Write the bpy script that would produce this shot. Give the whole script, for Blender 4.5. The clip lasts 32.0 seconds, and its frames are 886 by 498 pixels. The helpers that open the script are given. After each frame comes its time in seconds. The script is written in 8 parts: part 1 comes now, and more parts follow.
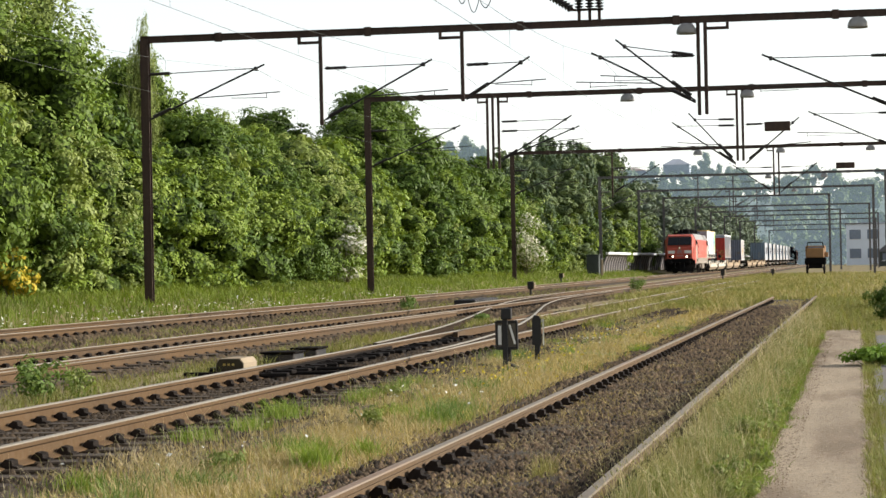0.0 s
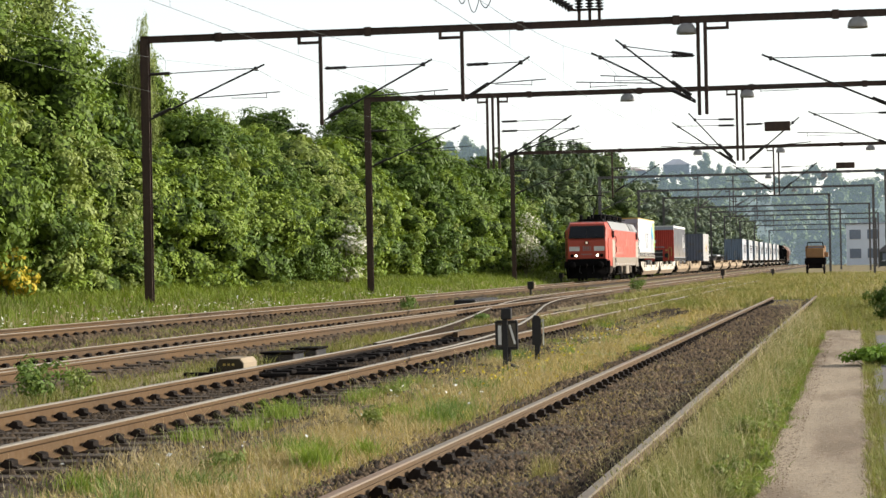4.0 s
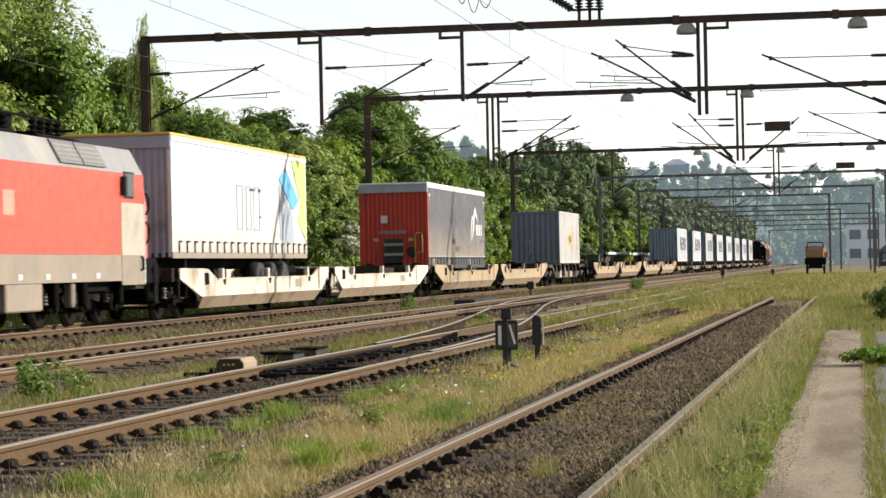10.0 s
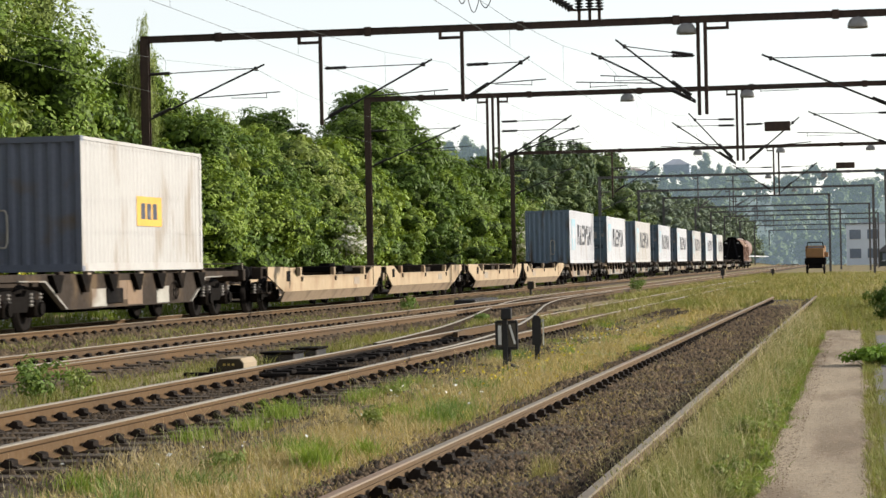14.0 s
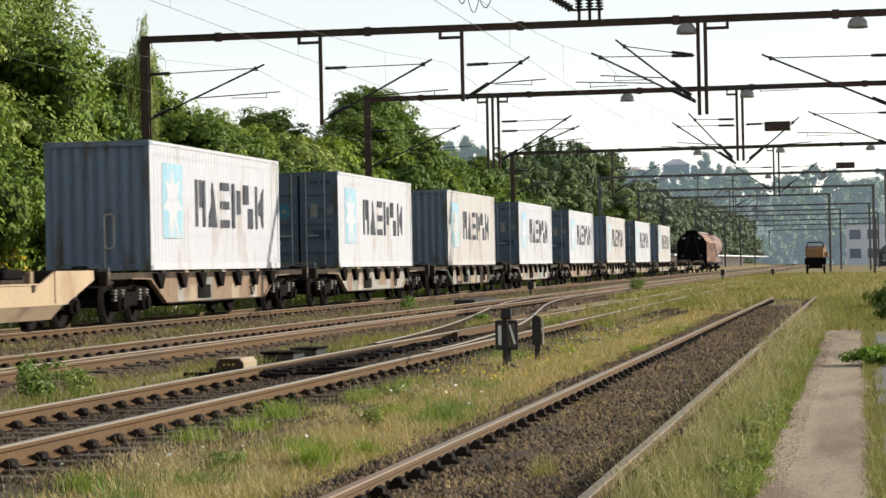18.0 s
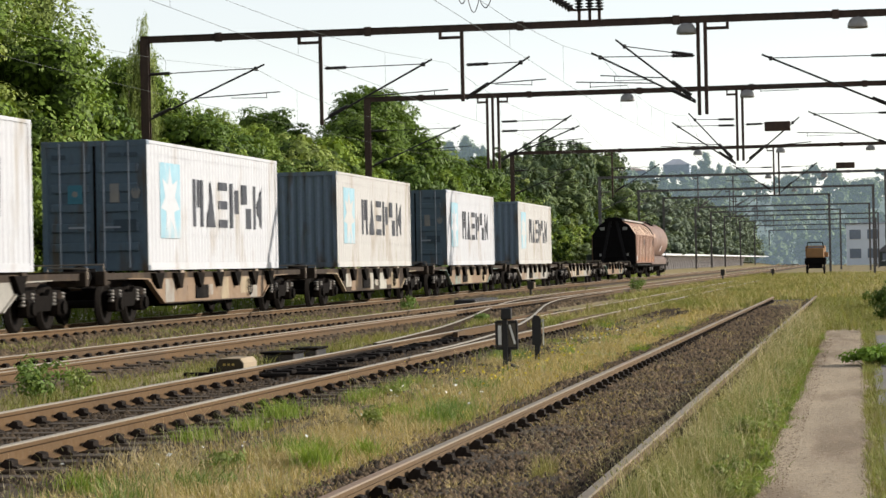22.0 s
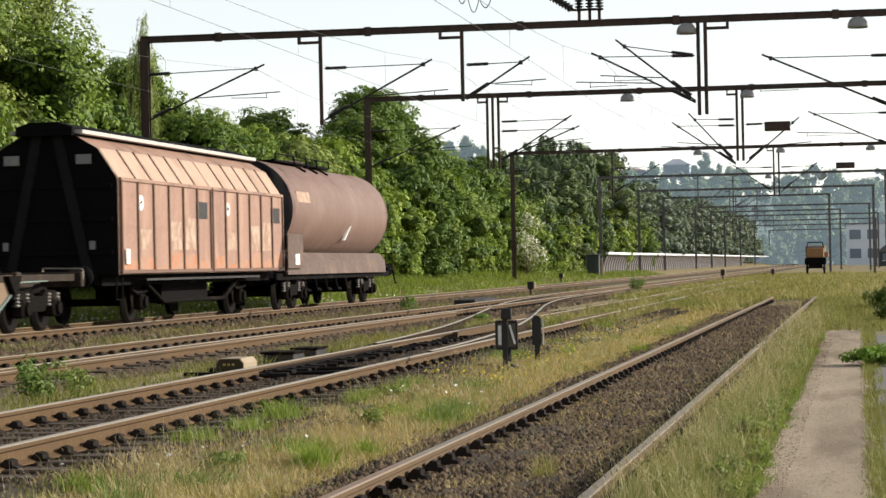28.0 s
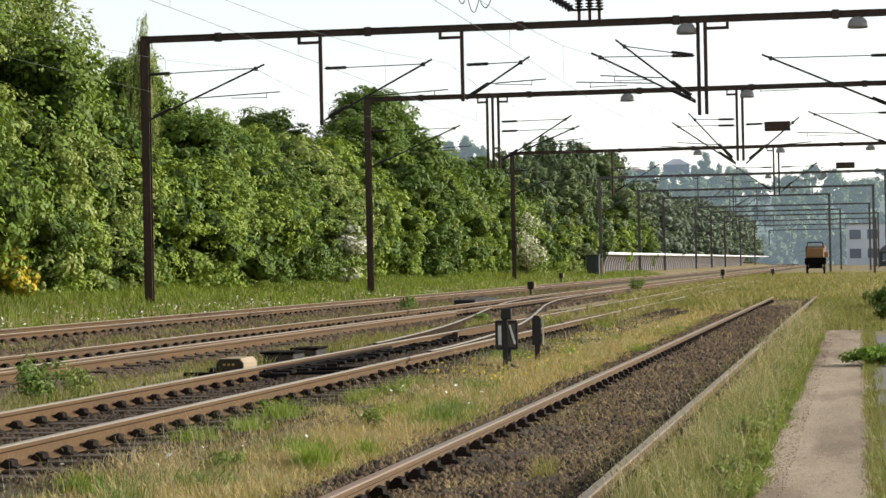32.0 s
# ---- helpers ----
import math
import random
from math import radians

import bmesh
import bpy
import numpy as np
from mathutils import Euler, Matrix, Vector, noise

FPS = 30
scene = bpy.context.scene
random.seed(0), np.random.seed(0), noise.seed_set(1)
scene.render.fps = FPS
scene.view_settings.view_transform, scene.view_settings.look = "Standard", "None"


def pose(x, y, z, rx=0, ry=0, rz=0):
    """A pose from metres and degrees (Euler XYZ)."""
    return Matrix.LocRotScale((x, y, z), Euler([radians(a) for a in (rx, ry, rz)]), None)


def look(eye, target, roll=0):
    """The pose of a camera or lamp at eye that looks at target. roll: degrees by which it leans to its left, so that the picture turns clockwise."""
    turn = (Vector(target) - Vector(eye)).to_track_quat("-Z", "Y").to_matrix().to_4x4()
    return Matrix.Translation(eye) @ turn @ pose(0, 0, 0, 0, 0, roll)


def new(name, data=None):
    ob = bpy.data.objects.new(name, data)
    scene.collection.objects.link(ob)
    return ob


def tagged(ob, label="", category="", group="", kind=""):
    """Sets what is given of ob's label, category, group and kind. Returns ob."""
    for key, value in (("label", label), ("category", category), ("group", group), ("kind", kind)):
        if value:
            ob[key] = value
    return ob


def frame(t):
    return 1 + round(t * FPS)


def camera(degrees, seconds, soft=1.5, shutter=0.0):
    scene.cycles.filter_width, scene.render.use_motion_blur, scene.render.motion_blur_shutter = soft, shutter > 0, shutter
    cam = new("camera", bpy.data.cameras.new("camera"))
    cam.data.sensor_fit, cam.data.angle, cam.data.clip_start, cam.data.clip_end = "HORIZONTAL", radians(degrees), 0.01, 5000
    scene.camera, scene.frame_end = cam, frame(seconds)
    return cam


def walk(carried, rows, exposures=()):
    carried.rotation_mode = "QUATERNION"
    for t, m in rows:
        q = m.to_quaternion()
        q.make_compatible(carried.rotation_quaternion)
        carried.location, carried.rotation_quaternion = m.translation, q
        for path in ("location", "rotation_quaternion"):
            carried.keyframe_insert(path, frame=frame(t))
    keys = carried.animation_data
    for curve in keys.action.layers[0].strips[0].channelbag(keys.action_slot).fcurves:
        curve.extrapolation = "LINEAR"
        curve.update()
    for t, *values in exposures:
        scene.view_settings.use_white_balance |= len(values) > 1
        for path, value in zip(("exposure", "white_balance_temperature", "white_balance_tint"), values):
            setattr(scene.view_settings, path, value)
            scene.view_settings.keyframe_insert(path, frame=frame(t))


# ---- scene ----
# One straight yard seen through a long lens; y runs along the tracks, x to the right, z = 0 on the nearest rail head.
cam = camera(20.717, 32.0, soft=1.5, shutter=0.2)
EYE = (0.0, 0.0, 1.317)
AIM = (-16.913, 98.557, 2.054)
walk(cam, [(0.0, look(EYE, AIM, -1.17)), (32.0, look(EYE, AIM, -1.17))], exposures=[(0.0, 0.84), (7.0, 0.84), (9.5, 0.78), (13.0, 0.73), (18.0, 0.68), (25.0, 0.66), (29.0, 0.73), (32.0, 0.77)])

# ---- world and sun ----
SUN_EL, SUN_AZ = 21.5, 73.0          # degrees above the horizon; degrees from +y towards +x
world = bpy.data.worlds.new("world")
scene.world = world
world.use_nodes = True
wt = world.node_tree
sky = wt.nodes.new("ShaderNodeTexSky")
sky.sky_type, sky.sun_disc = "NISHITA", False
sky.sun_elevation, sky.sun_rotation = radians(SUN_EL), radians(SUN_AZ)
sky.air_density, sky.dust_density, sky.ozone_density = 1.0, 0.2, 1.0
pale = wt.nodes.new("ShaderNodeHueSaturation")
pale.inputs["Saturation"].default_value = 0.3
wt.links.new(sky.outputs[0], pale.inputs["Color"])
wt.links.new(pale.outputs[0], wt.nodes["Background"].inputs["Color"])
wt.nodes["Background"].inputs["Strength"].default_value = 0.122
sun = new("sun", bpy.data.lights.new("sun", "SUN"))
sun.data.energy, sun.data.angle, sun.data.color = 5.0, radians(0.6), (1.0, 0.925, 0.815)
sv = Vector((math.sin(radians(SUN_AZ)) * math.cos(radians(SUN_EL)), math.cos(radians(SUN_AZ)) * math.cos(radians(SUN_EL)), math.sin(radians(SUN_EL))))
sun.matrix_world = look(sv * 100, (0, 0, 0))


# ---- mesh building ----
class Mb:
    """Collects vertices and faces of one mesh."""

    def __init__(self):
        self.v, self.f = [], []

    def add(self, v, f):
        n = len(self.v)
        self.v += [tuple(p) for p in v]
        self.f += [tuple(i + n for i in q) for q in f]
        return self

    def box(self, x0, x1, y0, y1, z0, z1):
        return self.add([(x0, y0, z0), (x1, y0, z0), (x1, y1, z0), (x0, y1, z0), (x0, y0, z1), (x1, y0, z1), (x1, y1, z1), (x0, y1, z1)],
                        [(3, 2, 1, 0), (4, 5, 6, 7), (0, 1, 5, 4), (1, 2, 6, 5), (2, 3, 7, 6), (3, 0, 4, 7)])

    def cbox(self, x0, x1, y0, y1, z0, z1, b=0.02):
        """A box with chamfered edges."""
        c = ((x0, x1), (y0, y1), (z0, z1))
        v, idx = [], {}
        for i in (0, 1):
            for j in (0, 1):
                for k in (0, 1):
                    for a in range(3):
                        p = [c[0][i], c[1][j], c[2][k]]
                        for o in range(3):
                            if o != a:
                                p[o] += b if (i, j, k)[o] == 0 else -b
                        idx[i, j, k, a] = len(v)
                        v.append(p)
        f = []
        for a in range(3):
            o1, o2 = [o for o in range(3) if o != a]
            for s in (0, 1):
                q = []
                for s1, s2 in ((0, 0), (1, 0), (1, 1), (0, 1)):
                    t = [0, 0, 0]
                    t[a], t[o1], t[o2] = s, s1, s2
                    q.append(idx[t[0], t[1], t[2], a])
                f.append(q)
            for s1 in (0, 1):
                for s2 in (0, 1):
                    q = []
                    for s, ax in ((0, o1), (1, o1), (1, o2), (0, o2)):
                        t = [0, 0, 0]
                        t[a], t[o1], t[o2] = s, s1, s2
                        q.append(idx[t[0], t[1], t[2], ax])
                    f.append(q)
        for i in (0, 1):
            for j in (0, 1):
                for k in (0, 1):
                    f.append([idx[i, j, k, a] for a in range(3)])
        return self.add(v, f)

    def prism(self, poly, axis, a, b):
        """poly: points (u, w); along y they are (x, z), along x (y, z), along z (x, y)."""
        def at(p, s):
            return {"y": (p[0], s, p[1]), "x": (s, p[0], p[1]), "z": (p[0], p[1], s)}[axis]
        n = len(poly)
        v = [at(p, a) for p in poly] + [at(p, b) for p in poly]
        f = [tuple(range(n)), tuple(range(2 * n - 1, n - 1, -1))]
        f += [(i, (i + 1) % n, n + (i + 1) % n, n + i) for i in range(n)]
        return self.add(v, f)

    def loft(self, rings, caps=True, closed=True):
        n = len(rings[0])
        v = [p for r in rings for p in r]
        f = []
        for k in range(len(rings) - 1):
            for i in range(n if closed else n - 1):
                j = (i + 1) % n
                f.append((k * n + i, k * n + j, (k + 1) * n + j, (k + 1) * n + i))
        if caps:
            f += [tuple(range(n)), tuple(range(len(v) - 1, len(v) - n - 1, -1))]
        return self.add(v, f)

    def cyl(self, p0, p1, r0, r1=None, n=12, caps=True):
        p0, p1 = Vector(p0), Vector(p1)
        d = (p1 - p0).normalized()
        a = d.orthogonal().normalized()
        b = d.cross(a)
        r1 = r0 if r1 is None else r1
        return self.loft([[p + (a * math.cos(6.28319 * i / n) + b * math.sin(6.28319 * i / n)) * r for i in range(n)] for p, r in ((p0, r0), (p1, r1))], caps)

    def tube(self, pts, r, n=6):
        pts = [Vector(p) for p in pts]
        rings, a = [], None
        for k, p in enumerate(pts):
            d = (pts[min(k + 1, len(pts) - 1)] - pts[max(k - 1, 0)]).normalized()
            a = d.orthogonal() if a is None else a - d * a.dot(d)
            if a.length < 1e-4:
                a = d.orthogonal()
            a.normalize()
            b = d.cross(a)
            rings.append([p + (a * math.cos(6.28319 * i / n) + b * math.sin(6.28319 * i / n)) * r for i in range(n)])
        return self.loft(rings)

    def turn(self, prof, axis, base=(0, 0, 0), n=20, caps=True):
        """prof: (radius, distance along the axis)."""
        rings = []
        for r, h in prof:
            ring = []
            for i in range(n):
                c, s = r * math.cos(6.28319 * i / n), r * math.sin(6.28319 * i / n)
                p = {"z": (c, s, h), "y": (c, h, s), "x": (h, c, s)}[axis]
                ring.append((p[0] + base[0], p[1] + base[1], p[2] + base[2]))
            rings.append(ring)
        return self.loft(rings, caps)

    def mesh(self, name, smooth=False, material=None):
        me = bpy.data.meshes.new(name)
        me.from_pydata(self.v, [], self.f)
        bm = bmesh.new()
        bm.from_mesh(me)
        bmesh.ops.recalc_face_normals(bm, faces=bm.faces)
        bm.to_mesh(me)
        bm.free()
        if smooth:

            me.polygons.foreach_set("use_smooth", [True] * len(me.polygons))
        if material:
            me.materials.append(material)
        return me


def part(name, mb, material, parent, label="", smooth=False):
    me = mb if isinstance(mb, bpy.types.Mesh) else mb.mesh(name, smooth, material)
    ob = new(name, me)
    ob.parent = parent
    return tagged(ob, label) if label else ob


def again(ob, parent, x=0, y=0, z=0, rz=0):
    """The same part once more, on the same mesh."""
    c = new(ob.name.split(".")[0], ob.data)
    c.parent = parent
    c.matrix_basis = pose(x, y, z, 0, 0, rz)
    return c


def thing(name, label, category, group="", m=None, kind=""):
    ob = new(name)
    ob.empty_display_size = 0.2
    if m is not None:
        ob.matrix_basis = m
    return tagged(ob, label, category, group, kind)


def structure(name, mb, material, label, category, smooth=False):
    return tagged(new(name, mb if isinstance(mb, bpy.types.Mesh) else mb.mesh(name, smooth, material)), label, category, kind="structure")


def sheet(name, verts, faces, material):
    """A mesh straight from arrays: verts (n, 3), faces (m, k)."""
    me = bpy.data.meshes.new(name)
    verts, faces = np.asarray(verts, np.float32), np.asarray(faces, np.int32)
    me.vertices.add(len(verts))
    me.vertices.foreach_set("co", verts.ravel())
    m, k = faces.shape
    me.loops.add(m * k)
    me.loops.foreach_set("vertex_index", faces.ravel())
    me.polygons.add(m)
    me.polygons.foreach_set("loop_start", np.arange(0, m * k, k, dtype=np.int32))
    me.update(calc_edges=True)
    me.materials.append(material)
    return me


# ---- materials ----
def surf(name, col, rough=0.6, metal=0.0, var=0.15, scale=3.0, dirt=None, amount=0.0, dirt_scale=1.2, stretch=(1, 1, 1), bump=0.0, bump_scale=60.0, rand=0.0, island=False, emit=0.0, spec=0.3):
    """A surface with fine and coarse variation of colour, dirt in patches or streaks, and relief."""
    m = bpy.data.materials.new(name)
    m.use_nodes = True
    t = m.node_tree
    N, Lk = t.nodes, t.links
    b = N["Principled BSDF"]
    b.inputs["Roughness"].default_value, b.inputs["Metallic"].default_value = rough, metal
    b.inputs["Specular IOR Level"].default_value = spec
    tc = N.new("ShaderNodeTexCoord")
    mp = N.new("ShaderNodeMapping")
    mp.inputs["Scale"].default_value = stretch
    Lk.new(tc.outputs["Object"], mp.inputs["Vector"])

    def noise_tex(s, detail, vec):
        n = N.new("ShaderNodeTexNoise")
        n.inputs["Scale"].default_value, n.inputs["Detail"].default_value = s, detail
        Lk.new(vec, n.inputs["Vector"])
        return n.outputs["Fac"]

    def mix(fac, a, c, kind="MIX"):
        x = N.new("ShaderNodeMix")
        x.data_type, x.blend_type = "RGBA", kind
        for sock, val in ((x.inputs[0], fac), (x.inputs[6], a), (x.inputs[7], c)):
            if isinstance(val, bpy.types.NodeSocket):
                Lk.new(val, sock)
            else:
                sock.default_value = val
        return x.outputs[2]

    def rng(val, a, c, d=0.0, e=1.0):
        r = N.new("ShaderNodeMapRange")
        Lk.new(val, r.inputs[0])
        for i, w in enumerate((a, c, d, e)):
            r.inputs[i + 1].default_value = w
        return r.outputs[0]

    lo = (*[max(0, c * (1 - var)) for c in col], 1)
    hi = (*[min(1, c * (1 + var)) for c in col], 1)
    out = mix(rng(noise_tex(scale, 6, mp.outputs[0]), 0.3, 0.7), lo, hi)
    fine = noise_tex(scale * 14, 3, tc.outputs["Object"])
    out = mix(0.5, out, mix(rng(fine, 0.3, 0.7), (*[c * (1 - var * 0.8) for c in col], 1), hi))
    if rand or island:
        if island:
            g = N.new("ShaderNodeNewGeometry").outputs["Random Per Island"]
        else:
            g = N.new("ShaderNodeObjectInfo").outputs["Random"]
        out = mix(rng(g, 0, 1, 0, 1), mix(1.0, out, (1 - rand, 1 - rand, 1 - rand, 1), "MULTIPLY"), out)
    if dirt:
        d = noise_tex(dirt_scale, 8, mp.outputs[0])
        out = mix(rng(d, 0.62 - amount * 0.35, 0.78 - amount * 0.3), out, (*dirt, 1))
    Lk.new(out, b.inputs["Base Color"])
    r = noise_tex(scale * 3, 4, tc.outputs["Object"])
    Lk.new(rng(r, 0.3, 0.7, max(0.02, rough - 0.1), min(1, rough + 0.1)), b.inputs["Roughness"])
    if bump:
        bp = N.new("ShaderNodeBump")
        bp.inputs["Strength"].default_value, bp.inputs["Distance"].default_value = 0.6, bump
        Lk.new(noise_tex(bump_scale, 4, tc.outputs["Object"]), bp.inputs["Height"])
        Lk.new(bp.outputs[0], b.inputs["Normal"])
    if emit:
        b.inputs["Emission Color"].default_value, b.inputs["Emission Strength"].default_value = (*col, 1), emit
    return m


def dusted(m, col, low, high, amount):
    """Road dust thrown up over the lower part of a surface, ragged at its upper edge. low, high: heights in the thing's own space."""
    t = m.node_tree
    N, Lk = t.nodes, t.links
    b = N["Principled BSDF"]
    base = b.inputs["Base Color"].links[0].from_socket
    tc, sep, nz = N.new("ShaderNodeTexCoord"), N.new("ShaderNodeSeparateXYZ"), N.new("ShaderNodeTexNoise")
    Lk.new(tc.outputs["Object"], sep.inputs[0])
    Lk.new(tc.outputs["Object"], nz.inputs["Vector"])
    nz.inputs["Scale"].default_value, nz.inputs["Detail"].default_value = 0.9, 7
    up = N.new("ShaderNodeMath")
    up.operation, up.inputs[1].default_value = "MULTIPLY_ADD", (high - low) * 1.1
    Lk.new(nz.outputs["Fac"], up.inputs[0])
    Lk.new(sep.outputs["Z"], up.inputs[2])
    r = N.new("ShaderNodeMapRange")
    Lk.new(up.outputs[0], r.inputs[0])
    for i, w in enumerate((low + (high - low) * 0.55, high + (high - low) * 0.55, amount, 0.0)):
        r.inputs[i + 1].default_value = w
    x = N.new("ShaderNodeMix")
    x.data_type = "RGBA"
    Lk.new(r.outputs[0], x.inputs[0])
    Lk.new(base, x.inputs[6])
    x.inputs[7].default_value = (*col, 1)
    Lk.new(x.outputs[2], b.inputs["Base Color"])
    return m


def leafy(name, cols, through_light=0.34, rough=0.5, patch=0.0, patch_cols=None, rand=0.13, edge=(0.42, 0.6)):
    """Leaves or blades: each island takes its own shade; light comes through them. patch: size of a second colour's drifts."""
    m = bpy.data.materials.new(name)
    m.use_nodes = True
    t = m.node_tree
    N, Lk = t.nodes, t.links
    b, o = N["Principled BSDF"], N["Material Output"]
    geo = N.new("ShaderNodeNewGeometry")
    def ramp(cs):
        r = N.new("ShaderNodeValToRGB")
        while len(r.color_ramp.elements) < len(cs):
            r.color_ramp.elements.new(0.5)
        for i, (e, c) in enumerate(zip(r.color_ramp.elements, cs)):
            e.position, e.color = i / max(1, len(cs) - 1), (*c, 1)
        Lk.new(geo.outputs["Random Per Island"], r.inputs[0])
        return r.outputs[0]
    out = ramp(cols)
    def mixc(fac, a, c, kind="MIX"):
        x = N.new("ShaderNodeMix")
        x.data_type, x.blend_type = "RGBA", kind
        for sock, val in ((x.inputs[0], fac), (x.inputs[6], a), (x.inputs[7], c)):
            if isinstance(val, bpy.types.NodeSocket):
                Lk.new(val, sock)
            else:
                sock.default_value = val
        return x.outputs[2]
    if patch_cols:
        n = N.new("ShaderNodeTexNoise")
        n.inputs["Scale"].default_value, n.inputs["Detail"].default_value = patch, 3
        Lk.new(geo.outputs["Position"], n.inputs["Vector"])
        r = N.new("ShaderNodeMapRange")
        Lk.new(n.outputs["Fac"], r.inputs[0])
        r.inputs[1].default_value, r.inputs[2].default_value = edge
        out = mixc(r.outputs[0], out, ramp(patch_cols))
    oi = N.new("ShaderNodeObjectInfo")
    out = mixc(oi.outputs["Random"], mixc(1.0, out, (1 - rand * 1.2, 1 - rand, 1 - rand * 0.6, 1), "MULTIPLY"), out)
    Lk.new(out, b.inputs["Base Color"])
    b.inputs["Roughness"].default_value = rough
    b.inputs["Specular IOR Level"].default_value = 0.12
    tr = N.new("ShaderNodeBsdfTranslucent")
    Lk.new(mixc(1.0, out, (1.0, 1.0, 0.55, 1), "MULTIPLY"), tr.inputs["Color"])
    ms = N.new("ShaderNodeMixShader")
    ms.inputs[0].default_value = through_light
    Lk.new(b.outputs[0], ms.inputs[1])
    Lk.new(tr.outputs[0], ms.inputs[2])
    Lk.new(ms.outputs[0], o.inputs["Surface"])
    return m


RUST = surf("rusty_rail_side", (0.070, 0.039, 0.0145), 0.85, 0.0, 0.25, 6, dirt=(0.045, 0.029, 0.016), amount=0.3, stretch=(1, 0.15, 1), bump=0.002)
HEAD = surf("worn_rail_head", (0.25, 0.215, 0.165), 0.45, 0.35, 0.15, 8, stretch=(4, 0.1, 1))
HEAD_DULL = surf("dull_rail_head", (0.185, 0.15, 0.108), 0.55, 0.3, 0.2, 8, dirt=(0.2, 0.12, 0.07), amount=0.25, stretch=(4, 0.1, 1))
RUST_TAN = surf("dry_tan_rust", (0.080, 0.049, 0.023), 0.85, 0.0, 0.25, 6, dirt=(0.075, 0.05, 0.03), amount=0.35, stretch=(1, 0.15, 1), bump=0.002)
RUST_DARK = surf("dark_rusty_rail_side", (0.024, 0.016, 0.010), 0.9, 0.0, 0.25, 6, dirt=(0.05, 0.032, 0.017), amount=0.2, stretch=(1, 0.15, 1), bump=0.002, spec=0.06)
OILY_FLAT = surf("matt_black_grease", (0.014, 0.012, 0.011), 0.9, 0.0, 0.4, 10, dirt=(0.05, 0.04, 0.032), amount=0.15, spec=0.05)
BLADE = surf("greased_black_blade", (0.012, 0.010, 0.009), 0.9, 0.0, 0.3, 10, spec=0.04)
GREASE = surf("greasy_ballast", (0.022, 0.018, 0.015), 0.7, 0.0, 0.5, 9, dirt=(0.07, 0.055, 0.04), amount=0.2, dirt_scale=4, bump=0.03, bump_scale=25, spec=0.25)
OILY = surf("oily_steel", (0.022, 0.020, 0.020), 0.6, 0.0, 0.3, 10, spec=0.15)
SLEEPER = surf("tarred_sleeper_wood", (0.050, 0.036, 0.024), 0.9, 0, 0.35, 5, dirt=(0.085, 0.062, 0.038), amount=0.3, stretch=(0.3, 3, 3), bump=0.006, bump_scale=25, rand=0.4)
CHAIR = surf("rusted_fastening_iron", (0.024, 0.017, 0.013), 0.9, 0.0, 0.3, 20, rand=0.3)
BALLAST = surf("ballast_ground", (0.050, 0.035, 0.020), 0.95, 0, 0.45, 3, dirt=(0.055, 0.038, 0.023), amount=0.45, dirt_scale=0.7, bump=0.03, bump_scale=22)
STONE = surf("ballast_stone", (0.138, 0.098, 0.057), 0.9, 0, 0.3, 14, island=True, rand=0.75)
DIRTY_STONE = surf("sooty_ballast_stone", (0.070, 0.048, 0.028), 0.9, 0, 0.3, 14, island=True, rand=0.75)
SOIL = surf("grassy_soil", (0.17, 0.13, 0.062), 0.95, 0, 0.35, 0.5, dirt=(0.14, 0.125, 0.045), amount=0.5, dirt_scale=0.35, bump=0.03, bump_scale=8)
PATH = surf("gritty_path_surface", (0.285, 0.228, 0.162), 0.95, 0, 0.35, 2.2, dirt=(0.175, 0.130, 0.088), amount=0.45, dirt_scale=1.6, stretch=(1.2, 0.22, 1), bump=0.016, bump_scale=130)
ASPHALT = surf("old_asphalt", (0.125, 0.12, 0.112), 0.9, 0, 0.2, 2, dirt=(0.15, 0.135, 0.12), amount=0.3, bump=0.005, bump_scale=90)
MAST = surf("brown_rusted_mast_steel", (0.055, 0.035, 0.027), 0.8, 0.1, 0.3, 3, dirt=(0.032, 0.022, 0.018), amount=0.3, stretch=(2, 2, 0.3), bump=0.002)
WIRE = surf("catenary_wire", (0.05, 0.055, 0.05), 0.8, 0.0, 0.1)
INSUL = surf("dark_insulator", (0.022, 0.018, 0.017), 0.45, 0, 0.2)
GALV = surf("galvanised_tube", (0.035, 0.033, 0.033), 0.6, 0.4, 0.2)
# Far steelwork paled to grey: distance haze put into the paint colour.
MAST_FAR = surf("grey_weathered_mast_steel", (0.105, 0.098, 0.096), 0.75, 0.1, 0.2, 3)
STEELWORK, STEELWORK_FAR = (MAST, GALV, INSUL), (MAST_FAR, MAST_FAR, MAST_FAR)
LAMP = surf("pale_lamp_housing", (0.24, 0.235, 0.225), 0.5, 0.2, 0.15)

# ---- ground ----
PROFILE = [(-600, 6.0), (-60, 2.2), (-34, 1.35), (-24, 0.80), (-20.2, 0.36), (-18.9, 0.06), (-18.0, 0.0), (-14.5, 0.0), (-13.6, 0.0), (-12.8, -0.03), (-9.4, -0.04),
           (-8.6, -0.05), (-5.4, -0.16), (-4.6, -0.12), (-4.0, -0.16), (-1.66, -0.23), (-1.51, -0.10), (-1.0, -0.10), (-0.82, -0.17), (0.3, -0.17), (12, -0.1), (60, 0.3), (600, 3.0)]
PX, PZ = [p[0] for p in PROFILE], [p[1] for p in PROFILE]


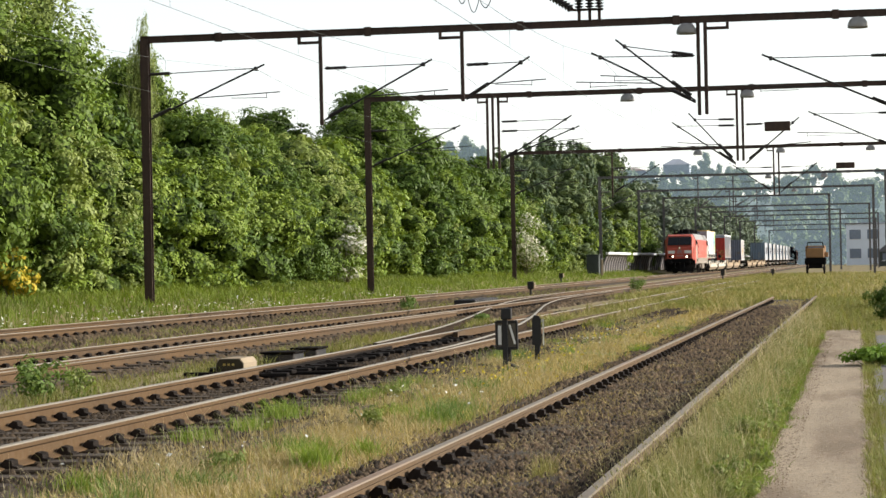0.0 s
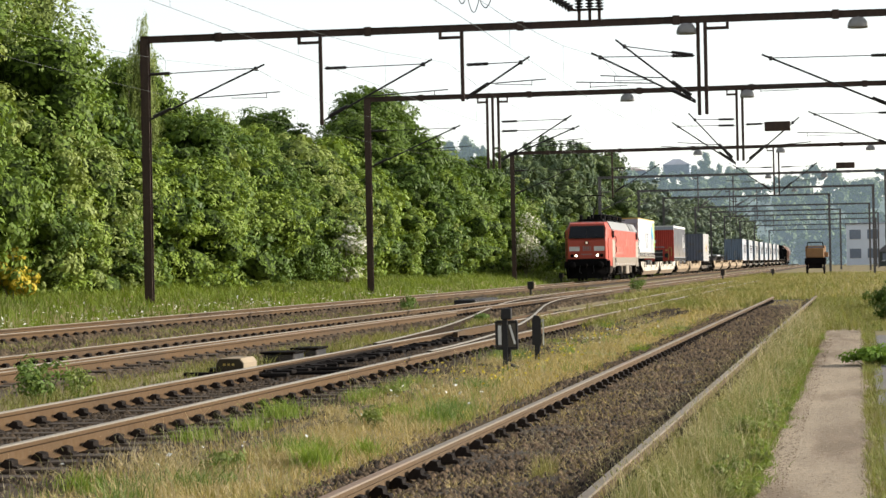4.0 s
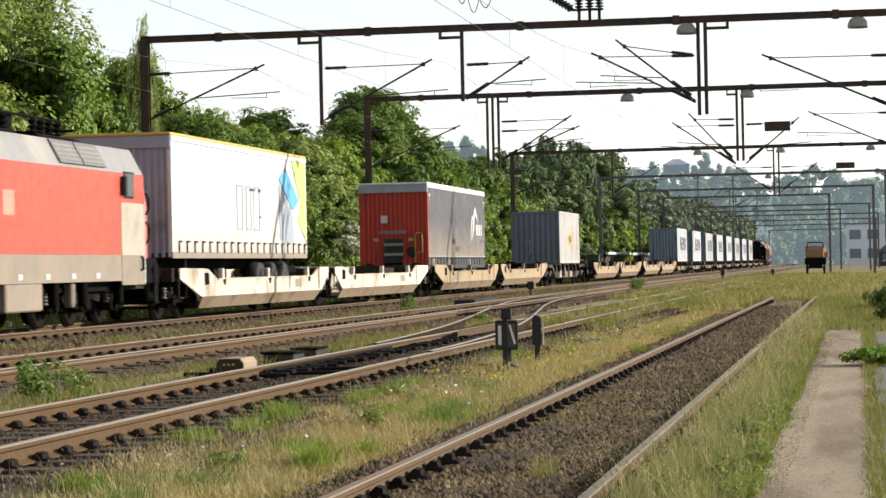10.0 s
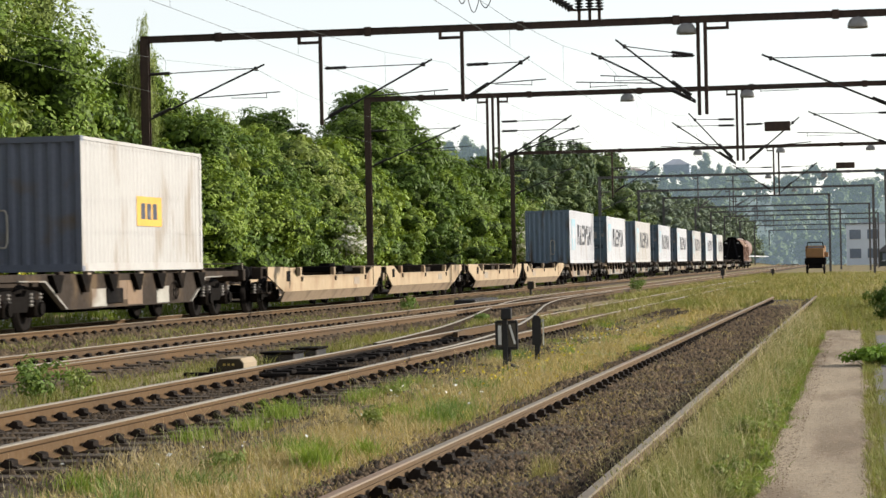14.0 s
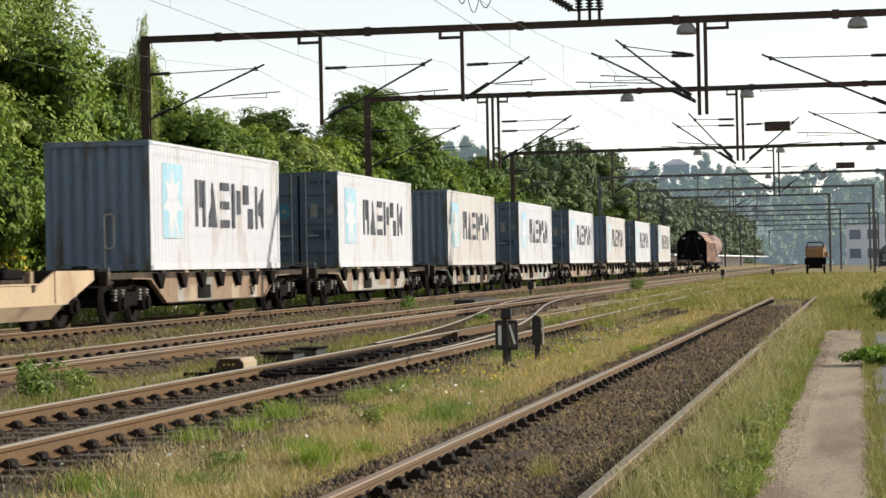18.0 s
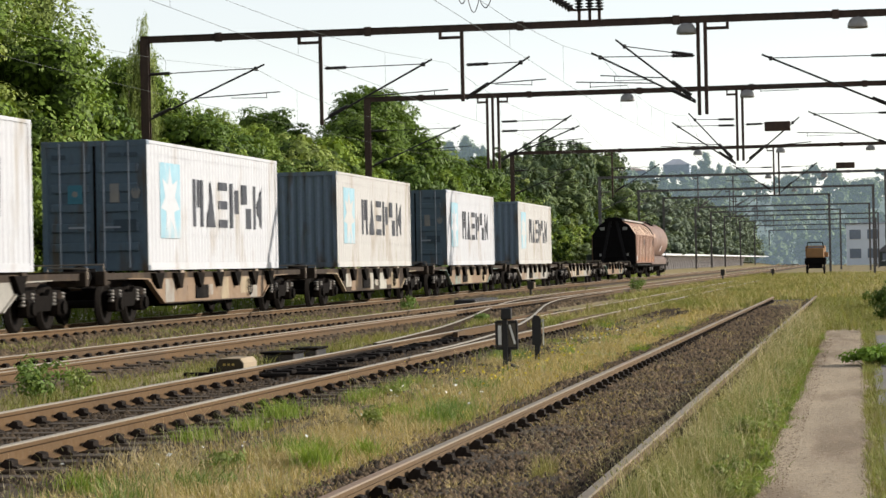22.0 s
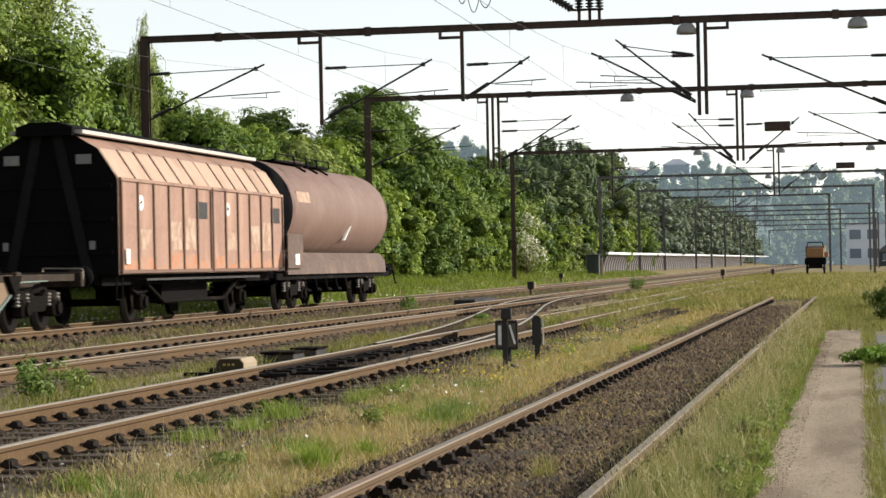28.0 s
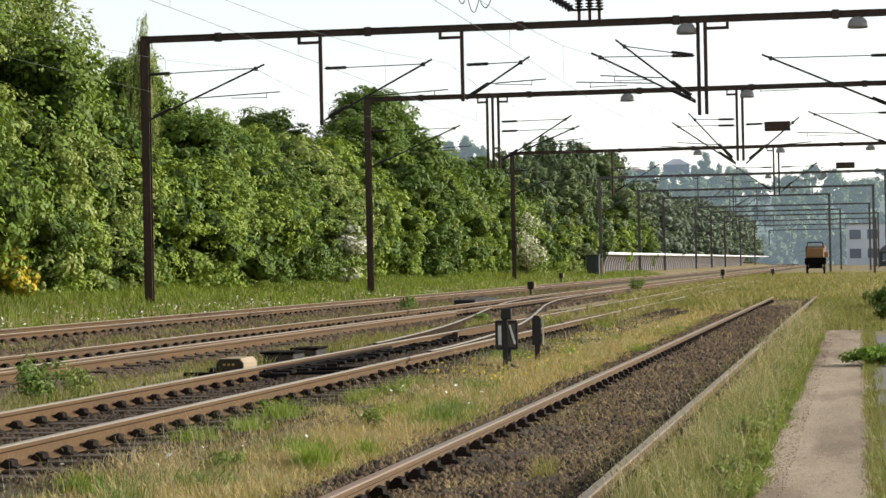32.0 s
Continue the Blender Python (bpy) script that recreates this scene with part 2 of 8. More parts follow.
def lift(x, y):
    """Height of the ground."""
    z = np.interp(x, PX, PZ)
    off = np.clip((np.abs(np.asarray(x) + 9.0) - 11.5) / 6.0, 0, 1)
    return z + off * 0.10 * np.sin(np.asarray(y) * 0.31 + np.asarray(x) * 0.7) * np.sin(np.asarray(y) * 0.11)


def gravel_top(x):
    """Height of the gravel inside the disused track."""
    return np.interp(x, [-3.67, -3.52, -2.816, -2.016, -1.816, -1.646], [-0.165, -0.165, -0.130, -0.155, -0.120, -0.065])


def surface(x, y):
    """Height of the ground or of the track bed that lies on it."""
    z = lift(x, y)
    for xc, zr, half in ((-16.76, 0.21, 1.75), (-11.2, 0.17, 1.75), (-6.81, 0.10, 1.75)):
        z = np.maximum(z, np.interp(np.abs(np.asarray(x) - xc), [half, half + 0.55], [zr - 0.185, zr - 0.4]))
    inside = (np.asarray(x) > -3.67) & (np.asarray(x) < -1.6)
    return np.where(inside, np.maximum(z, gravel_top(x)), z)


def build_ground():
    xs = np.array(sorted(set([-600, -300, -150, -90, -60, -45] + list(np.arange(-34, 12.01, 0.4).round(2)) + [16, 25, 40, 60, 120, 300, 600])))
    ys = np.concatenate([[-700, -300, -100, -30], np.arange(0, 130, 1.0), np.arange(130, 320, 5.0), [320, 400, 550, 800, 1300, 2400]])
    gx, gy = np.meshgrid(xs, ys, indexing="ij")
    gz = lift(gx, gy)
    v = np.stack([gx, gy, gz], -1).reshape(-1, 3)
    ny = len(ys)
    i, j = np.meshgrid(np.arange(len(xs) - 1), np.arange(ny - 1), indexing="ij")
    a = (i * ny + j).ravel()
    f = np.stack([a, a + ny, a + ny + 1, a + 1], 1)
    structure("ground", sheet("ground", v, f, SOIL), None, "rough grassy soil of a railway yard with dry and green patches", "ground")


build_ground()

GRIT = surf("brown_gritty_track_floor", (0.034, 0.024, 0.014), 0.95, 0, 0.45, 5, dirt=(0.050, 0.035, 0.021), amount=0.4, dirt_scale=2.0, stretch=(1, 0.4, 1), bump=0.02, bump_scale=30)

# ---- tracks ----
# name, centre x, rail-head height, first y, last y
TRACKS = {"main": (-16.76, 0.21, -480, 900), "passing": (-11.2, 0.17, -60, 900), "siding": (-6.81, 0.10, -40, 150), "disused": (-2.316, 0.0, -20, 88)}
RAIL = [(-0.07, -0.16), (0.07, -0.16), (0.07, -0.148), (0.012, -0.125), (0.010, -0.05), (0.034, -0.035), (0.036, -0.005)]
RAIL_FULL = RAIL + [(-0.036, -0.005), (-0.034, -0.035), (-0.010, -0.05), (-0.012, -0.125), (-0.07, -0.148)]


def rail_along(pts, z, parent, name="rail", head=HEAD, web=RUST):
    """A rail through the points (x, y), with its worn head as a part."""
    body, top = Mb(), Mb()
    for mb, prof in ((body, RAIL_FULL), (top, [(0.0345, -0.008), (0.0375, -0.006), (0.03, 0.003), (-0.03, 0.003), (-0.0375, -0.006), (-0.0345, -0.008)])):
        rings = []
        for k, (x, y) in enumerate(pts):
            x0, y0 = pts[max(0, k - 1)]
            x1, y1 = pts[min(len(pts) - 1, k + 1)]
            d = math.hypot(x1 - x0, y1 - y0)
            nx, ny = (y1 - y0) / d, -(x1 - x0) / d
            rings.append([(x + nx * u, y + ny * u, z + w) for u, w in prof])
        mb.loft(rings)
    r = part(name, body, web, parent, "rusty brown steel rail")
    part("rail_head", top, head, r, "polished running surface")
    return r


def bed(name, xc, z, y0, y1, half=1.75, mat=BALLAST, right=None):
    """The ballast strip under a track; its top lies 17 cm below the rail heads."""
    ys = [y for y in ([y0] + list(np.arange(max(y0, 0), min(y1, 130), 1.5)) + [y1])]
    ys = sorted(set(ys))
    us = [-half - 0.55, -half, -1.2, -0.5, 0.5, 1.2, half, half + 0.55]
    if right:
        us[4:] = [0.3, 0.5, right - 0.05, right]
    v, f = [], []
    for y in ys:
        for k, uu in enumerate(us):
            zz = z - 0.185 if 0 < k < 7 else z - 0.33
            if right and k > 3:                           # gravel heaped against the path-side rail
                zz = z - (0.175, 0.14, 0.085, 0.08)[k - 4]
            if right and k == 3:
                zz = z - 0.15
            v.append((xc + uu, y, zz + 0.018 * math.sin(y * 2.3 + uu * 5) * (0 < k < 7)))
    n = len(us)
    for a in range(len(ys) - 1):
        for k in range(n - 1):
            f.append((a * n + k, a * n + k + 1, (a + 1) * n + k + 1, (a + 1) * n + k))
    structure(name, sheet(name, v, f, mat), None, "grey-brown crushed stone bed under a railway track", "track bed")


for key, (xc, zr, ya, yb) in TRACKS.items():
    if key != "disused":
        bed("ballast_bed", xc, zr, ya, yb, mat=GRIT if key == "siding" else BALLAST)
bed("ballast_bed", -2.316, 0.02, -20, 90, 1.35, GRIT, 0.72)

track_things = {}


def build_tracks():
    for key, (xc, zr, ya, yb) in TRACKS.items():
        say = {"main": "straight main line track with polished rails on ballast", "passing": "second running track with rusty rails on ballast",
               "siding": "siding track with wooden sleepers and rusty rails", "disused": "disused track with brown rails, half buried in gravel"}[key]
        tr = thing("railway_track", say, "track", "parallel tracks of the yard", kind="structure")
        track_things[key] = tr
        hd = HEAD_DULL if key in ("disused",) else HEAD
        for s in (-1, 1):
            x = xc + s * 0.7535
            rail_along([(x, ya), (x, 0), (x, yb)], zr, tr, head=hd, web=RUST_TAN if key == "disused" else RUST)
    # guard rail lying beside the far rail of the passing track
    rail_along([(-11.2 + 0.7535 + 0.12, -40), (-11.2 + 0.7535 + 0.12, 62)], 0.145, track_things["passing"], "guard_rail", head=HEAD_DULL)


def turnout_x(y):
    t = min(1.0, max(0.0, (y - 33.0) / 59.0))
    return -6.81 - 4.39 * t * t * (3 - 2 * t)


def build_turnout():
    tr = thing("railway_turnout", "curved turnout rails linking the siding with the passing track", "turnout", kind="structure")
    for s, y0, y1 in ((-1, 38.0, 96.0), (1, 34.0, 104.0)):
        pts = [(turnout_x(y) + s * 0.7535, y) for y in np.arange(y0, y1 + 0.1, 2.0)]
        rail_along(pts, 0.125, tr, "diverging_rail", web=RUST_DARK)
    # check rails at the crossing
    for x0, y0, y1 in ((-7.42, 44.0, 52.0), (-7.95, 54.0, 62.0), (-6.2, 50.0, 58.0)):
        m = Mb()
        m.loft([[(x0 + 0.08, y0 - 0.3, 0.0), (x0 + 0.16, y0 - 0.3, 0.0), (x0 + 0.16, y0 - 0.3, 0.12), (x0 + 0.08, y0 - 0.3, 0.12)],
                [(x0, y0 + 1, 0.0), (x0 + 0.08, y0 + 1, 0.0), (x0 + 0.08, y0 + 1, 0.12), (x0, y0 + 1, 0.12)],
                [(x0, y1 - 1, 0.0), (x0 + 0.08, y1 - 1, 0.0), (x0 + 0.08, y1 - 1, 0.12), (x0, y1 - 1, 0.12)],
                [(x0 + 0.08, y1, 0.0), (x0 + 0.16, y1, 0.0), (x0 + 0.16, y1, 0.12), (x0 + 0.08, y1, 0.12)]])
        part("check_rail", m, RUST, tr)
    # greasy patch of ballast under the blades and the crossing's casting
    rs = random.Random(4)
    for x0, x1, y0, y1, z in ((-7.46, -6.16, 29.0, 45.0, -0.062), (-7.40, -6.6, 46.0, 62.0, -0.055)):
        m = Mb()
        n = int((y1 - y0) / 0.5)
        m.loft([[(x0 + rs.uniform(0, 0.15), y0 + k * (y1 - y0) / n, z), (x1 - rs.uniform(0, 0.5), y0 + k * (y1 - y0) / n, z), (x1 - 0.6, y0 + k * (y1 - y0) / n, z - 0.03), (x0 + 0.1, y0 + k * (y1 - y0) / n, z - 0.03)] for k in range(n + 1)])
        part("greasy_ballast", m, GREASE, tr, "black greasy ballast under the switch blades")
    # switch blades with oily slide plates
    m = Mb()
    m.prism([(-0.05, -0.1), (0.02, -0.1), (0.02, 0.0), (-0.01, 0.0)], "y", 30.0, 38.5)
    b = part("switch_blade", m, BLADE, tr, "oily switch blade")
    b.matrix_basis = pose(-7.49, 0, 0.055)
    again(b, tr, -6.22, 0, 0.055)
    plate, rng = None, random.Random(8)
    for k in range(26):
        m = pose(-7.42 + rng.uniform(-0.04, 0.04), 29.6 + k * 0.6 + rng.uniform(-0.1, 0.1), 0.085 + rng.uniform(-0.01, 0.01), 0, 0, rng.uniform(-12, 12))
        if plate is None:
            plate = part("slide_plate", Mb().cbox(-0.02, 0.34, -0.09, 0.09, -0.10, -0.05, 0.012).cbox(0.06, 0.13, -0.07, 0.07, -0.05, -0.035, 0.006), OILY_FLAT, tr, "black oily slide plate")
            o = plate
        else:
            o = again(plate, tr)
        o.matrix_basis = m
    for y in (30.2, 31.4):
        part("point_rod", Mb().cyl((-8.6, y, 0.0), (-6.0, y, 0.0), 0.025, n=8), OILY_FLAT, tr)


def build_sleepers():
    sl = Mb().cbox(-1.25, 1.25, -0.125, 0.125, -0.15, 0.0, 0.012).mesh("sleeper", material=SLEEPER)
    ch = Mb()
    for s in (-1, 1):
        for o in (-1, 1):
            ch.prism([(o * 0.03, 0.0), (o * 0.165, 0.0), (o * 0.155, 0.022), (o * 0.12, 0.03), (o * 0.115, 0.065), (o * 0.07, 0.075), (o * 0.03, 0.04)], "y", -0.075 if o > 0 else -0.06, 0.06)
    fasten = ch.mesh("rail_chair", material=CHAIR)
    for key, (y0, y1, step) in {"siding": (14.0, 110.0, 0.62), "disused": (11.0, 88.0, 0.65), "passing": (27.0, 125.0, 0.62), "main": (38.0, 120.0, 0.62)}.items():
        xc, zr = TRACKS[key][:2]
        top = zr - 0.158 if key != "disused" else zr - 0.19
        rng = random.Random(len(key))
        for k in range(int((y1 - y0) / step)):
            y = y0 + k * step + rng.uniform(-0.03, 0.03)
            o = new("sleeper", sl)
            o.parent = track_things[key]
            o.matrix_basis = pose(xc + rng.uniform(-0.05, 0.05), y, top + rng.uniform(-0.008, 0.008), 0, 0, rng.uniform(-1, 1))
            if y < 85:
                for s in (-1, 1):
                    c = new("rail_chair", fasten)
                    c.parent = track_things[key]
                    c.matrix_basis = pose(xc + s * 0.7535, y, top if key != "disused" else zr - 0.118)


build_tracks()
build_turnout()

# ---- path at the camera's side ----
def build_path():
    ys = np.arange(-6, 55.1, 0.2)
    rng = random.Random(5)
    v, f = [], []
    for k, y in enumerate(ys):
        wob = 0.05 * math.sin(y * 0.9) + rng.uniform(-0.03, 0.03)
        wob2 = 0.04 * math.sin(y * 0.9 + 1) + rng.uniform(-0.02, 0.02)
        for x in (-0.70 + wob * 0.5, -0.5, -0.3, 0.03 + wob2):
            v.append((x, y, -0.15))
    for k in range(len(ys) - 1):
        for i in range(3):
            f.append((k * 4 + i, k * 4 + i + 1, k * 4 + i + 5, k * 4 + i + 4))
    structure("pavement", sheet("pavement", v, f, PATH), None, "worn gritty grey footpath beside the tracks", "path")
    structure("road", Mb().box(0.16, 9.0, -12, 47, -0.3, -0.155), ASPHALT, "old grey asphalt yard surface beside the path", "road")


build_path()


# ---- catenary gantries ----
def gantry(y, xl, xr, zt, droppers, arms, lamps, boards=(), right_post=True, left_arms=True):
    """droppers: (x, bottom z, count); arms: (x of the post, tip x, low z at the post, high z); lamps: x."""
    g = thing("catenary_gantry", "brown steel portal carrying overhead line equipment across the tracks", "gantry", "catenary gantries", pose(0, y, 0))
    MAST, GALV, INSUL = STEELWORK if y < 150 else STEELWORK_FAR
    def post(x, z0):
        h = [(-0.12, -0.11), (0.12, -0.11), (0.12, -0.088), (0.012, -0.088), (0.012, 0.088), (0.12, 0.088), (0.12, 0.11), (-0.12, 0.11), (-0.12, 0.088), (-0.10, 0.088), (-0.10, -0.088), (-0.12, -0.088)]
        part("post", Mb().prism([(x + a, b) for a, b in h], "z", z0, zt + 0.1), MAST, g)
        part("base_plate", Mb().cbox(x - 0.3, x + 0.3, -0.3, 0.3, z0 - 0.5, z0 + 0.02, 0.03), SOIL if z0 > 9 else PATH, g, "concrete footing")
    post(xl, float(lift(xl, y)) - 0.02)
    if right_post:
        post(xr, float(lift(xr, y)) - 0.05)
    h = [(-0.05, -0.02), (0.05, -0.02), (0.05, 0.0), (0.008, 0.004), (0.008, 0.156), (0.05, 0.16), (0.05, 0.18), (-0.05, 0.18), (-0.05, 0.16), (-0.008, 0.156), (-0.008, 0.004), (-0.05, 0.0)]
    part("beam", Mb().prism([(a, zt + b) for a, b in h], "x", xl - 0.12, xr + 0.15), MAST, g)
    x = xl + 2.2
    while x < xr:
        part("clamp", Mb().cbox(x - 0.10, x + 0.10, -0.07, 0.07, zt - 0.05, zt + 0.21, 0.01), MAST, g)
        x += 4.4
    for (x, zb, wide) in droppers:
        m = Mb()
        m.box(x - 0.05, x + 0.05, -0.035, 0.035, zb, zt - 0.02)
        part("dropper", m, MAST, g)
        part("bracket", Mb().box(x - 0.62 * wide, x, -0.04, 0.04, zt - 0.22, zt - 0.14).box(x - 0.66 * wide, x - 0.58 * wide, -0.05, 0.05, zt - 0.22, zt - 0.02), MAST, g)
    for (xp, xt, zl, zh) in arms:
        s = 1 if xt > xp else -1
        d = abs(xt - xp)
        tip = (xt, 0, zh)
        m = Mb().cyl((xp + s * 0.1, 0, zl), (xt + s * 0.25, 0, zh + (zh - zl) * 0.25 / d), 0.028, n=8)
        arm = part("bracket_tube", m, GALV, g)
        zp = min(zh, 7.10) - 0.03
        part("top_tie", Mb().cyl((xp + s * 0.1, 0, zp), tip, 0.014, n=6), GALV, g)
        part("tie_clamp", Mb().cbox(xt - 0.05, xt + 0.05, -0.05, 0.05, zh - 0.07, zh + 0.05, 0.015), GALV, g)
        for a, b in (((xp + s * 0.15, 0, zp + (zh - zp) * 0.15 / d), (xp + s * 0.75, 0, zp + (zh - zp) * 0.75 / d)), ((xp + s * 0.22, 0, zl + (zh - zl) * 0.22 / d), (xp + s * 0.75, 0, zl + (zh - zl) * 0.75 / d))):
            a, b = Vector(a), Vector(b)
            im = Mb()
            for k in range(7):
                p = a.lerp(b, k / 7)
                q = a.lerp(b, (k + 0.95) / 7)
                im.cyl(p, q, 0.052, 0.038, n=8)
            im.cyl(a, b, 0.034, n=6)
            part("insulator", im, INSUL, g)
        st = Mb().cyl((xp + s * d * 0.42, 0, zl + (zh - zl) * 0.42), (xt + s * 0.7, 0, zl + (zh - zl) * 0.50), 0.016, n=6)
        st.cyl((xt + s * 0.3, 0, zl + (zh - zl) * 0.49), (xt + s * 0.3, 0, zl + (zh - zl) * 0.49 - 0.16), 0.012, n=6)
        st.cyl((xt + s * 0.3, 0, zl + (zh - zl) * 0.49 - 0.14), (xt - s * 0.75, 0, zl + (zh - zl) * 0.40), 0.010, n=6)
        part("registration_arm", st, GALV, g)
    for x in lamps:
        lm = part("lamp", Mb().turn([(0.05, 0.02), (0.15, 0.0), (0.22, -0.06), (0.27, -0.15), (0.285, -0.26), (0.27, -0.29), (0.08, -0.25)], "z", (x, 0, zt - 0.03), 16), LAMP, g, "domed yard lamp", True)
        part("lamp_stem", Mb().cyl((x, 0, zt - 0.06), (x, 0, zt + 0.02), 0.04, n=8), MAST, lm)
    for (x0, x1, z0, z1) in boards:
        part("weight_box", Mb().cbox(x0, x1, -0.14, 0.14, z0, z1, 0.02), MAST, g)
    return g


GANTRIES = [
    (67.85, -20.30, 1.2, 8.0, [(-15.09, 5.45, 1), (-10.98, 6.0, 1), (-4.30, 5.40, 0), (-4.10, 5.42, -1)], [(-20.3, -17.0, 5.75, 7.14), (-15.09, -12.1, 5.6, 7.10), (-10.98, -9.3, 6.05, 7.06), (-4.3, -7.05, 5.76, 7.12), (-4.3, -6.36, 5.80, 7.40), (1.2, -2.3, 5.42, 6.93)], [-4.62, 0.10], []),
    (95.91, -19.44, 1.6, 8.05, [(-14.55, 5.2, 0.6), (-14.33, 5.2, 0), (-14.10, 5.2, -0.6), (-4.62, 5.25, 0.6), (-4.40, 5.25, 0)], [(-19.4, -15.9, 5.4, 6.88), (-14.1, -11.4, 5.5, 7.1), (-14.1, -11.1, 5.55, 6.72), (-4.6, -6.27, 5.16, 6.92), (-4.6, -6.94, 5.12, 6.68), (-4.4, -2.45, 5.14, 6.70), (1.6, -1.6, 5.6, 7.0)], [-8.92, -4.2], [(-3.55, -2.55, 6.38, 6.75)]),
    (146.16, -20.7, 1.9, 8.05, [(-14.6, 5.3, 0.6), (-4.92, 5.2, 0.6), (-4.62, 5.2, 0)], [(-20.7, -17.2, 5.6, 7.1), (-14.6, -12.0, 5.6, 7.1), (-4.9, -7.1, 5.4, 6.9), (-4.6, -2.6, 5.4, 6.9)], [-9.42, -4.5, 0.8], [(-1.25, -0.15, 6.70, 7.05)]),
    (194.62, -20.5, 2.2, 8.15, [(-12.6, 5.3, 0.6), (-9.8, 5.3, 0)], [(-20.5, -17.2, 5.6, 7.1), (-12.6, -10.6, 5.6, 7.1), (-9.8, -7.5, 5.6, 7.0)], [-7.0, -2.6], []),
    (235.3, -21.0, 1.45, 8.2, [(-12.2, 5.3, 0.6), (-9.6, 5.3, 0)], [(-21.0, -17.4, 5.6, 7.1), (-12.2, -10.0, 5.6, 7.1)], [-6.0], []),
    (263.2, -20.8, -3.05, 8.2, [(-13.0, 5.3, 0.6)], [(-20.8, -17.4, 5.6, 7.1), (-13.0, -10.8, 5.6, 7.1)], [], []),
    (312.0, -20.6, 1.4, 8.2, [(-13.0, 5.3, 0.6)], [(-20.6, -17.4, 5.6, 7.1), (-13.0, -10.8, 5.6, 7.1)], [], []),
    (345.0, -20.6, -2.5, 8.2, [(-13.0, 5.3, 0.6)], [(-20.6, -17.4, 5.6, 7.1)], [], []),
    (380.0, -20.6, 3.0, 8.2, [(-13.0, 5.3, 0.6)], [(-20.6, -17.4, 5.6, 7.1)], [], []),
    (430.0, -20.6, 3.0, 8.2, [], [(-20.6, -17.4, 5.6, 7.1)], [], []),
    (490.0, -20.6, 3.0, 8.2, [], [], [], []),
    (570.0, -20.6, 3.0, 8.2, [], [], [], []),
]
for row in GANTRIES:
    gantry(*row)


def switch_gear():
    """Line switch and insulators on top of the nearest gantry, with slack jumper loops."""
    s = thing("line_switch", "dark line switch with ribbed insulators on the gantry beam", "line switch", m=pose(0, 67.85, 8.18))
    for x in (-7.62, -7.32, -7.05):
        part("stand", Mb().box(x - 0.04, x + 0.04, -0.05, 0.05, 0.0, 0.28), MAST, s)
        m = Mb()
        for k in range(6):
            m.turn([(0.07, 0.0), (0.14, 0.03), (0.07, 0.06)], "z", (x, 0, 0.26 + k * 0.085), 12)
        m.cyl((x, 0, 0.24), (x, 0, 0.80), 0.05, n=8)
        part("insulator", m, INSUL, s)
    part("cross_bar", Mb().box(-7.95, -6.95, -0.06, 0.06, 0.26, 0.32), MAST, s)
    m = Mb()
    for k in range(9):
        p = Vector((-7.85 - k * 0.085, 0, 0.34 + k * 0.055))
        m.cyl(p, p + Vector((-0.065, 0, 0.043)), 0.13, 0.08, 10)
    m.cyl((-7.8, 0, 0.31), (-8.65, 0, 0.86), 0.045, n=8)
    part("strain_insulator", m, INSUL, s)
    for x, w, d in ((-10.62, 0.40, 0.62), (-10.28, 0.46, 0.50), (-10.95, 0.30, 0.36)):
        part("jumper_loop", Mb().tube([(x - w / 2 + w * q / 10, 0.0, 0.95 - d * (1 - (q / 5 - 1) ** 2)) for q in range(11)], 0.014, 5), GALV, s)


switch_gear()


def build_wires():
    ys = [-60, 10.0] + [g[0] for g in GANTRIES]
    for xc, off in ((-16.76, 0.0), (-11.2, 0.0), (-6.81, 0.0)):
        w = thing("overhead_line", "thin grey contact and messenger wires above a track", "overhead wire", "overhead lines")
        con, mes, drops = [], [], []
        for k in range(len(ys) - 1):
            a, b = ys[k], ys[k + 1]
            sa, sb = (0.2 if k % 2 else -0.2), (-0.2 if k % 2 else 0.2)
            con.append((xc + sa, a, 5.72))
            seg = 6
            pts = [(xc + sa + (sb - sa) * i / seg, a + (b - a) * i / seg, 7.1 - 0.9 * 4 * (i / seg) * (1 - i / seg) * min(1, (b - a) / 50)) for i in range(seg + 1)]
            mes += pts[:-1]
            drops += [((x, y, z), (x, y, 5.72)) for x, y, z in pts[1:-1]]
        con, mes = Mb().tube(con, 0.0045, 4), Mb().tube(mes, 0.0045, 4)
        part("contact_wire", con, WIRE, w)
        part("messenger_wire", mes, WIRE, w)
        m = Mb()
        for a, b in drops:
            m.cyl(a, b, 0.003, n=3)
        tagged(part("hanger_wires", m, WIRE, w), kind="stuff")


build_wires()

# ---- the freight train ----
# Local space of every vehicle: y = 0 at its front end and growing towards its rear, x = 0 on the track's axis, z = 0 on the rail head.
MOVERS = []          # (thing, place of its front at the start)
SPEED, START = 19.85, 174.7

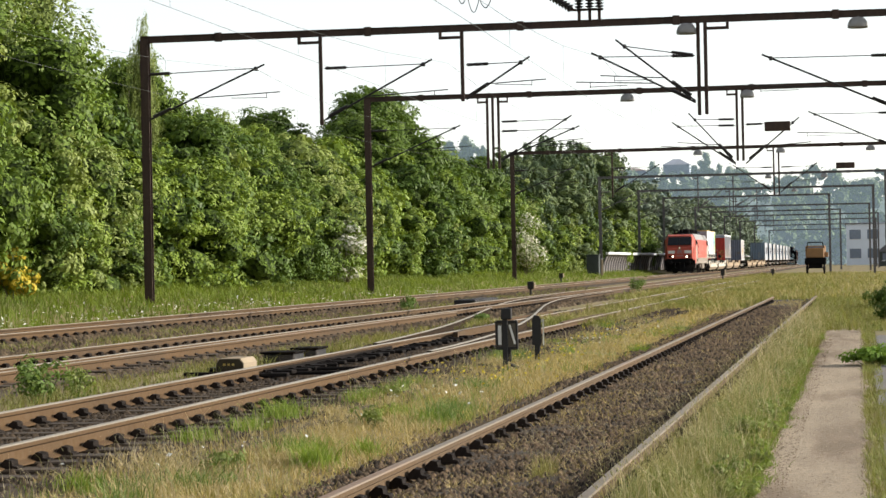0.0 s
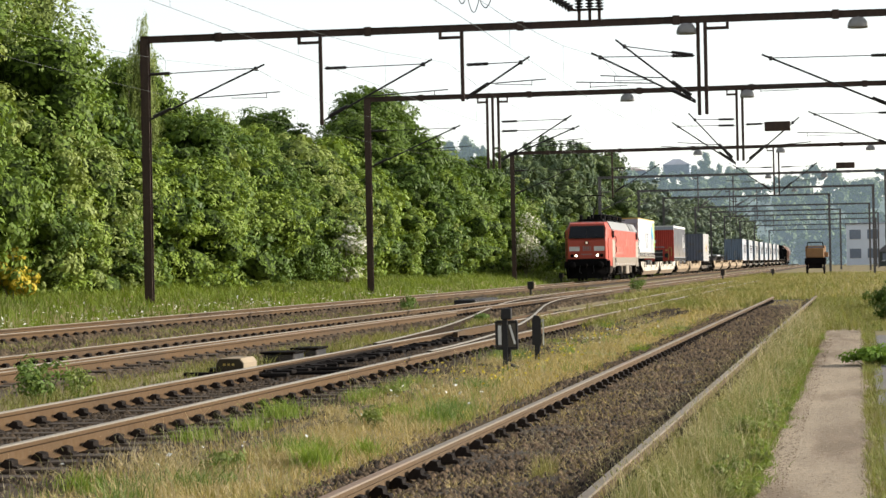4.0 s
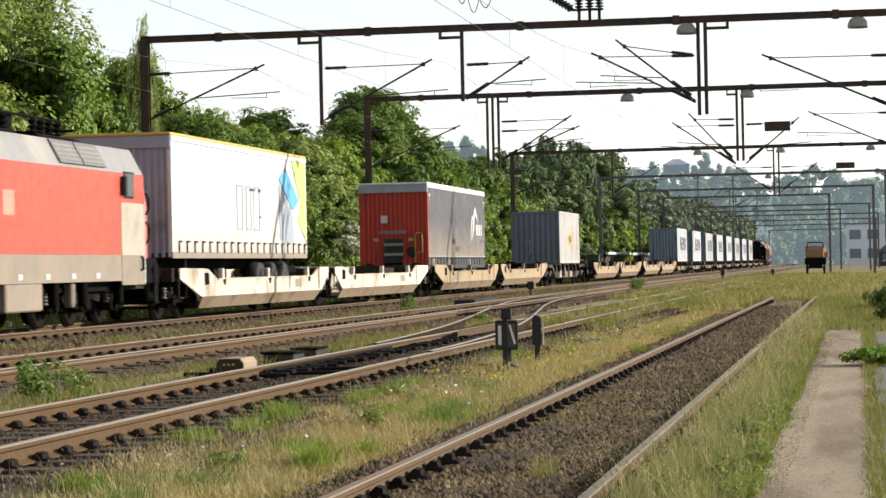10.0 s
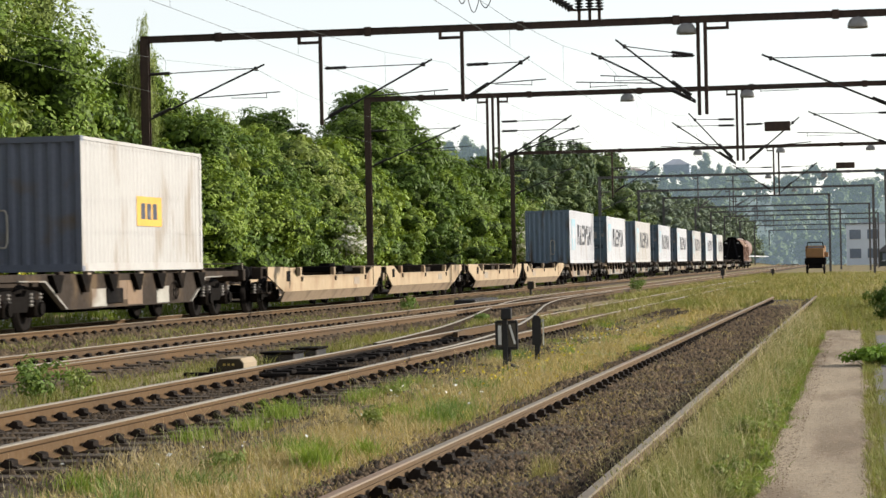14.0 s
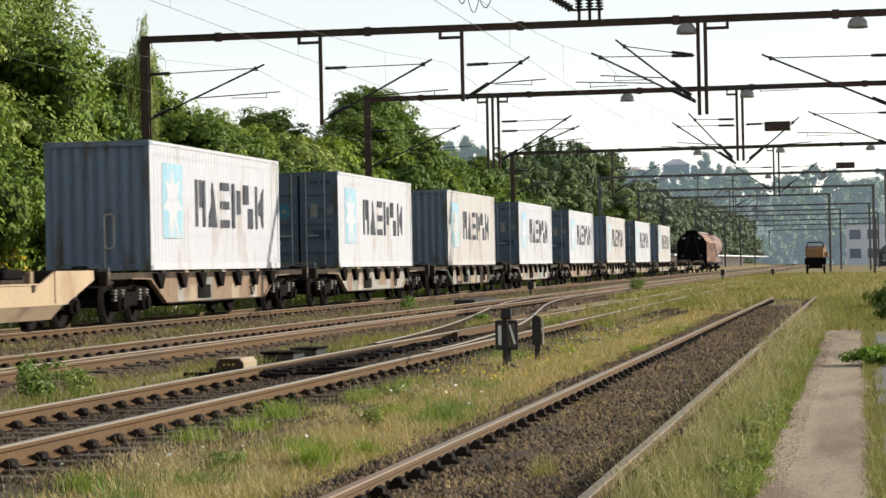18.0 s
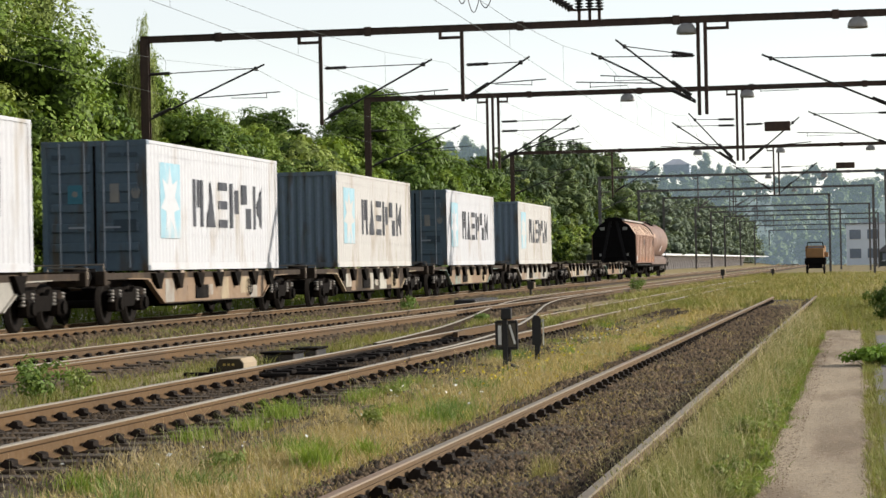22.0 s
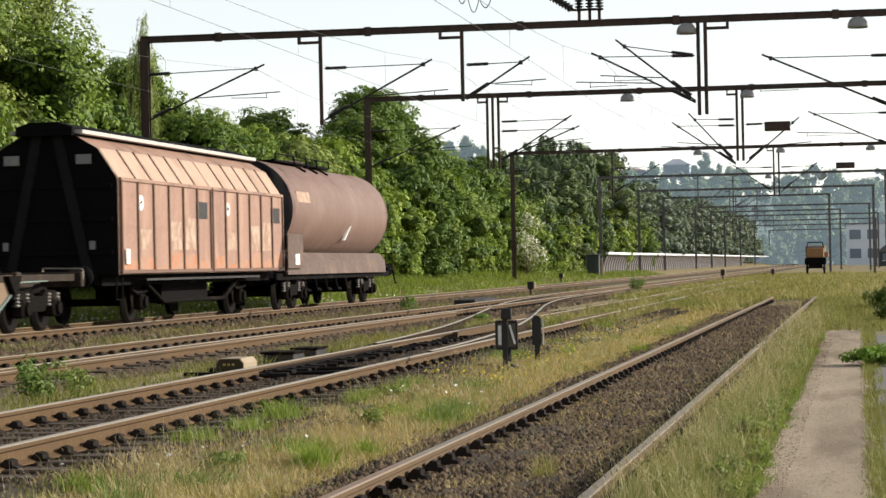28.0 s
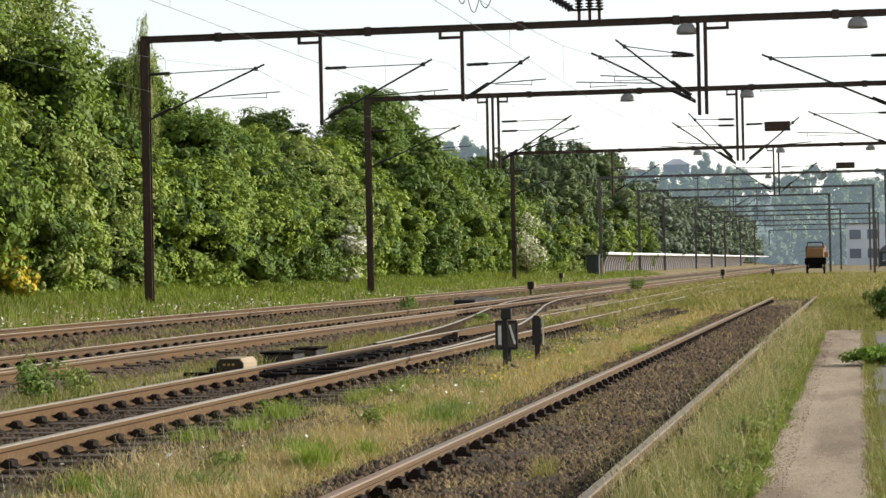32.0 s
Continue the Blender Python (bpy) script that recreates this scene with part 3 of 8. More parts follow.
RED = surf("traffic_red_paint", (0.40, 0.068, 0.042), 0.42, 0, 0.10, 1.5, dirt=(0.33, 0.06, 0.045), amount=0.2, stretch=(1, 1, 0.4))
GREY = surf("light_grey_loco_paint", (0.215, 0.21, 0.205), 0.5, 0, 0.12, 1.5, dirt=(0.30, 0.27, 0.24), amount=0.3, stretch=(1, 1, 0.4))
ROOF_PANEL = surf("darker_roof_panel", (0.135, 0.13, 0.125), 0.6, 0, 0.15, 2)
FADED = surf("faded_pink_lettering", (0.44, 0.21, 0.16), 0.5, 0, 0.1, 6)
DOOR_GREY = surf("pale_cab_door_paint", (0.33, 0.295, 0.245), 0.55, 0, 0.12, 2, dirt=(0.24, 0.19, 0.14), amount=0.3)
BEIGE = surf("dusty_skirt_paint", (0.20, 0.168, 0.132), 0.6, 0, 0.15, 2, dirt=(0.235, 0.185, 0.14), amount=0.4)
BLACK = surf("sooty_black_iron", (0.006, 0.0055, 0.0055), 0.85, 0.0, 0.4, 5, dirt=(0.022, 0.018, 0.015), amount=0.06, spec=0.04)
GLASS = surf("dark_cab_glass", (0.008, 0.009, 0.012), 0.12, 0, 0.1, 2, spec=0.35)
RUBBER = surf("black_rubber", (0.02, 0.02, 0.02), 0.8, 0, 0.2)
LIGHT = surf("lit_headlamp", (1.0, 0.86, 0.66), 0.3, 0, 0.0, emit=6.0)
LIGHT_DIM = surf("dim_upper_headlamp", (0.75, 0.58, 0.42), 0.3, 0, 0.0, emit=0.35)
WHITE = surf("white_paint", (0.58, 0.57, 0.55), 0.5, 0, 0.06, 2)
STEEL = surf("bare_wheel_steel", (0.009, 0.0075, 0.0065), 0.8, 0.0, 0.5, 8, spec=0.04)
BOGIE = surf("grimy_bogie_brown", (0.0065, 0.0055, 0.0048), 0.9, 0.0, 0.4, 6, dirt=(0.03, 0.021, 0.015), amount=0.12, spec=0.04)
DARK_FRAME = surf("dark_wagon_underframe", (0.026, 0.019, 0.014), 0.85, 0.0, 0.35, 3, dirt=(0.085, 0.058, 0.034), amount=0.25, spec=0.15)
CREAM = surf("weathered_cream_wagon_paint", (0.285, 0.215, 0.135), 0.65, 0, 0.16, 1.6, dirt=(0.20, 0.125, 0.068), amount=0.34, dirt_scale=1.3, stretch=(1, 0.8, 0.6))
PALE_CREAM = surf("dirty_white_wagon_paint", (0.45, 0.41, 0.345), 0.65, 0, 0.16, 1.6, dirt=(0.22, 0.165, 0.11), amount=0.36, dirt_scale=1.6, stretch=(1, 1, 0.5))
BLUE = surf("bright_blue_marking", (0.09, 0.30, 0.50), 0.5, 0, 0.08)
OCHRE = surf("brown_underside_paint", (0.22, 0.165, 0.11), 0.75, 0, 0.2, 1.2, dirt=(0.12, 0.085, 0.06), amount=0.4)
CURTAIN_W = dusted(surf("white_trailer_curtain", (0.46, 0.46, 0.465), 0.5, 0, 0.06, 0.8, dirt=(0.40, 0.37, 0.32), amount=0.10, stretch=(1, 0.6, 0.3)), (0.33, 0.29, 0.23), 1.5, 2.4, 0.75)
CURTAIN_G = dusted(surf("grey_trailer_curtain", (0.066, 0.064, 0.072), 0.5, 0, 0.10, 0.7, dirt=(0.088, 0.084, 0.086), amount=0.3, dirt_scale=0.5), (0.205, 0.165, 0.125), 1.3, 2.9, 0.9)
TRAILER_RED = surf("red_trailer_doors", (0.42, 0.045, 0.03), 0.45, 0, 0.1, 2, dirt=(0.25, 0.05, 0.04), amount=0.2)
TRAILER_GREY = surf("grey_trailer_bulkhead", (0.30, 0.32, 0.37), 0.45, 0.1, 0.08, 2, dirt=(0.2, 0.2, 0.21), amount=0.2)
YELLOW = surf("yellow_trim", (0.46, 0.32, 0.08), 0.5, 0, 0.1)
SKYBLUE = surf("light_blue_marking", (0.180, 0.310, 0.370), 0.6, 0, 0.15, 1.4, dirt=(0.335, 0.35, 0.365), amount=0.55, dirt_scale=2.2, stretch=(1, 1, 0.3))
MARK_DARK = surf("dark_mark_paint", (0.020, 0.022, 0.030), 0.6, 0, 0.2, 6, dirt=(0.15, 0.15, 0.16), amount=0.10)
BOX_INK = surf("dark_slate_ink", (0.045, 0.066, 0.088), 0.6, 0, 0.2, 5)
TEAL = surf("teal_patch", (0.05, 0.17, 0.23), 0.5, 0, 0.2, 5)
BADGE = surf("amber_badge", (0.50, 0.29, 0.05), 0.55, 0, 0.15, 3)
LIME = surf("lime_green_marking", (0.40, 0.52, 0.16), 0.55, 0, 0.08)
NAVY = surf("dark_letter_blue", (0.028, 0.036, 0.06), 0.6, 0, 0.2, 6, dirt=(0.2, 0.2, 0.21), amount=0.12)
BOX_WHITES = [surf("container_white", c, 0.55, 0, 0.07, 0.9, dirt=d, amount=a, dirt_scale=1.3, stretch=(1, 1, 0.35)) for c, d, a in
              (((0.340, 0.345, 0.366), (0.26, 0.24, 0.215), 0.16), ((0.325, 0.316, 0.305), (0.24, 0.21, 0.175), 0.22), ((0.352, 0.358, 0.378), (0.27, 0.25, 0.225), 0.16))]
BOX_ENDS = [surf("container_end_blue_grey", c, 0.5, 0, 0.12, 1.0, dirt=(0.085, 0.065, 0.045), amount=0.32, dirt_scale=1.8, stretch=(1.6, 1, 0.3)) for c in ((0.135, 0.18, 0.235), (0.085, 0.125, 0.165))]
BOX_GREY = surf("container_dark_slate", (0.12, 0.132, 0.17), 0.5, 0, 0.12, 1.0, dirt=(0.14, 0.11, 0.08), amount=0.2)
HOPPER = surf("faded_red_brown_wagon_paint", (0.24, 0.148, 0.108), 0.65, 0, 0.14, 1.0, dirt=(0.135, 0.078, 0.056), amount=0.35, dirt_scale=1.5, stretch=(1, 1, 0.35))
HOPPER_RIB = surf("brown_wagon_rib", (0.12, 0.07, 0.05), 0.7, 0, 0.2, 3)
HOPPER_END = surf("sooty_wagon_end", (0.0055, 0.005, 0.0055), 0.85, 0, 0.3, 2, spec=0.05)
HOPPER_BRACE = surf("dusty_black_brace", (0.013, 0.012, 0.014), 0.8, 0, 0.3, 2, spec=0.08)
ROOF_PALE = surf("weathered_roof_edge", (0.38, 0.355, 0.325), 0.6, 0.1, 0.12, 2)
TANK = surf("dusty_brown_tank_paint", (0.138, 0.084, 0.065), 0.6, 0, 0.12, 0.8, dirt=(0.165, 0.108, 0.084), amount=0.3, dirt_scale=0.9, stretch=(1, 1, 0.4))
PATCHES = [surf("wagon_side_patch", c, 0.65, 0, 0.2, 2.5, dirt=(0.13, 0.09, 0.06), amount=0.3) for c in ((0.15, 0.10, 0.062), (0.20, 0.19, 0.17), (0.11, 0.155, 0.14), (0.22, 0.175, 0.115), (0.26, 0.25, 0.22))]


def place(ob, y):
    MOVERS.append((ob, y + START))
    ob.matrix_basis = pose(-16.76, y + START, 0.21)
    return ob


WHEEL = Mb().turn([(0.06, -0.09), (0.16, -0.08), (0.17, -0.03), (0.36, -0.01), (0.39, -0.05), (0.475, -0.05), (0.485, -0.03), (0.455, -0.02), (0.45, 0.075), (0.38, 0.085), (0.36, 0.04), (0.18, 0.05), (0.15, 0.11), (0.06, 0.12)], "x", n=22).mesh("wheel", True, STEEL)
AXLEBOX = Mb().cbox(-0.12, 0.14, -0.19, 0.19, -0.17, 0.17, 0.04).cyl((0.14, 0, 0), (0.20, 0, 0), 0.13, n=14).mesh("axle_box", material=BOGIE)


# Lighter than the bogies: the springs' glints are put into the colour.
SPRING_MAT = surf("worn_spring_steel", (0.12, 0.11, 0.10), 0.45, 0.3, 0.5, 12)


def spring_mesh():
    m = Mb()
    for k in range(4):
        m.turn([(0.055, 0.0), (0.085, 0.03), (0.055, 0.06)], "z", (0, 0, k * 0.068), 8)
    return m.mesh("coil_spring", True, SPRING_MAT)


COIL = spring_mesh()
BOGIE_SIDE = Mb().prism([(-1.25, 0.62), (-1.05, 0.80), (-0.45, 0.82), (-0.30, 0.70), (0.30, 0.70), (0.45, 0.82), (1.05, 0.80), (1.25, 0.62), (1.15, 0.52), (0.60, 0.60), (0.40, 0.40), (-0.40, 0.40), (-0.60, 0.60), (-1.15, 0.52)], "x", -0.05, 0.05).mesh("side_frame", material=BOGIE)
AXLE = Mb().cyl((-0.75, 0, 0), (0.75, 0, 0), 0.085, n=10).mesh("axle", material=STEEL)
BRAKE = Mb().cbox(-0.05, 0.05, -0.06, 0.06, -0.16, 0.20, 0.02).mesh("brake_block", material=BOGIE)


def bogie(parent, y, wb=1.8, axles=2, r=0.46):
    """Wheels, axles and side frames as parts of one bogie under its vehicle."""
    b = new("bogie", Mb().box(-0.9, 0.9, y - 0.18, y + 0.18, 0.50, 0.74).mesh("bogie", material=BOGIE))
    b.parent = parent
    ys = [y + (k - (axles - 1) / 2) * wb for k in range(axles)]
    for ay in ys:
        o = new("axle", AXLE)
        o.parent, o.matrix_basis = b, pose(0, ay, r)
        for s in (-1, 1):
            w = new("wheel", WHEEL)
            w.parent, w.matrix_basis = b, pose(s * 0.7535, ay, r, 0, 0, 180 if s < 0 else 0)
            a = new("axle_box", AXLEBOX)
            a.parent, a.matrix_basis = b, pose(s * 1.0, ay, r, 0, 0, 180 if s < 0 else 0)
            for e in (-0.26, 0.26):
                c = new("coil_spring", COIL)
                c.parent, c.matrix_basis = b, pose(s * 1.02, ay + e, 0.50)
            k = new("brake_block", BRAKE)
            k.parent, k.matrix_basis = b, pose(s * 0.76, ay + (0.52 if ay < y else -0.52), r)
    for s in (-1, 1):
        f = new("side_frame", BOGIE_SIDE)
        f.parent, f.matrix_basis = b, pose(s * 1.0, y, 0)
    return b


def single_axle(parent, y, r=0.47):
    b = new("wheelset", AXLE)
    b.parent, b.matrix_basis = parent, pose(0, y, r)
    for s in (-1, 1):
        w = new("wheel", WHEEL)
        w.parent, w.matrix_basis = b, pose(s * 0.7535, 0, 0, 0, 0, 180 if s < 0 else 0)
        a = new("axle_box", AXLEBOX)
        a.parent, a.matrix_basis = b, pose(s * 1.0, 0, 0, 0, 0, 180 if s < 0 else 0)
        f = new("leaf_spring", LEAFSPRING)
        f.parent, f.matrix_basis = b, pose(s * 1.02, 0, 0.16)
        g = new("axle_guard", GUARD)
        g.parent, g.matrix_basis = b, pose(s * 0.93, 0, 0)
    return b


_ls = Mb()
for _k in range(5):
    _ls.prism([(-0.62 + _k * 0.11, 0.10 - _k * 0.028 - 0.0), (0.0, 0.02 - _k * 0.0 + _k * 0.018), (0.62 - _k * 0.11, 0.10 - _k * 0.028), (0.62 - _k * 0.11, 0.118 - _k * 0.028), (0.0, 0.036 + _k * 0.018), (-0.62 + _k * 0.11, 0.118 - _k * 0.028)], "x", -0.05, 0.05)
LEAFSPRING = _ls.mesh("leaf_spring", material=BOGIE)
GUARD = Mb().prism([(-0.55, 0.5), (-0.25, -0.2), (-0.17, -0.2), (-0.19, 0.2), (0.19, 0.2), (0.17, -0.2), (0.25, -0.2), (0.55, 0.5)], "x", -0.012, 0.012).mesh("axle_guard", material=BOGIE)
BUFFER = Mb().cyl((0, 0.0, 0), (0, 0.42, 0), 0.10, n=14).turn([(0.03, -0.12), (0.22, -0.10), (0.23, -0.06), (0.10, -0.03), (0.09, 0.02)], "y", n=16).box(-0.17, 0.17, 0.40, 0.44, -0.17, 0.17).mesh("buffer", True, BLACK)
HOOK = Mb().cbox(-0.05, 0.05, -0.25, 0.1, -0.09, 0.06, 0.02).tube([(0, -0.2, -0.02), (0, -0.26, -0.28), (0, -0.05, -0.42)], 0.028, 6).mesh("coupling_hook", material=BLACK)


def buffers(parent, y, front=True, z=1.05):
    for s in (-1, 1):
        b = new("buffer", BUFFER)
        b.parent, b.matrix_basis = parent, pose(s * 0.875, y, z, 0, 0, 0 if front else 180)
    h = new("coupling_hook", HOOK)
    h.parent, h.matrix_basis = parent, pose(0, y + (0.3 if front else -0.3), z, 0, 0, 0 if front else 180)


def locomotive(y0):
    L = place(thing("electric_locomotive", "red electric locomotive with grey roof and lit headlamps", "locomotive"), y0)
    W = 1.48
    # body shell: rings of (x, z) from the front to the rear cab
    def ring(y, hw, zs, rw, zr, zb=0.95, dy=0.0, rake=0.0):
        pts = [(-hw, zb), (-hw, 1.5), (-hw, 2.5), (-hw, zs), (-rw, zr), (rw, zr), (hw, zs), (hw, 2.5), (hw, 1.5), (hw, zb)]
        out = []
        for x, z in pts:
            back = max(0.0, z - 2.72) / 0.95 * rake + max(0.0, 1.5 - z) * 0.12 * (rake > 0) - max(0.0, z - 2.72) / 0.95 * -min(0, rake)
            if rake < 0:
                back = max(0.0, z - 2.72) / 0.95 * rake - max(0.0, 1.5 - z) * 0.12
            out.append((x, y + back, z))
        return out
    nose = Mb().loft([ring(0.02, 1.18, 3.30, 1.05, 3.62, rake=0.62), ring(0.10, 1.22, 3.30, 1.08, 3.66, rake=0.62), ring(1.25, W, 3.22, 1.18, 3.78, rake=0.30)])
    part("nose", nose, RED, L, "red raked cab front")
    body = Mb().loft([[(x, y, z) for x, z in ((-W, 1.5), (-W, 3.22), (W, 3.22), (W, 1.5))] for y in (1.25, 19.1)])
    part("body_side", body, RED, L, "red body side in bright sun")
    skirt = Mb().loft([[(x, y, z) for x, z in ((-W, 0.95), (-W, 1.497), (W, 1.497), (W, 0.95))] for y in (2.4, 17.9)])
    part("skirt", skirt, BEIGE, L, "dusty grey lower body band")
    roof = Mb().loft([[(x, y, z) for x, z in ((-W, 3.223), (-1.18, 3.78), (1.18, 3.78), (W, 3.223))] for y in (1.26, 19.09)])
    part("roof", roof, GREY, L, "light grey sloping roof panels")
    rear = Mb().loft([ring(19.1, W, 3.22, 1.18, 3.78, rake=-0.30), ring(20.2, 1.22, 3.30, 1.08, 3.66, rake=-0.62), ring(20.28, 1.18, 3.30, 1.05, 3.62, rake=-0.62)])
    part("rear_cab", rear, RED, L, "red raked rear cab")
    for (yd, s) in ((1.27, 1), (17.45, 1)):
        for sx in (-1, 1):
            m = Mb().box(sx * W - 0.004 * sx, sx * (W + 0.012), yd - 0.02, yd + 1.62, 1.49, 2.60)
            d = part("cab_door", m, DOOR_GREY, L, "grey cab door panel")
            part("door_sill_panel", Mb().box(sx * W - 0.004 * sx, sx * (W + 0.012), yd - 0.02, yd + 1.62, 0.86, 1.487), BEIGE, d, "darker dusty foot of the cab door")
            part("door_edge", Mb().box(sx * (W + 0.010), sx * (W + 0.024), yd + 1.60, yd + 1.64, 0.90, 2.66), WHITE, d)
            part("grab_bar", Mb().tube([(sx * (W + 0.01), yd + 1.34, 1.16), (sx * (W + 0.06), yd + 1.34, 1.2), (sx * (W + 0.06), yd + 1.34, 1.42), (sx * (W + 0.01), yd + 1.34, 1.46)], 0.025), BLACK, d)
            part("door_window", Mb().box(sx * (W + 0.004), sx * (W + 0.022), yd + 0.20, yd + 0.88, 2.70, 3.26), RUBBER, d)
            # Front cab panes are plain white: a bright reflection painted on.
            part("window_glass", Mb().box(sx * (W + 0.010), sx * (W + 0.028), yd + 0.25, yd + 0.83, 2.745, 3.215), WHITE if s > 0 and yd < 5 else GLASS, d, "cab side window, front panes painted white as a reflection")
            for k in range(2):
                part("handrail", Mb().tube([(sx * (W + 0.02), yd + 1.70, 1.75 + k * 0.62), (sx * (W + 0.09), yd + 1.70, 1.85 + k * 0.62), (sx * (W + 0.09), yd + 1.70, 2.1 + k * 0.62), (sx * (W + 0.02), yd + 1.70, 2.22 + k * 0.62)], 0.025), BLACK, d)
            for k in range(2):
                part("step_recess", Mb().box(sx * (W + 0.002), sx * (W + 0.016), yd + 1.68, yd + 2.20, 0.90 + k * 0.32, 1.08 + k * 0.32), BLACK, d)
            part("mirror", Mb().cbox(sx * (W + 0.03) - 0.04, sx * (W + 0.03) + 0.10, yd - 0.02, yd + 0.10, 2.75, 3.15, 0.02), RUBBER, d)
        part("door_line", Mb().box(W, W + 0.006, 3.52, 3.545, 0.95, 2.95), BLACK, L) if yd < 5 else None
    # windscreen follows the rake of the front
    def on_front(x, z, out=0.0):
        return (x, 0.0 + max(0.0, z - 2.72) / 0.95 * 0.62 - out, z)
    ws = Mb()
    for x0, x1 in ((-1.06, -0.03), (0.03, 1.06)):
        q = [on_front(x0, 2.76, 0.012), on_front(x1, 2.76, 0.012), on_front(x1 * 0.97, 3.44, 0.012), on_front(x0 * 0.97, 3.44, 0.012)]
        p = [(a, b + 0.03, c) for a, b, c in q]
        g = Mb().loft([q, p])
        part("windscreen", g, GLASS, L, "dark windscreen pane")
    part("windscreen_surround", Mb().loft([[on_front(-1.13, 2.70, 0.006), on_front(1.13, 2.70, 0.006), on_front(1.07, 3.50, 0.006), on_front(-1.07, 3.50, 0.006)], [on_front(-1.13, 2.70, -0.03), on_front(1.13, 2.70, -0.03), on_front(1.07, 3.50, -0.03), on_front(-1.07, 3.50, -0.03)]]), RUBBER, L)
    for s in (-1, 1):
        part("wiper", Mb().tube([on_front(s * 0.5, 2.72, 0.05), on_front(s * 0.95, 2.80, 0.05), on_front(s * 0.5, 2.86, 0.05)], 0.012), RUBBER, L)
        part("marker_panel", Mb().box(s * 0.45, s * 1.10, -0.006, 0.03, 1.92, 2.20), WHITE, L, "pale grey front panel")
        h = part("headlamp", Mb().turn([(0.13, 0.03), (0.14, -0.02), (0.105, -0.03)], "y", (s * 0.66, 0.0, 1.63), 18), BLACK, L)
        part("headlamp_lens", Mb().turn([(0.075, -0.02), (0.05, -0.045), (0.0, -0.05)], "y", (s * 0.66, 0, 1.63), 16), LIGHT, h, "lit headlamp")
        tl = part("tail_lamp", Mb().turn([(0.10, 0.03), (0.11, -0.02), (0.0, -0.03)], "y", (s * 0.93, 0.0, 1.63), 16), BLACK, L)
    h = part("headlamp", Mb().turn([(0.12, 0.03), (0.13, -0.02), (0.095, -0.03)], "y", (0, 0.0, 2.43), 18), BLACK, L)
    part("headlamp_lens", Mb().turn([(0.085, -0.02), (0.06, -0.045), (0.0, -0.05)], "y", (0, 0, 2.43), 16), LIGHT_DIM, h, "lit upper headlamp")
    # emblem and number as plain bars
    m = Mb().box(-0.24, 0.24, -0.005, 0.02, 1.94, 1.97).box(-0.24, 0.24, -0.005, 0.02, 2.19, 2.22).box(-0.24, -0.20, -0.005, 0.02, 1.97, 2.19).box(0.20, 0.24, -0.005, 0.02, 1.97, 2.19)
    m.box(-0.13, -0.03, -0.005, 0.02, 2.0, 2.16).box(0.03, 0.13, -0.005, 0.02, 2.0, 2.16)
    part("emblem", m, GREY, L, "plain pale emblem frame")
    m = Mb()
    for k in range(6):
        m.box(-0.34 + k * 0.115, -0.26 + k * 0.115, -0.005, 0.02, 1.68, 1.74)
    part("number_bars", m, GREY, L)
    # side markings as bars
    m = Mb()
    for k, w in enumerate((2.6, 1.4, 4.0)):
        m.box(W - 0.002, W + 0.005, 4.0, 4.0 + w, 2.08 - k * 0.17, 2.15 - k * 0.17)
    part("lettering_bars", m, FADED, L, "small faded lettering rows on the side")
    part("side_emblem", Mb().box(W - 0.002, W + 0.006, 10.3, 10.9, 2.22, 2.68), FADED, L, "pale square emblem on the side")
    m = Mb()
    for k in range(9):
        m.box(W - 0.002, W + 0.012, 3.3 + k * 1.55, 3.5 + k * 1.55, 1.02, 1.12)
    part("skirt_fittings", m, WHITE, L)
    part("equipment_box", Mb().cbox(1.0, W, 10.4, 12.4, 0.42, 0.95, 0.03), BEIGE, L, "grey box hanging below the body")
    # nose fairing, pilot, buffers
    part("front_bumper", Mb().cbox(-1.27, 1.27, -0.05, 1.2, 0.92, 1.44, 0.08), BLACK, L, "black front bumper beam")
    part("snow_plough", Mb().loft([[(-1.3, 0.35, 0.20), (0, -0.25, 0.20), (1.3, 0.35, 0.20), (1.3, 0.65, 0.20), (-1.3, 0.65, 0.20)], [(-1.42, 0.55, 0.95), (0, 0.1, 0.95), (1.42, 0.55, 0.95), (1.42, 0.85, 0.95), (-1.42, 0.85, 0.95)]]), BLACK, L, "black snow plough")
    part("side_fairing", Mb().loft([[(1.30, 0.3, 0.30), (1.44, 1.6, 0.62), (1.44, 2.2, 0.86), (1.44, 0.6, 0.95)], [(1.25, 0.3, 0.30), (1.39, 1.6, 0.62), (1.39, 2.2, 0.86), (1.39, 0.6, 0.95)]]), DARK_FRAME, L, "dark plough side plate")
    for sx in (-1, 1):
        for y in (0.0, 19.95):
            st = part("cab_step", Mb().cbox(sx * 1.31 - 0.13, sx * 1.31 + 0.13, y, y + 0.34, 0.42, 0.50, 0.012).cbox(sx * 1.31 - 0.13, sx * 1.31 + 0.13, y, y + 0.34, 0.86, 1.30, 0.02), BLACK, L, "black cab step below the bumper")
            part("step_hanger", Mb().box(sx * 1.31 - 0.12, sx * 1.31 - 0.09, y + 0.02, y + 0.30, 0.50, 0.86).box(sx * 1.31 + 0.09, sx * 1.31 + 0.12, y + 0.02, y + 0.30, 0.50, 0.86), BLACK, st)
    for x in (-0.42, 0.42):
        part("brake_hose", Mb().tube([(x, -0.05, 1.0), (x, -0.22, 0.9), (x * 1.1, -0.24, 0.62), (x * 0.8, -0.14, 0.52)], 0.028), RUBBER, L)
    buffers(L, -0.45, True)
    buffers(L, 20.75, False)
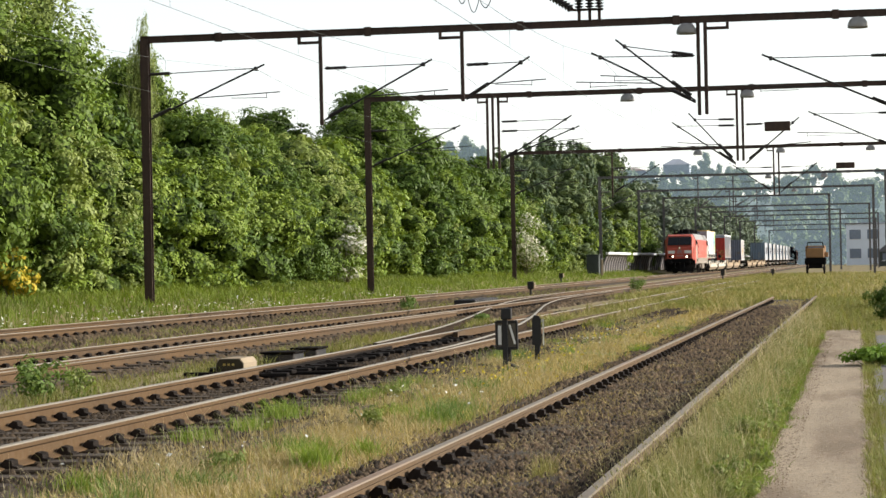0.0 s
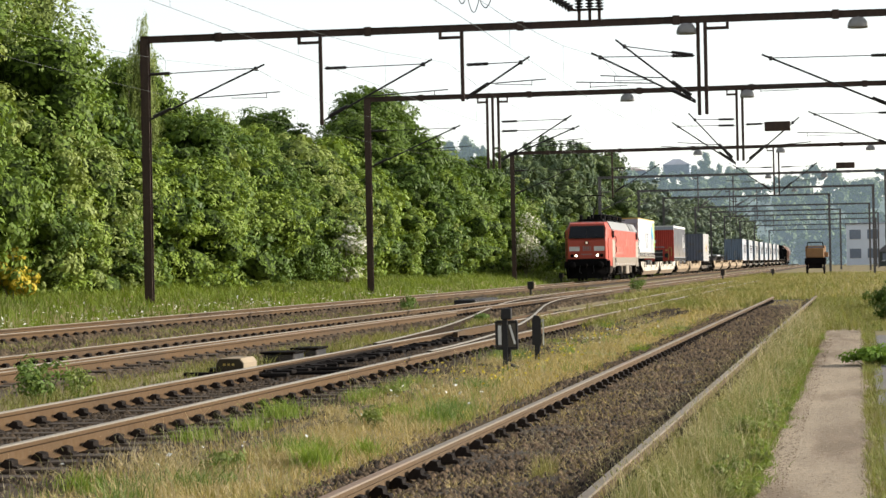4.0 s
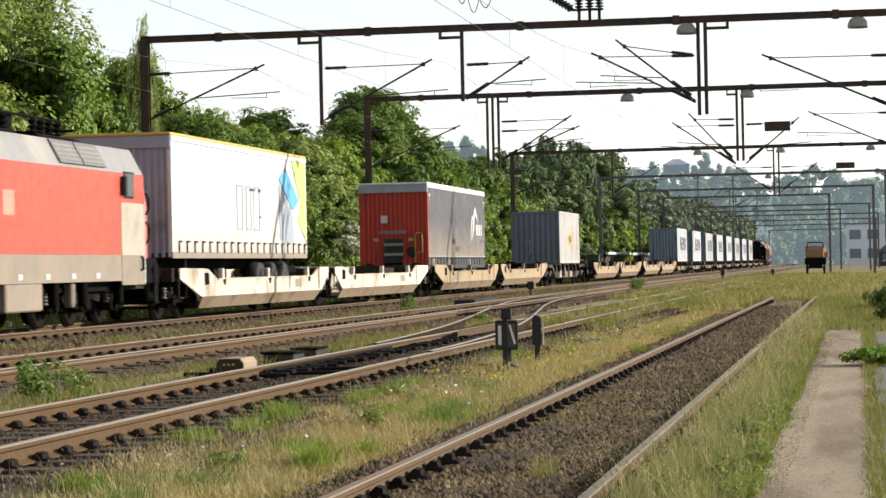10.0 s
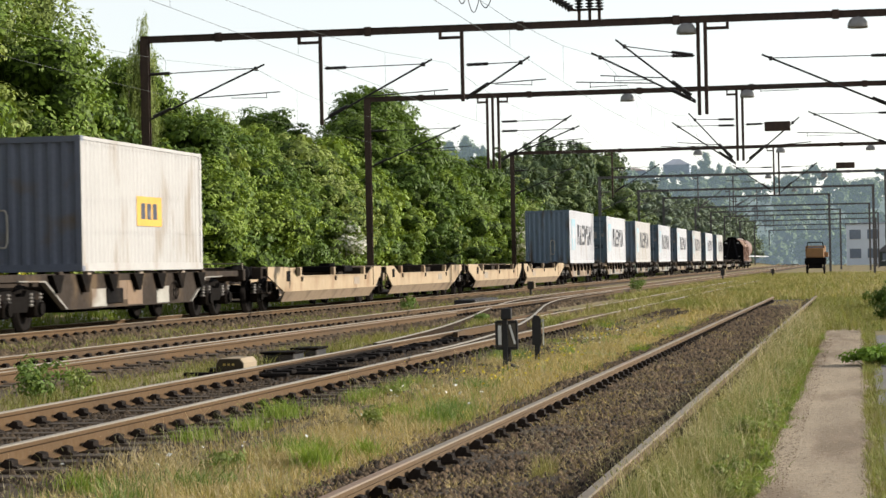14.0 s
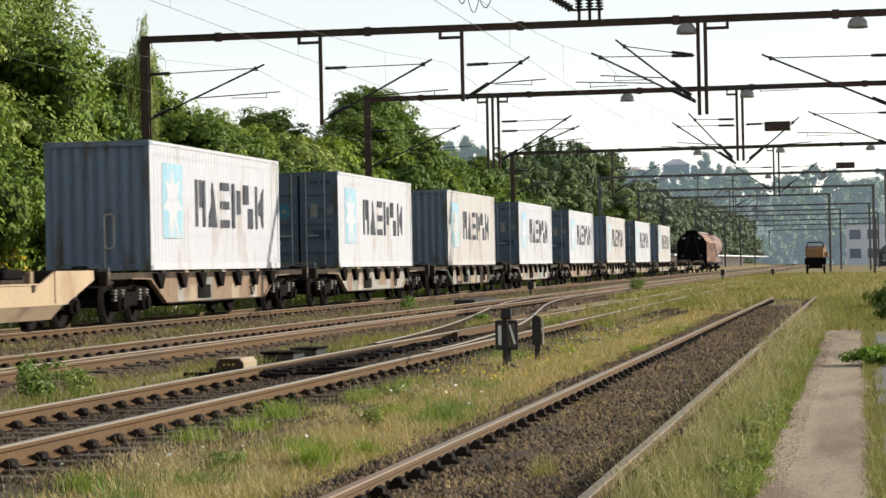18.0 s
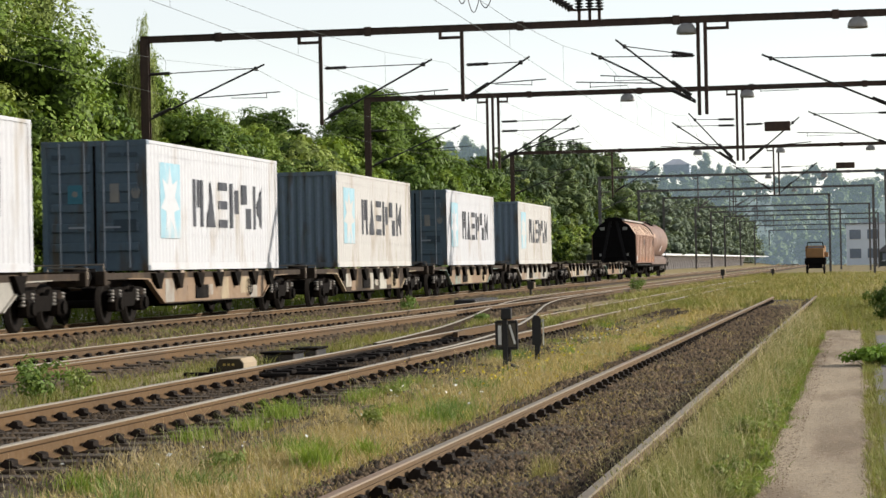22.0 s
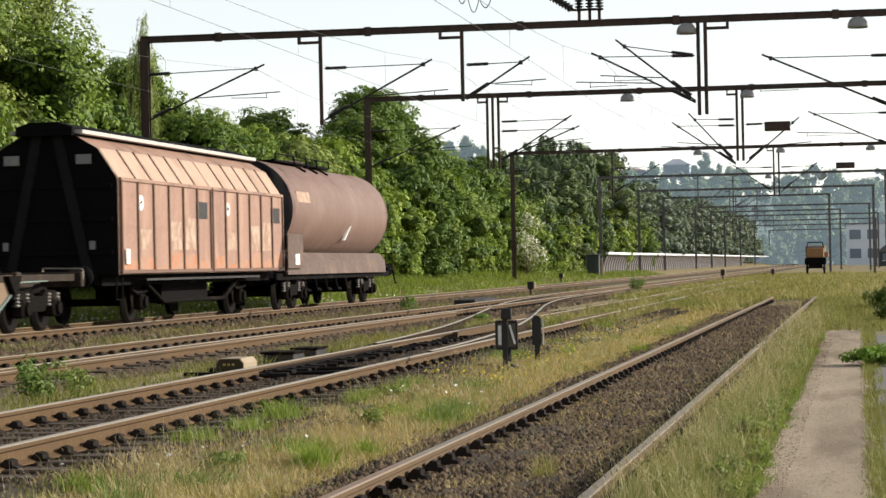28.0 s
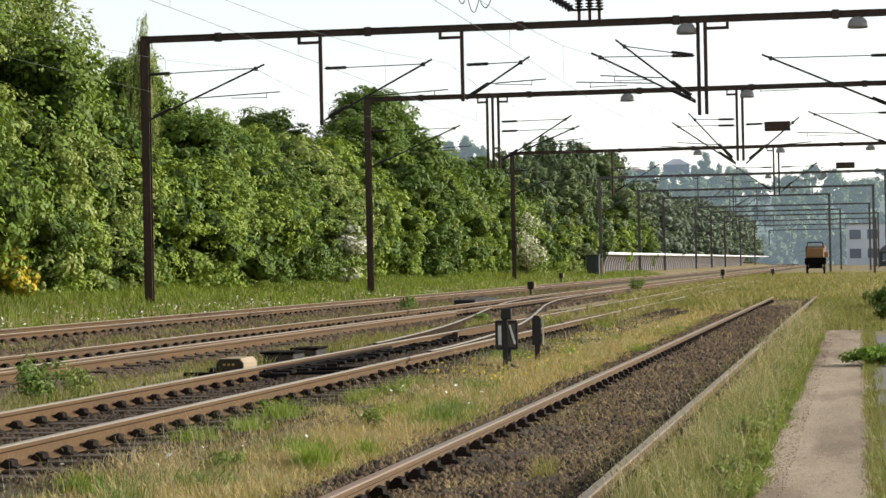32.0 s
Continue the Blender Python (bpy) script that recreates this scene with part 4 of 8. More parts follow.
    part("rear_headstock", Mb().cbox(-1.38, 1.38, 19.1, 20.4, 0.86, 1.44, 0.05), BLACK, L)
    part("underframe", Mb().box(-1.2, 1.2, 1.0, 19.3, 0.75, 0.96), BLACK, L)
    for yb in (4.3, 16.0):
        bogie(L, yb, 1.95, 3, 0.50)
    for k, y in enumerate((2.7, 5.6, 7.2, 8.4, 9.4, 13.4, 14.4, 15.2, 17.6)):
        part("hanger", Mb().cbox(1.22, 1.40, y, y + 0.12, 0.45, 0.95, 0.02).cyl((1.34, y + 0.06, 0.5), (1.34, y + 0.06, 0.92), 0.09, n=10), BEIGE if k in (3, 6) else BOGIE, L)
    for y in (6.0, 7.6):
        part("hose", Mb().tube([(1.36, y, 0.92), (1.38, y + 0.2, 0.55), (1.38, y + 0.7, 0.42), (1.36, y + 1.0, 0.6), (1.34, y + 1.1, 0.9)], 0.025), RUBBER, L)
    # roof equipment
    for y0, y1 in ((2.2, 3.4), (6.6, 9.0), (10.0, 13.0), (14.2, 16.6)):
        m = Mb()
        m.cbox(-0.8, 0.8, y0, y1, 3.78, 3.92, 0.03)
        for k in range(int((y1 - y0) / 0.5)):
            for x in (0.62, -0.62):
                m.turn([(0.05, 0.0), (0.10, 0.06), (0.05, 0.11), (0.10, 0.17), (0.05, 0.22), (0.10, 0.28), (0.05, 0.33)], "z", (x, y0 + 0.25 + k * 0.5, 3.90), 8)
        part("roof_equipment", m, BLACK, L, "dark roof insulators and busbars")
    part("roof_line", Mb().tube([(0.62, 2.5, 4.25), (0.62, 9.0, 4.27), (0.62, 16.4, 4.25)], 0.03), BLACK, L)
    for y, z in ((6.0, 4.30), (9.3, 4.22), (12.6, 4.30)):
        part("roof_switch_box", Mb().cbox(-0.35, 0.55, y, y + 0.9, 3.80, z, 0.05).tube([(0.3, y - 0.6, z - 0.05), (0.3, y + 0.4, z + 0.12), (0.3, y + 1.4, z - 0.05)], 0.03), BLACK, L, "dark roof switchgear")
    for y0, y1 in ((13.6, 15.0), (15.08, 16.5)):
        g = part("roof_grille", Mb().loft([[(W - 0.02, y, 3.30), (1.21, y, 3.76), (1.23, y, 3.775), (W + 0.01, y, 3.30)] for y in (y0, y1)]), ROOF_PANEL, L, "darker grey roof grille panel")
        for k in range(1, 5):
            z = 3.30 + k * 0.093
            part("grille_slat", Mb().box(W + 0.012 - (z - 3.30) * 0.59, W + 0.03 - (z - 3.30) * 0.59, y0 + 0.05, y1 - 0.05, z - 0.012, z + 0.012), GREY, g)
    # raised pantograph on the front half and a folded one behind
    p = part("pantograph", Mb().box(-0.6, 0.6, 3.4, 5.2, 3.92, 3.98), BLACK, L, "raised pantograph touching the wire")
    part("lower_arm", Mb().cyl((0, 3.6, 3.98), (0, 5.2, 4.72), 0.05, 0.04, 8), BLACK, p)
    part("upper_arm", Mb().tube([(0.08, 5.2, 4.72), (0.32, 3.95, 5.38)], 0.025).tube([(-0.08, 5.2, 4.72), (-0.32, 3.95, 5.38)], 0.025), BLACK, p)
    part("contact_strip", Mb().tube([(-0.95, 3.9, 5.26), (-0.72, 3.9, 5.42), (-0.5, 3.9, 5.47), (0.5, 3.9, 5.47), (0.72, 3.9, 5.42), (0.95, 3.9, 5.26)], 0.03).tube([(-0.5, 4.1, 5.47), (0.5, 4.1, 5.47)], 0.03), BLACK, p)
    q = part("folded_pantograph", Mb().box(-0.6, 0.6, 15.8, 17.4, 3.86, 3.92), BLACK, L, "folded pantograph")
    part("folded_arm", Mb().cyl((0, 15.9, 3.98), (0, 17.3, 4.02), 0.05, n=8).tube([(-0.9, 16.2, 4.06), (0.9, 16.2, 4.06)], 0.03), BLACK, q)
    for s in (-1, 1):
        part("horn", Mb().cyl((s * 0.5, 1.2, 3.86), (s * 0.5, 1.7, 3.86), 0.10, 0.05, 10), BLACK, L)
        part("nose_groove", Mb().tube([(s * 1.33, 0.50, 1.05), (s * 1.30, 0.34, 2.3), (s * 1.33, 0.52, 2.70)], 0.014), BLACK, L)


def container(y0, white, end, length=12.19, height=2.90, doors=True, marks="line", lock_handle=None):
    """A corrugated container; its sides, ends, frame, doors and markings are parts."""
    say = "white %s container with blue-grey ends and pale blue marking" % ("40-foot" if length > 10 else "30-foot")
    if marks == "badge":
        say = "pale grey 30-foot container with dark ends and amber badge"
    c = place(thing("shipping_container", say, "container", "containers on the train" if marks == "line" else ""), y0)
    hw, zb, zt = 1.219 if marks == "line" else 1.27, 1.17, 1.17 + height
    fr = Mb()
    for x0, x1 in ((-hw, -hw + 0.08), (hw - 0.08, hw)):
        fr.box(x0, x1, 0.17, length - 0.17, zb, zb + 0.16).box(x0, x1, 0.17, length - 0.17, zt - 0.07, zt)
        fr.box(x0 - 0.004 * (x0 < 0), x1 + 0.004 * (x0 > 0), length - 0.17, length, zb, zt)
    fr.box(-hw + 0.08, hw - 0.08, length - 0.12, length, zb, zb + 0.16).box(-hw + 0.08, hw - 0.08, length - 0.12, length, zt - 0.1, zt)
    part("frame", fr, white, c)
    fe = Mb()
    for x0, x1 in ((-hw, -hw + 0.12), (hw - 0.12, hw - 0.004)):
        fe.box(x0, x1, -0.002, 0.165, zb, zt)
    fe.box(-hw + 0.12, hw - 0.12, 0, 0.12, zb, zb + 0.15).box(-hw + 0.12, hw - 0.12, 0, 0.12, zt - 0.12, zt)
    part("front_frame", fe, end, c)
    part("corner_edge", Mb().box(hw - 0.012, hw + 0.005, -0.002, 0.168, zb, zt), white, c)
    for s in (-1, 1):                                   # trapezoid corrugation
        pts, y, step = [], 0.17, 0.278
        n = int(round((length - 0.34) / step))
        step = (length - 0.34) / n
        for k in range(n):
            a = 0.17 + k * step
            pts += [(a, 0.0), (a + step * 0.26, 0.0), (a + step * 0.5, 0.032), (a + step * 0.76, 0.032)]
        pts.append((length - 0.17, 0.0))
        rows = [[(s * (hw - 0.008 - d), y, z) for y, d in pts] for z in (zb + 0.15, zt - 0.06)]
        part("side_panel", Mb().loft(rows, caps=False, closed=False), white, c)
    roofm = Mb()
    rp = []
    n = int(length / 0.4)
    for k in range(n):
        a = k * length / n
        rp += [(a, zt - 0.01), (a + 0.1, zt - 0.01), (a + 0.16, zt - 0.03), (a + 0.3, zt - 0.03)]
    rp.append((length, zt - 0.01))
    roofm.loft([[(x, y, z) for y, z in rp] for x in (-hw + 0.02, hw - 0.02)], caps=False, closed=False)
    part("roof_sheet", roofm, end if marks == "line" else white, c)
    part("floor_frame", Mb().box(-hw + 0.08, hw - 0.08, 0.2, length - 0.2, zb + 0.02, zb + 0.12), DARK_FRAME, c)
    if doors:
        part("door_seal", Mb().box(-0.026, 0.026, 0.0, 0.05, zb + 0.15, zt - 0.12), BLACK, c)
        for s in (-1, 1):
            d = part("door", Mb().box(min(s * 0.028, s * 1.10), max(s * 0.028, s * 1.10), 0.03, 0.07, zb + 0.15, zt - 0.12), end, c, "closed steel container door")
            for k in range(5):
                zc = zb + 0.42 + k * (height - 0.7) / 5
                part("door_rib", Mb().cbox(min(s * 0.10, s * 1.02), max(s * 0.10, s * 1.02), -0.012, 0.035, zc, zc + (height - 0.7) / 10, 0.03), end, d)
            for xx in (0.22, 0.80):
                part("locking_bar", Mb().cyl((s * xx, -0.01, zb + 0.06), (s * xx, -0.01, zt - 0.04), 0.02, n=8), GALV_PALE, d)
            part("door_handle", Mb().box(min(s * 0.22, s * 0.6), max(s * 0.22, s * 0.6), -0.03, -0.012, zb + 0.95, zb + 0.99), GALV_PALE, d)
            if s > 0:
                part("notice", Mb().box(0.36, 0.57, -0.016, 0.034, zb + 1.52, zb + 1.94), GREY, d, "pale paper notice")
                part("crest", Mb().prism([(0.84, zb + 1.74), (0.90, zb + 1.60), (1.0, zb + 1.60), (1.06, zb + 1.74), (1.01, zb + 1.84), (0.98, zb + 1.72), (0.95, zb + 1.88), (0.92, zb + 1.72), (0.89, zb + 1.84)], "y", -0.016, 0.034), GREY, d, "pale crest-shaped mark")
                for xa, xb, za, zc in ((0.34, 0.62, zt - 0.36, zt - 0.27), (0.70, 1.0, zt - 0.36, zt - 0.27), (0.44, 0.96, zb + 0.88, zb + 1.14)):
                    part("data_bar", Mb().box(xa, xb, -0.016, 0.034, za, zc), BOX_INK, d)
            else:
                teal = part("teal_patch", Mb().box(-0.62, -0.28, -0.016, 0.034, zb + 1.50, zb + 1.92), TEAL, d, "teal square patch")
                part("patch_star", Mb().cyl((-0.45, -0.020, zb + 1.72), (-0.45, 0.0, zb + 1.72), 0.07, n=7), GREY, teal)
                part("data_bar", Mb().box(-0.98, -0.66, -0.016, 0.034, zt - 0.40, zt - 0.30), BOX_INK, d)
    else:
        pts = []
        n = 8
        for k in range(n):
            a = -hw + 0.13 + k * (2 * hw - 0.26) / n
            w = (2 * hw - 0.26) / n
            pts += [(a, 0.03), (a + w * 0.28, 0.03), (a + w * 0.5, 0.075), (a + w * 0.78, 0.075)]
        pts.append((hw - 0.13, 0.03))
        part("end_wall", Mb().loft([[(x, y, z) for x, y in pts] for z in (zb + 0.14, zt - 0.11)], caps=False, closed=False), end, c, "corrugated blue-grey end wall")
        if lock_handle is not None:
            h = lock_handle
            part("ladder_loop", Mb().tube([(h - 0.11, -0.05, zb + 0.60), (h - 0.11, -0.06, zb + 1.16), (h - 0.07, -0.06, zb + 1.26), (h + 0.07, -0.06, zb + 1.26), (h + 0.11, -0.06, zb + 1.16), (h + 0.11, -0.06, zb + 0.60), (h + 0.06, -0.06, zb + 0.50), (h - 0.06, -0.06, zb + 0.50), (h - 0.11, -0.05, zb + 0.60)], 0.020).tube([(h - 0.11, -0.06, zb + 0.60), (h - 0.11, -0.05, zb + 0.02)], 0.012), PALE_CREAM, c, "pale hand loop")
    # ISO corner castings
    for yy in (0.0, length - 0.178):
        for zz in (zb - 0.005, zt - 0.115):
            for s in (-1, 1):
                x0 = s * (hw + 0.006)
                part("corner_casting", Mb().cbox(min(x0, x0 - s * 0.16), max(x0, x0 - s * 0.16), yy - 0.006, yy + 0.184, zz, zz + 0.122, 0.01), end if yy == 0 else white, c)
    x0, x1 = hw - 0.006, hw + 0.001
    if marks == "line":
        a, zc = 1.0, zt - 1.32
        sq = part("marking_square", Mb().box(x0, x1, a, a + 1.65, zc - 0.86, zc + 0.86), SKYBLUE, c, "pale blue square marking")
        st = Mb()
        star = []
        for k in range(14):
            r = 0.80 if k % 2 == 0 else 0.40
            an = math.pi / 2 + k * math.pi / 7
            star.append((a + 0.82 + r * math.cos(an), zc + r * math.sin(an)))
        st.prism(star, "x", x0, x1 + 0.003)
        part("marking_star", st, white, sq, "white star shape")
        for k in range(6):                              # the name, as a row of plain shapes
            b, w, q = a + 2.75 + k * 1.16, 0.92, 0.56
            bars = Mb()
            if k == 0:
                bars.box(x0, x1, b, b + 0.26, zc - q, zc + q).box(x0, x1, b + 0.36, b + 0.58, zc - 0.1, zc + q).box(x0, x1, b + w - 0.24, b + w, zc - q, zc + q)
            elif k == 1:
                bars.prism([(b + 0.06, zc - q), (b + w - 0.06, zc - q), (b + w / 2, zc + q)], "x", x0, x1)
            elif k == 2:
                for z in (-q, -0.1, q - 0.2):
                    bars.box(x0, x1, b + 0.06, b + w - 0.06, zc + z, zc + z + 0.2)
            elif k == 3:
                bars.box(x0, x1, b, b + 0.25, zc - q, zc + q).box(x0, x1, b + 0.40, b + w - 0.10, zc - 0.2, zc + 0.4)
            elif k == 4:
                bars.box(x0, x1, b, b + w * 0.55, zc + 0.06, zc + q).box(x0, x1, b + w * 0.4, b + w, zc - q, zc - 0.04)
            else:
                bars.box(x0, x1, b, b + 0.25, zc - q, zc + q).prism([(b + 0.32, zc), (b + w, zc + q), (b + w - 0.06, zc - q)], "x", x0, x1)
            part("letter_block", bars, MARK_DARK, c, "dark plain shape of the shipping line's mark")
    else:
        b = length * 0.42
        q = part("badge", Mb().box(x0, x1, b, b + 1.9, zb + 0.97, zb + 1.62), BADGE, c, "amber badge")
        for k in range(3):
            part("badge_bar", Mb().box(x0, x1 + 0.003, b + 0.3 + k * 0.45, b + 0.62 + k * 0.45, zb + 1.12, zb + 1.47), NAVY, q)
    return c


GALV_PALE = surf("pale_galvanised_bar", (0.30, 0.33, 0.38), 0.5, 0.4, 0.2)


def flat_wagon(y0, seed, loaded=True, length=19.8):
    """A 60-foot container wagon: deck frame, trapezoid side sills, supports, bogies, buffers."""
    rng = random.Random(seed)
    w = place(thing("container_wagon", "%s flat container wagon with patchy grey and brown side sills" % ("loaded" if loaded else "empty"), "wagon", "container wagons"), y0)
    c = length / 2
    deck = Mb()
    for s in (-1, 1):
        deck.box(s * 1.06 - 0.05, s * 1.06 + 0.05, 0.62, length - 0.62, 0.98, 1.12)
        deck.box(s * 0.35 - 0.06, s * 0.35 + 0.06, 0.62, length - 0.62, 0.80, 1.10)
    for k in range(9):
        y = 0.7 + k * (length - 1.4) / 8
        deck.box(-1.05, 1.05, y - 0.07, y + 0.07, 0.95, 1.09)
    part("deck_frame", deck, DARK_FRAME, w)
    for s in (-1, 1):
        m = Mb().prism([(c - 6.6, 0.98), (c - 5.9, 0.97), (c - 4.6, 0.42), (c + 4.6, 0.42), (c + 5.9, 0.97), (c + 6.6, 0.98)], "x", s * 1.09 - 0.012, s * 1.09 + 0.012)
        sill = part("side_sill", m, DARK_FRAME if seed % 3 == 0 else PATCHES[seed % 2], w, "trapezoid side sill with faded paint")
        part("sill_flange", Mb().box(s * 1.09 - 0.06, s * 1.09 + 0.06, c - 4.6, c + 4.6, 0.40, 0.425), DARK_FRAME, sill)
        part("end_flange", Mb().prism([(c - 7.4, 0.98), (c - 5.9, 0.96), (c - 4.6, 0.40), (c - 4.5, 0.40), (c - 5.85, 0.99), (c - 7.4, 1.0)], "x", s * 1.09 - 0.06, s * 1.09 + 0.06), PATCHES[(seed * 3) % 4], sill)
        part("end_flange", Mb().prism([(c + 7.4, 0.98), (c + 5.9, 0.96), (c + 4.6, 0.40), (c + 4.5, 0.40), (c + 5.85, 0.99), (c + 7.4, 1.0)], "x", s * 1.09 - 0.06, s * 1.09 + 0.06), PATCHES[(seed * 3) % 4], sill)
        y = c - 4.4
        while y < c + 4.2:
            ww = rng.uniform(0.45, 1.3)
            if rng.random() < 0.85:
                part("painted_patch", Mb().box(s * 1.101, s * 1.106, y, min(y + ww, c + 4.4), rng.choice((0.43, 0.43, 0.55)), rng.choice((0.96, 0.96, 0.8))), PATCHES[(0, 0, 1, 3, 0, 2, 3, 0, 1, 4)[rng.randrange(10)]], sill)
            y += ww + rng.choice((0.0, 0.02, 0.3))
        for k in range(7):                                # folded container supports
            y = c - 5.2 + k * 1.75 + rng.uniform(-0.1, 0.1)
            m = Mb().prism([(y - 0.36, 1.10), (y + 0.36, 1.10), (y + 0.12, 0.74), (y - 0.02, 0.74)], "x", s * 1.11 - 0.01, s * 1.22)
            part("support_flap", m, BOGIE, w, "folding container support")
            part("support_pin", Mb().cbox(s * 1.12 - 0.05, s * 1.12 + 0.07, y + 0.15, y + 0.42, 1.06, 1.17, 0.02), BEIGE if k % 2 else DARK_FRAME, w)
        part("hand_wheel", Mb().turn([(0.20, -0.015), (0.225, 0.0), (0.20, 0.015), (0.18, 0.0)], "x", (s * 1.16, c + 3.2, 0.70), 20, False).box(s * 1.15, s * 1.17, c + 3.19, c + 3.21, 0.5, 0.9).box(s * 1.15, s * 1.17, c + 3.0, c + 3.4, 0.69, 0.71), BOGIE, w, "brake hand wheel")
        part("brake_panel", Mb().cbox(s * 1.10, s * 1.14, c - 1.9, c - 0.8, 0.48, 0.80, 0.01), BLACK, w)
    part("centre_beam", Mb().box(-0.25, 0.25, 3.5, length - 3.5, 0.55, 1.0).box(-0.7, 0.7, c - 3.0, c - 1.2, 0.32, 0.6).box(-0.6, 0.6, c + 1, c + 2.6, 0.30, 0.6), BLACK, w)
    for e, yy in ((True, 0.62), (False, length - 0.62)):
        part("headstock", Mb().cbox(-1.25, 1.25, yy - 0.1, yy + 0.1, 0.85, 1.16, 0.02), DARK_FRAME, w)
        buffers(w, yy - 0.5 if e else yy + 0.5, e)
        part("uncoupling_bar", Mb().tube([(-1.2, yy, 1.02), (-1.2, yy, 1.30), (1.2, yy, 1.30), (1.2, yy, 1.02)], 0.018) if (seed + e) % 3 == 0 else Mb().tube([(0.4, yy, 1.12), (0.4, yy, 1.24), (1.25, yy, 1.22), (1.25, yy, 1.0)], 0.018), BEIGE, w)
    for yy in (c - 7.1, c + 7.1):
        bogie(w, yy)
    return w


def pocket_wagon(y0, length, seed, CREAM=CREAM):
    """An articulated twin pocket wagon: two cream troughs on three bogies."""
    w = place(thing("pocket_wagon", "cream articulated pocket wagon with low side beams", "wagon", "pocket wagons"), y0)
    half = length / 2
    for n in (0, 1):
        a, b = (0.7, half - 0.45) if n == 0 else (half + 0.45, length - 0.7)
        lead, tail = (2.4, 1.3) if n == 0 else (1.3, 2.4)
        prof = [(a, 1.18), (a + lead, 1.18), (a + lead + 0.9, 0.92), (b - tail - 0.9, 0.92), (b - tail, 1.18), (b, 1.18), (b, 0.98), (b - tail * 0.75, 0.52), (a + lead * 0.75, 0.52), (a, 0.98)]
        if n == 0:
            prof[0], prof[-1] = (a, 1.20), (a, 0.95)
        for s in (-1, 1):
            beam = part("side_beam", Mb().prism(prof, "x", s * 1.42 - 0.02, s * 1.42 + 0.02), CREAM, w, "weathered cream side beam")
            m = Mb().loft([[(s * 1.43, a + lead * 0.8, 0.52), (s * 1.40, a + lead * 0.8, 0.54), (s * 1.22, a + lead * 0.9, 0.26), (s * 1.25, a + lead * 0.9, 0.24)], [(s * 1.43, b - tail * 0.8, 0.52), (s * 1.40, b - tail * 0.8, 0.54), (s * 1.22, b - tail * 0.9, 0.26), (s * 1.25, b - tail * 0.9, 0.24)]])
            part("trough_side", m, OCHRE, beam, "brown slanting trough side")
            part("top_flange", Mb().box(s * 1.42 - 0.07, s * 1.42 + 0.05, a + lead + 0.9, b - tail - 0.9, 0.915, 0.945), CREAM, beam)
            for k in range(3):
                y = a + lead + 1.4 + k * (b - a - lead - tail - 2.8) / 2
                part("lashing_post", Mb().cbox(s * 1.36 - 0.05, s * 1.36 + 0.08, y, y + 0.16, 0.88, 1.18, 0.02), OCHRE if seed % 2 else CREAM, w)
                part("hook_plate", Mb().prism([(y, 0.92), (y + 0.2, 0.92), (y + 0.12, 0.78), (y + 0.06, 0.78)], "x", s * 1.44, s * 1.475), DARK_FRAME, w)
            m = Mb().box(s * 1.441, s * 1.445, a + lead + 1.7, a + lead + 2.7, 0.60, 0.86) if seed % 2 else Mb().box(s * 1.441, s * 1.445, b - tail - 3.0, b - tail - 2.2, 0.64, 0.86)
            part("stencil_panel", m, BEIGE, beam)
            part("access_hatch", Mb().cbox(s * 1.45 - 0.012, s * 1.45 + 0.012, a + lead - 0.30, a + lead + 0.05, 0.80, 1.08, 0.006), BLACK, beam, "dark hatch in the side beam")
            part("beam_rib", Mb().box(s * 1.43 - 0.035, s * 1.43 + 0.035, b - tail - 0.06, b - tail, 0.56, 1.18), CREAM, beam)
            part("end_step", Mb().box(s * 1.20, s * 1.44, a - 0.05, a + 0.30, 0.50, 0.53).tube([(s * 1.4, a, 0.5), (s * 1.4, a, 1.1)], 0.02), DARK_FRAME, w)
        part("trough_floor", Mb().box(-1.22, 1.22, a + lead, b - tail, 0.24, 0.30), DARK_FRAME, w)
        part("inner_beam", Mb().box(-0.25, 0.25, a, a + lead, 0.75, 1.12).box(-0.25, 0.25, b - tail, b, 0.75, 1.12).box(-1.35, 1.35, a + 0.1, a + 0.3, 0.95, 1.15).box(-1.35, 1.35, b - 0.3, b - 0.1, 0.95, 1.15).box(-1.36, -1.30, a + lead, b - tail, 0.9, 1.22), DARK_FRAME, w)
        if n == (seed % 2):
            part("hitch", Mb().cbox(-0.7, 0.7, b - tail - 0.8, b - tail + 0.3, 1.02, 1.22, 0.04).cyl((0, b - tail - 0.3, 1.22), (0, b - tail - 0.3, 1.30), 0.25, n=14), BLACK, w, "trailer hitch frame")
    part("articulation", Mb().cyl((0, half, 0.7), (0, half, 1.15), 0.45, n=18).box(-1.2, 1.2, half - 0.25, half + 0.25, 0.75, 0.95).tube([(1.3, half - 0.4, 1.0), (1.35, half, 0.6), (1.3, half + 0.4, 1.0)], 0.04), BLACK, w)
    bogie(w, 1.9)
    bogie(w, half)
    bogie(w, length - 1.9)
    buffers(w, 0.12, True)
    buffers(w, length - 0.12, False)
    part("headstock", Mb().cbox(-1.3, 1.3, 0.55, 0.75, 0.88, 1.2, 0.02), DARK_FRAME, w)
    part("headstock", Mb().cbox(-1.3, 1.3, length - 0.75, length - 0.55, 0.88, 1.2, 0.02), DARK_FRAME, w)
    return w


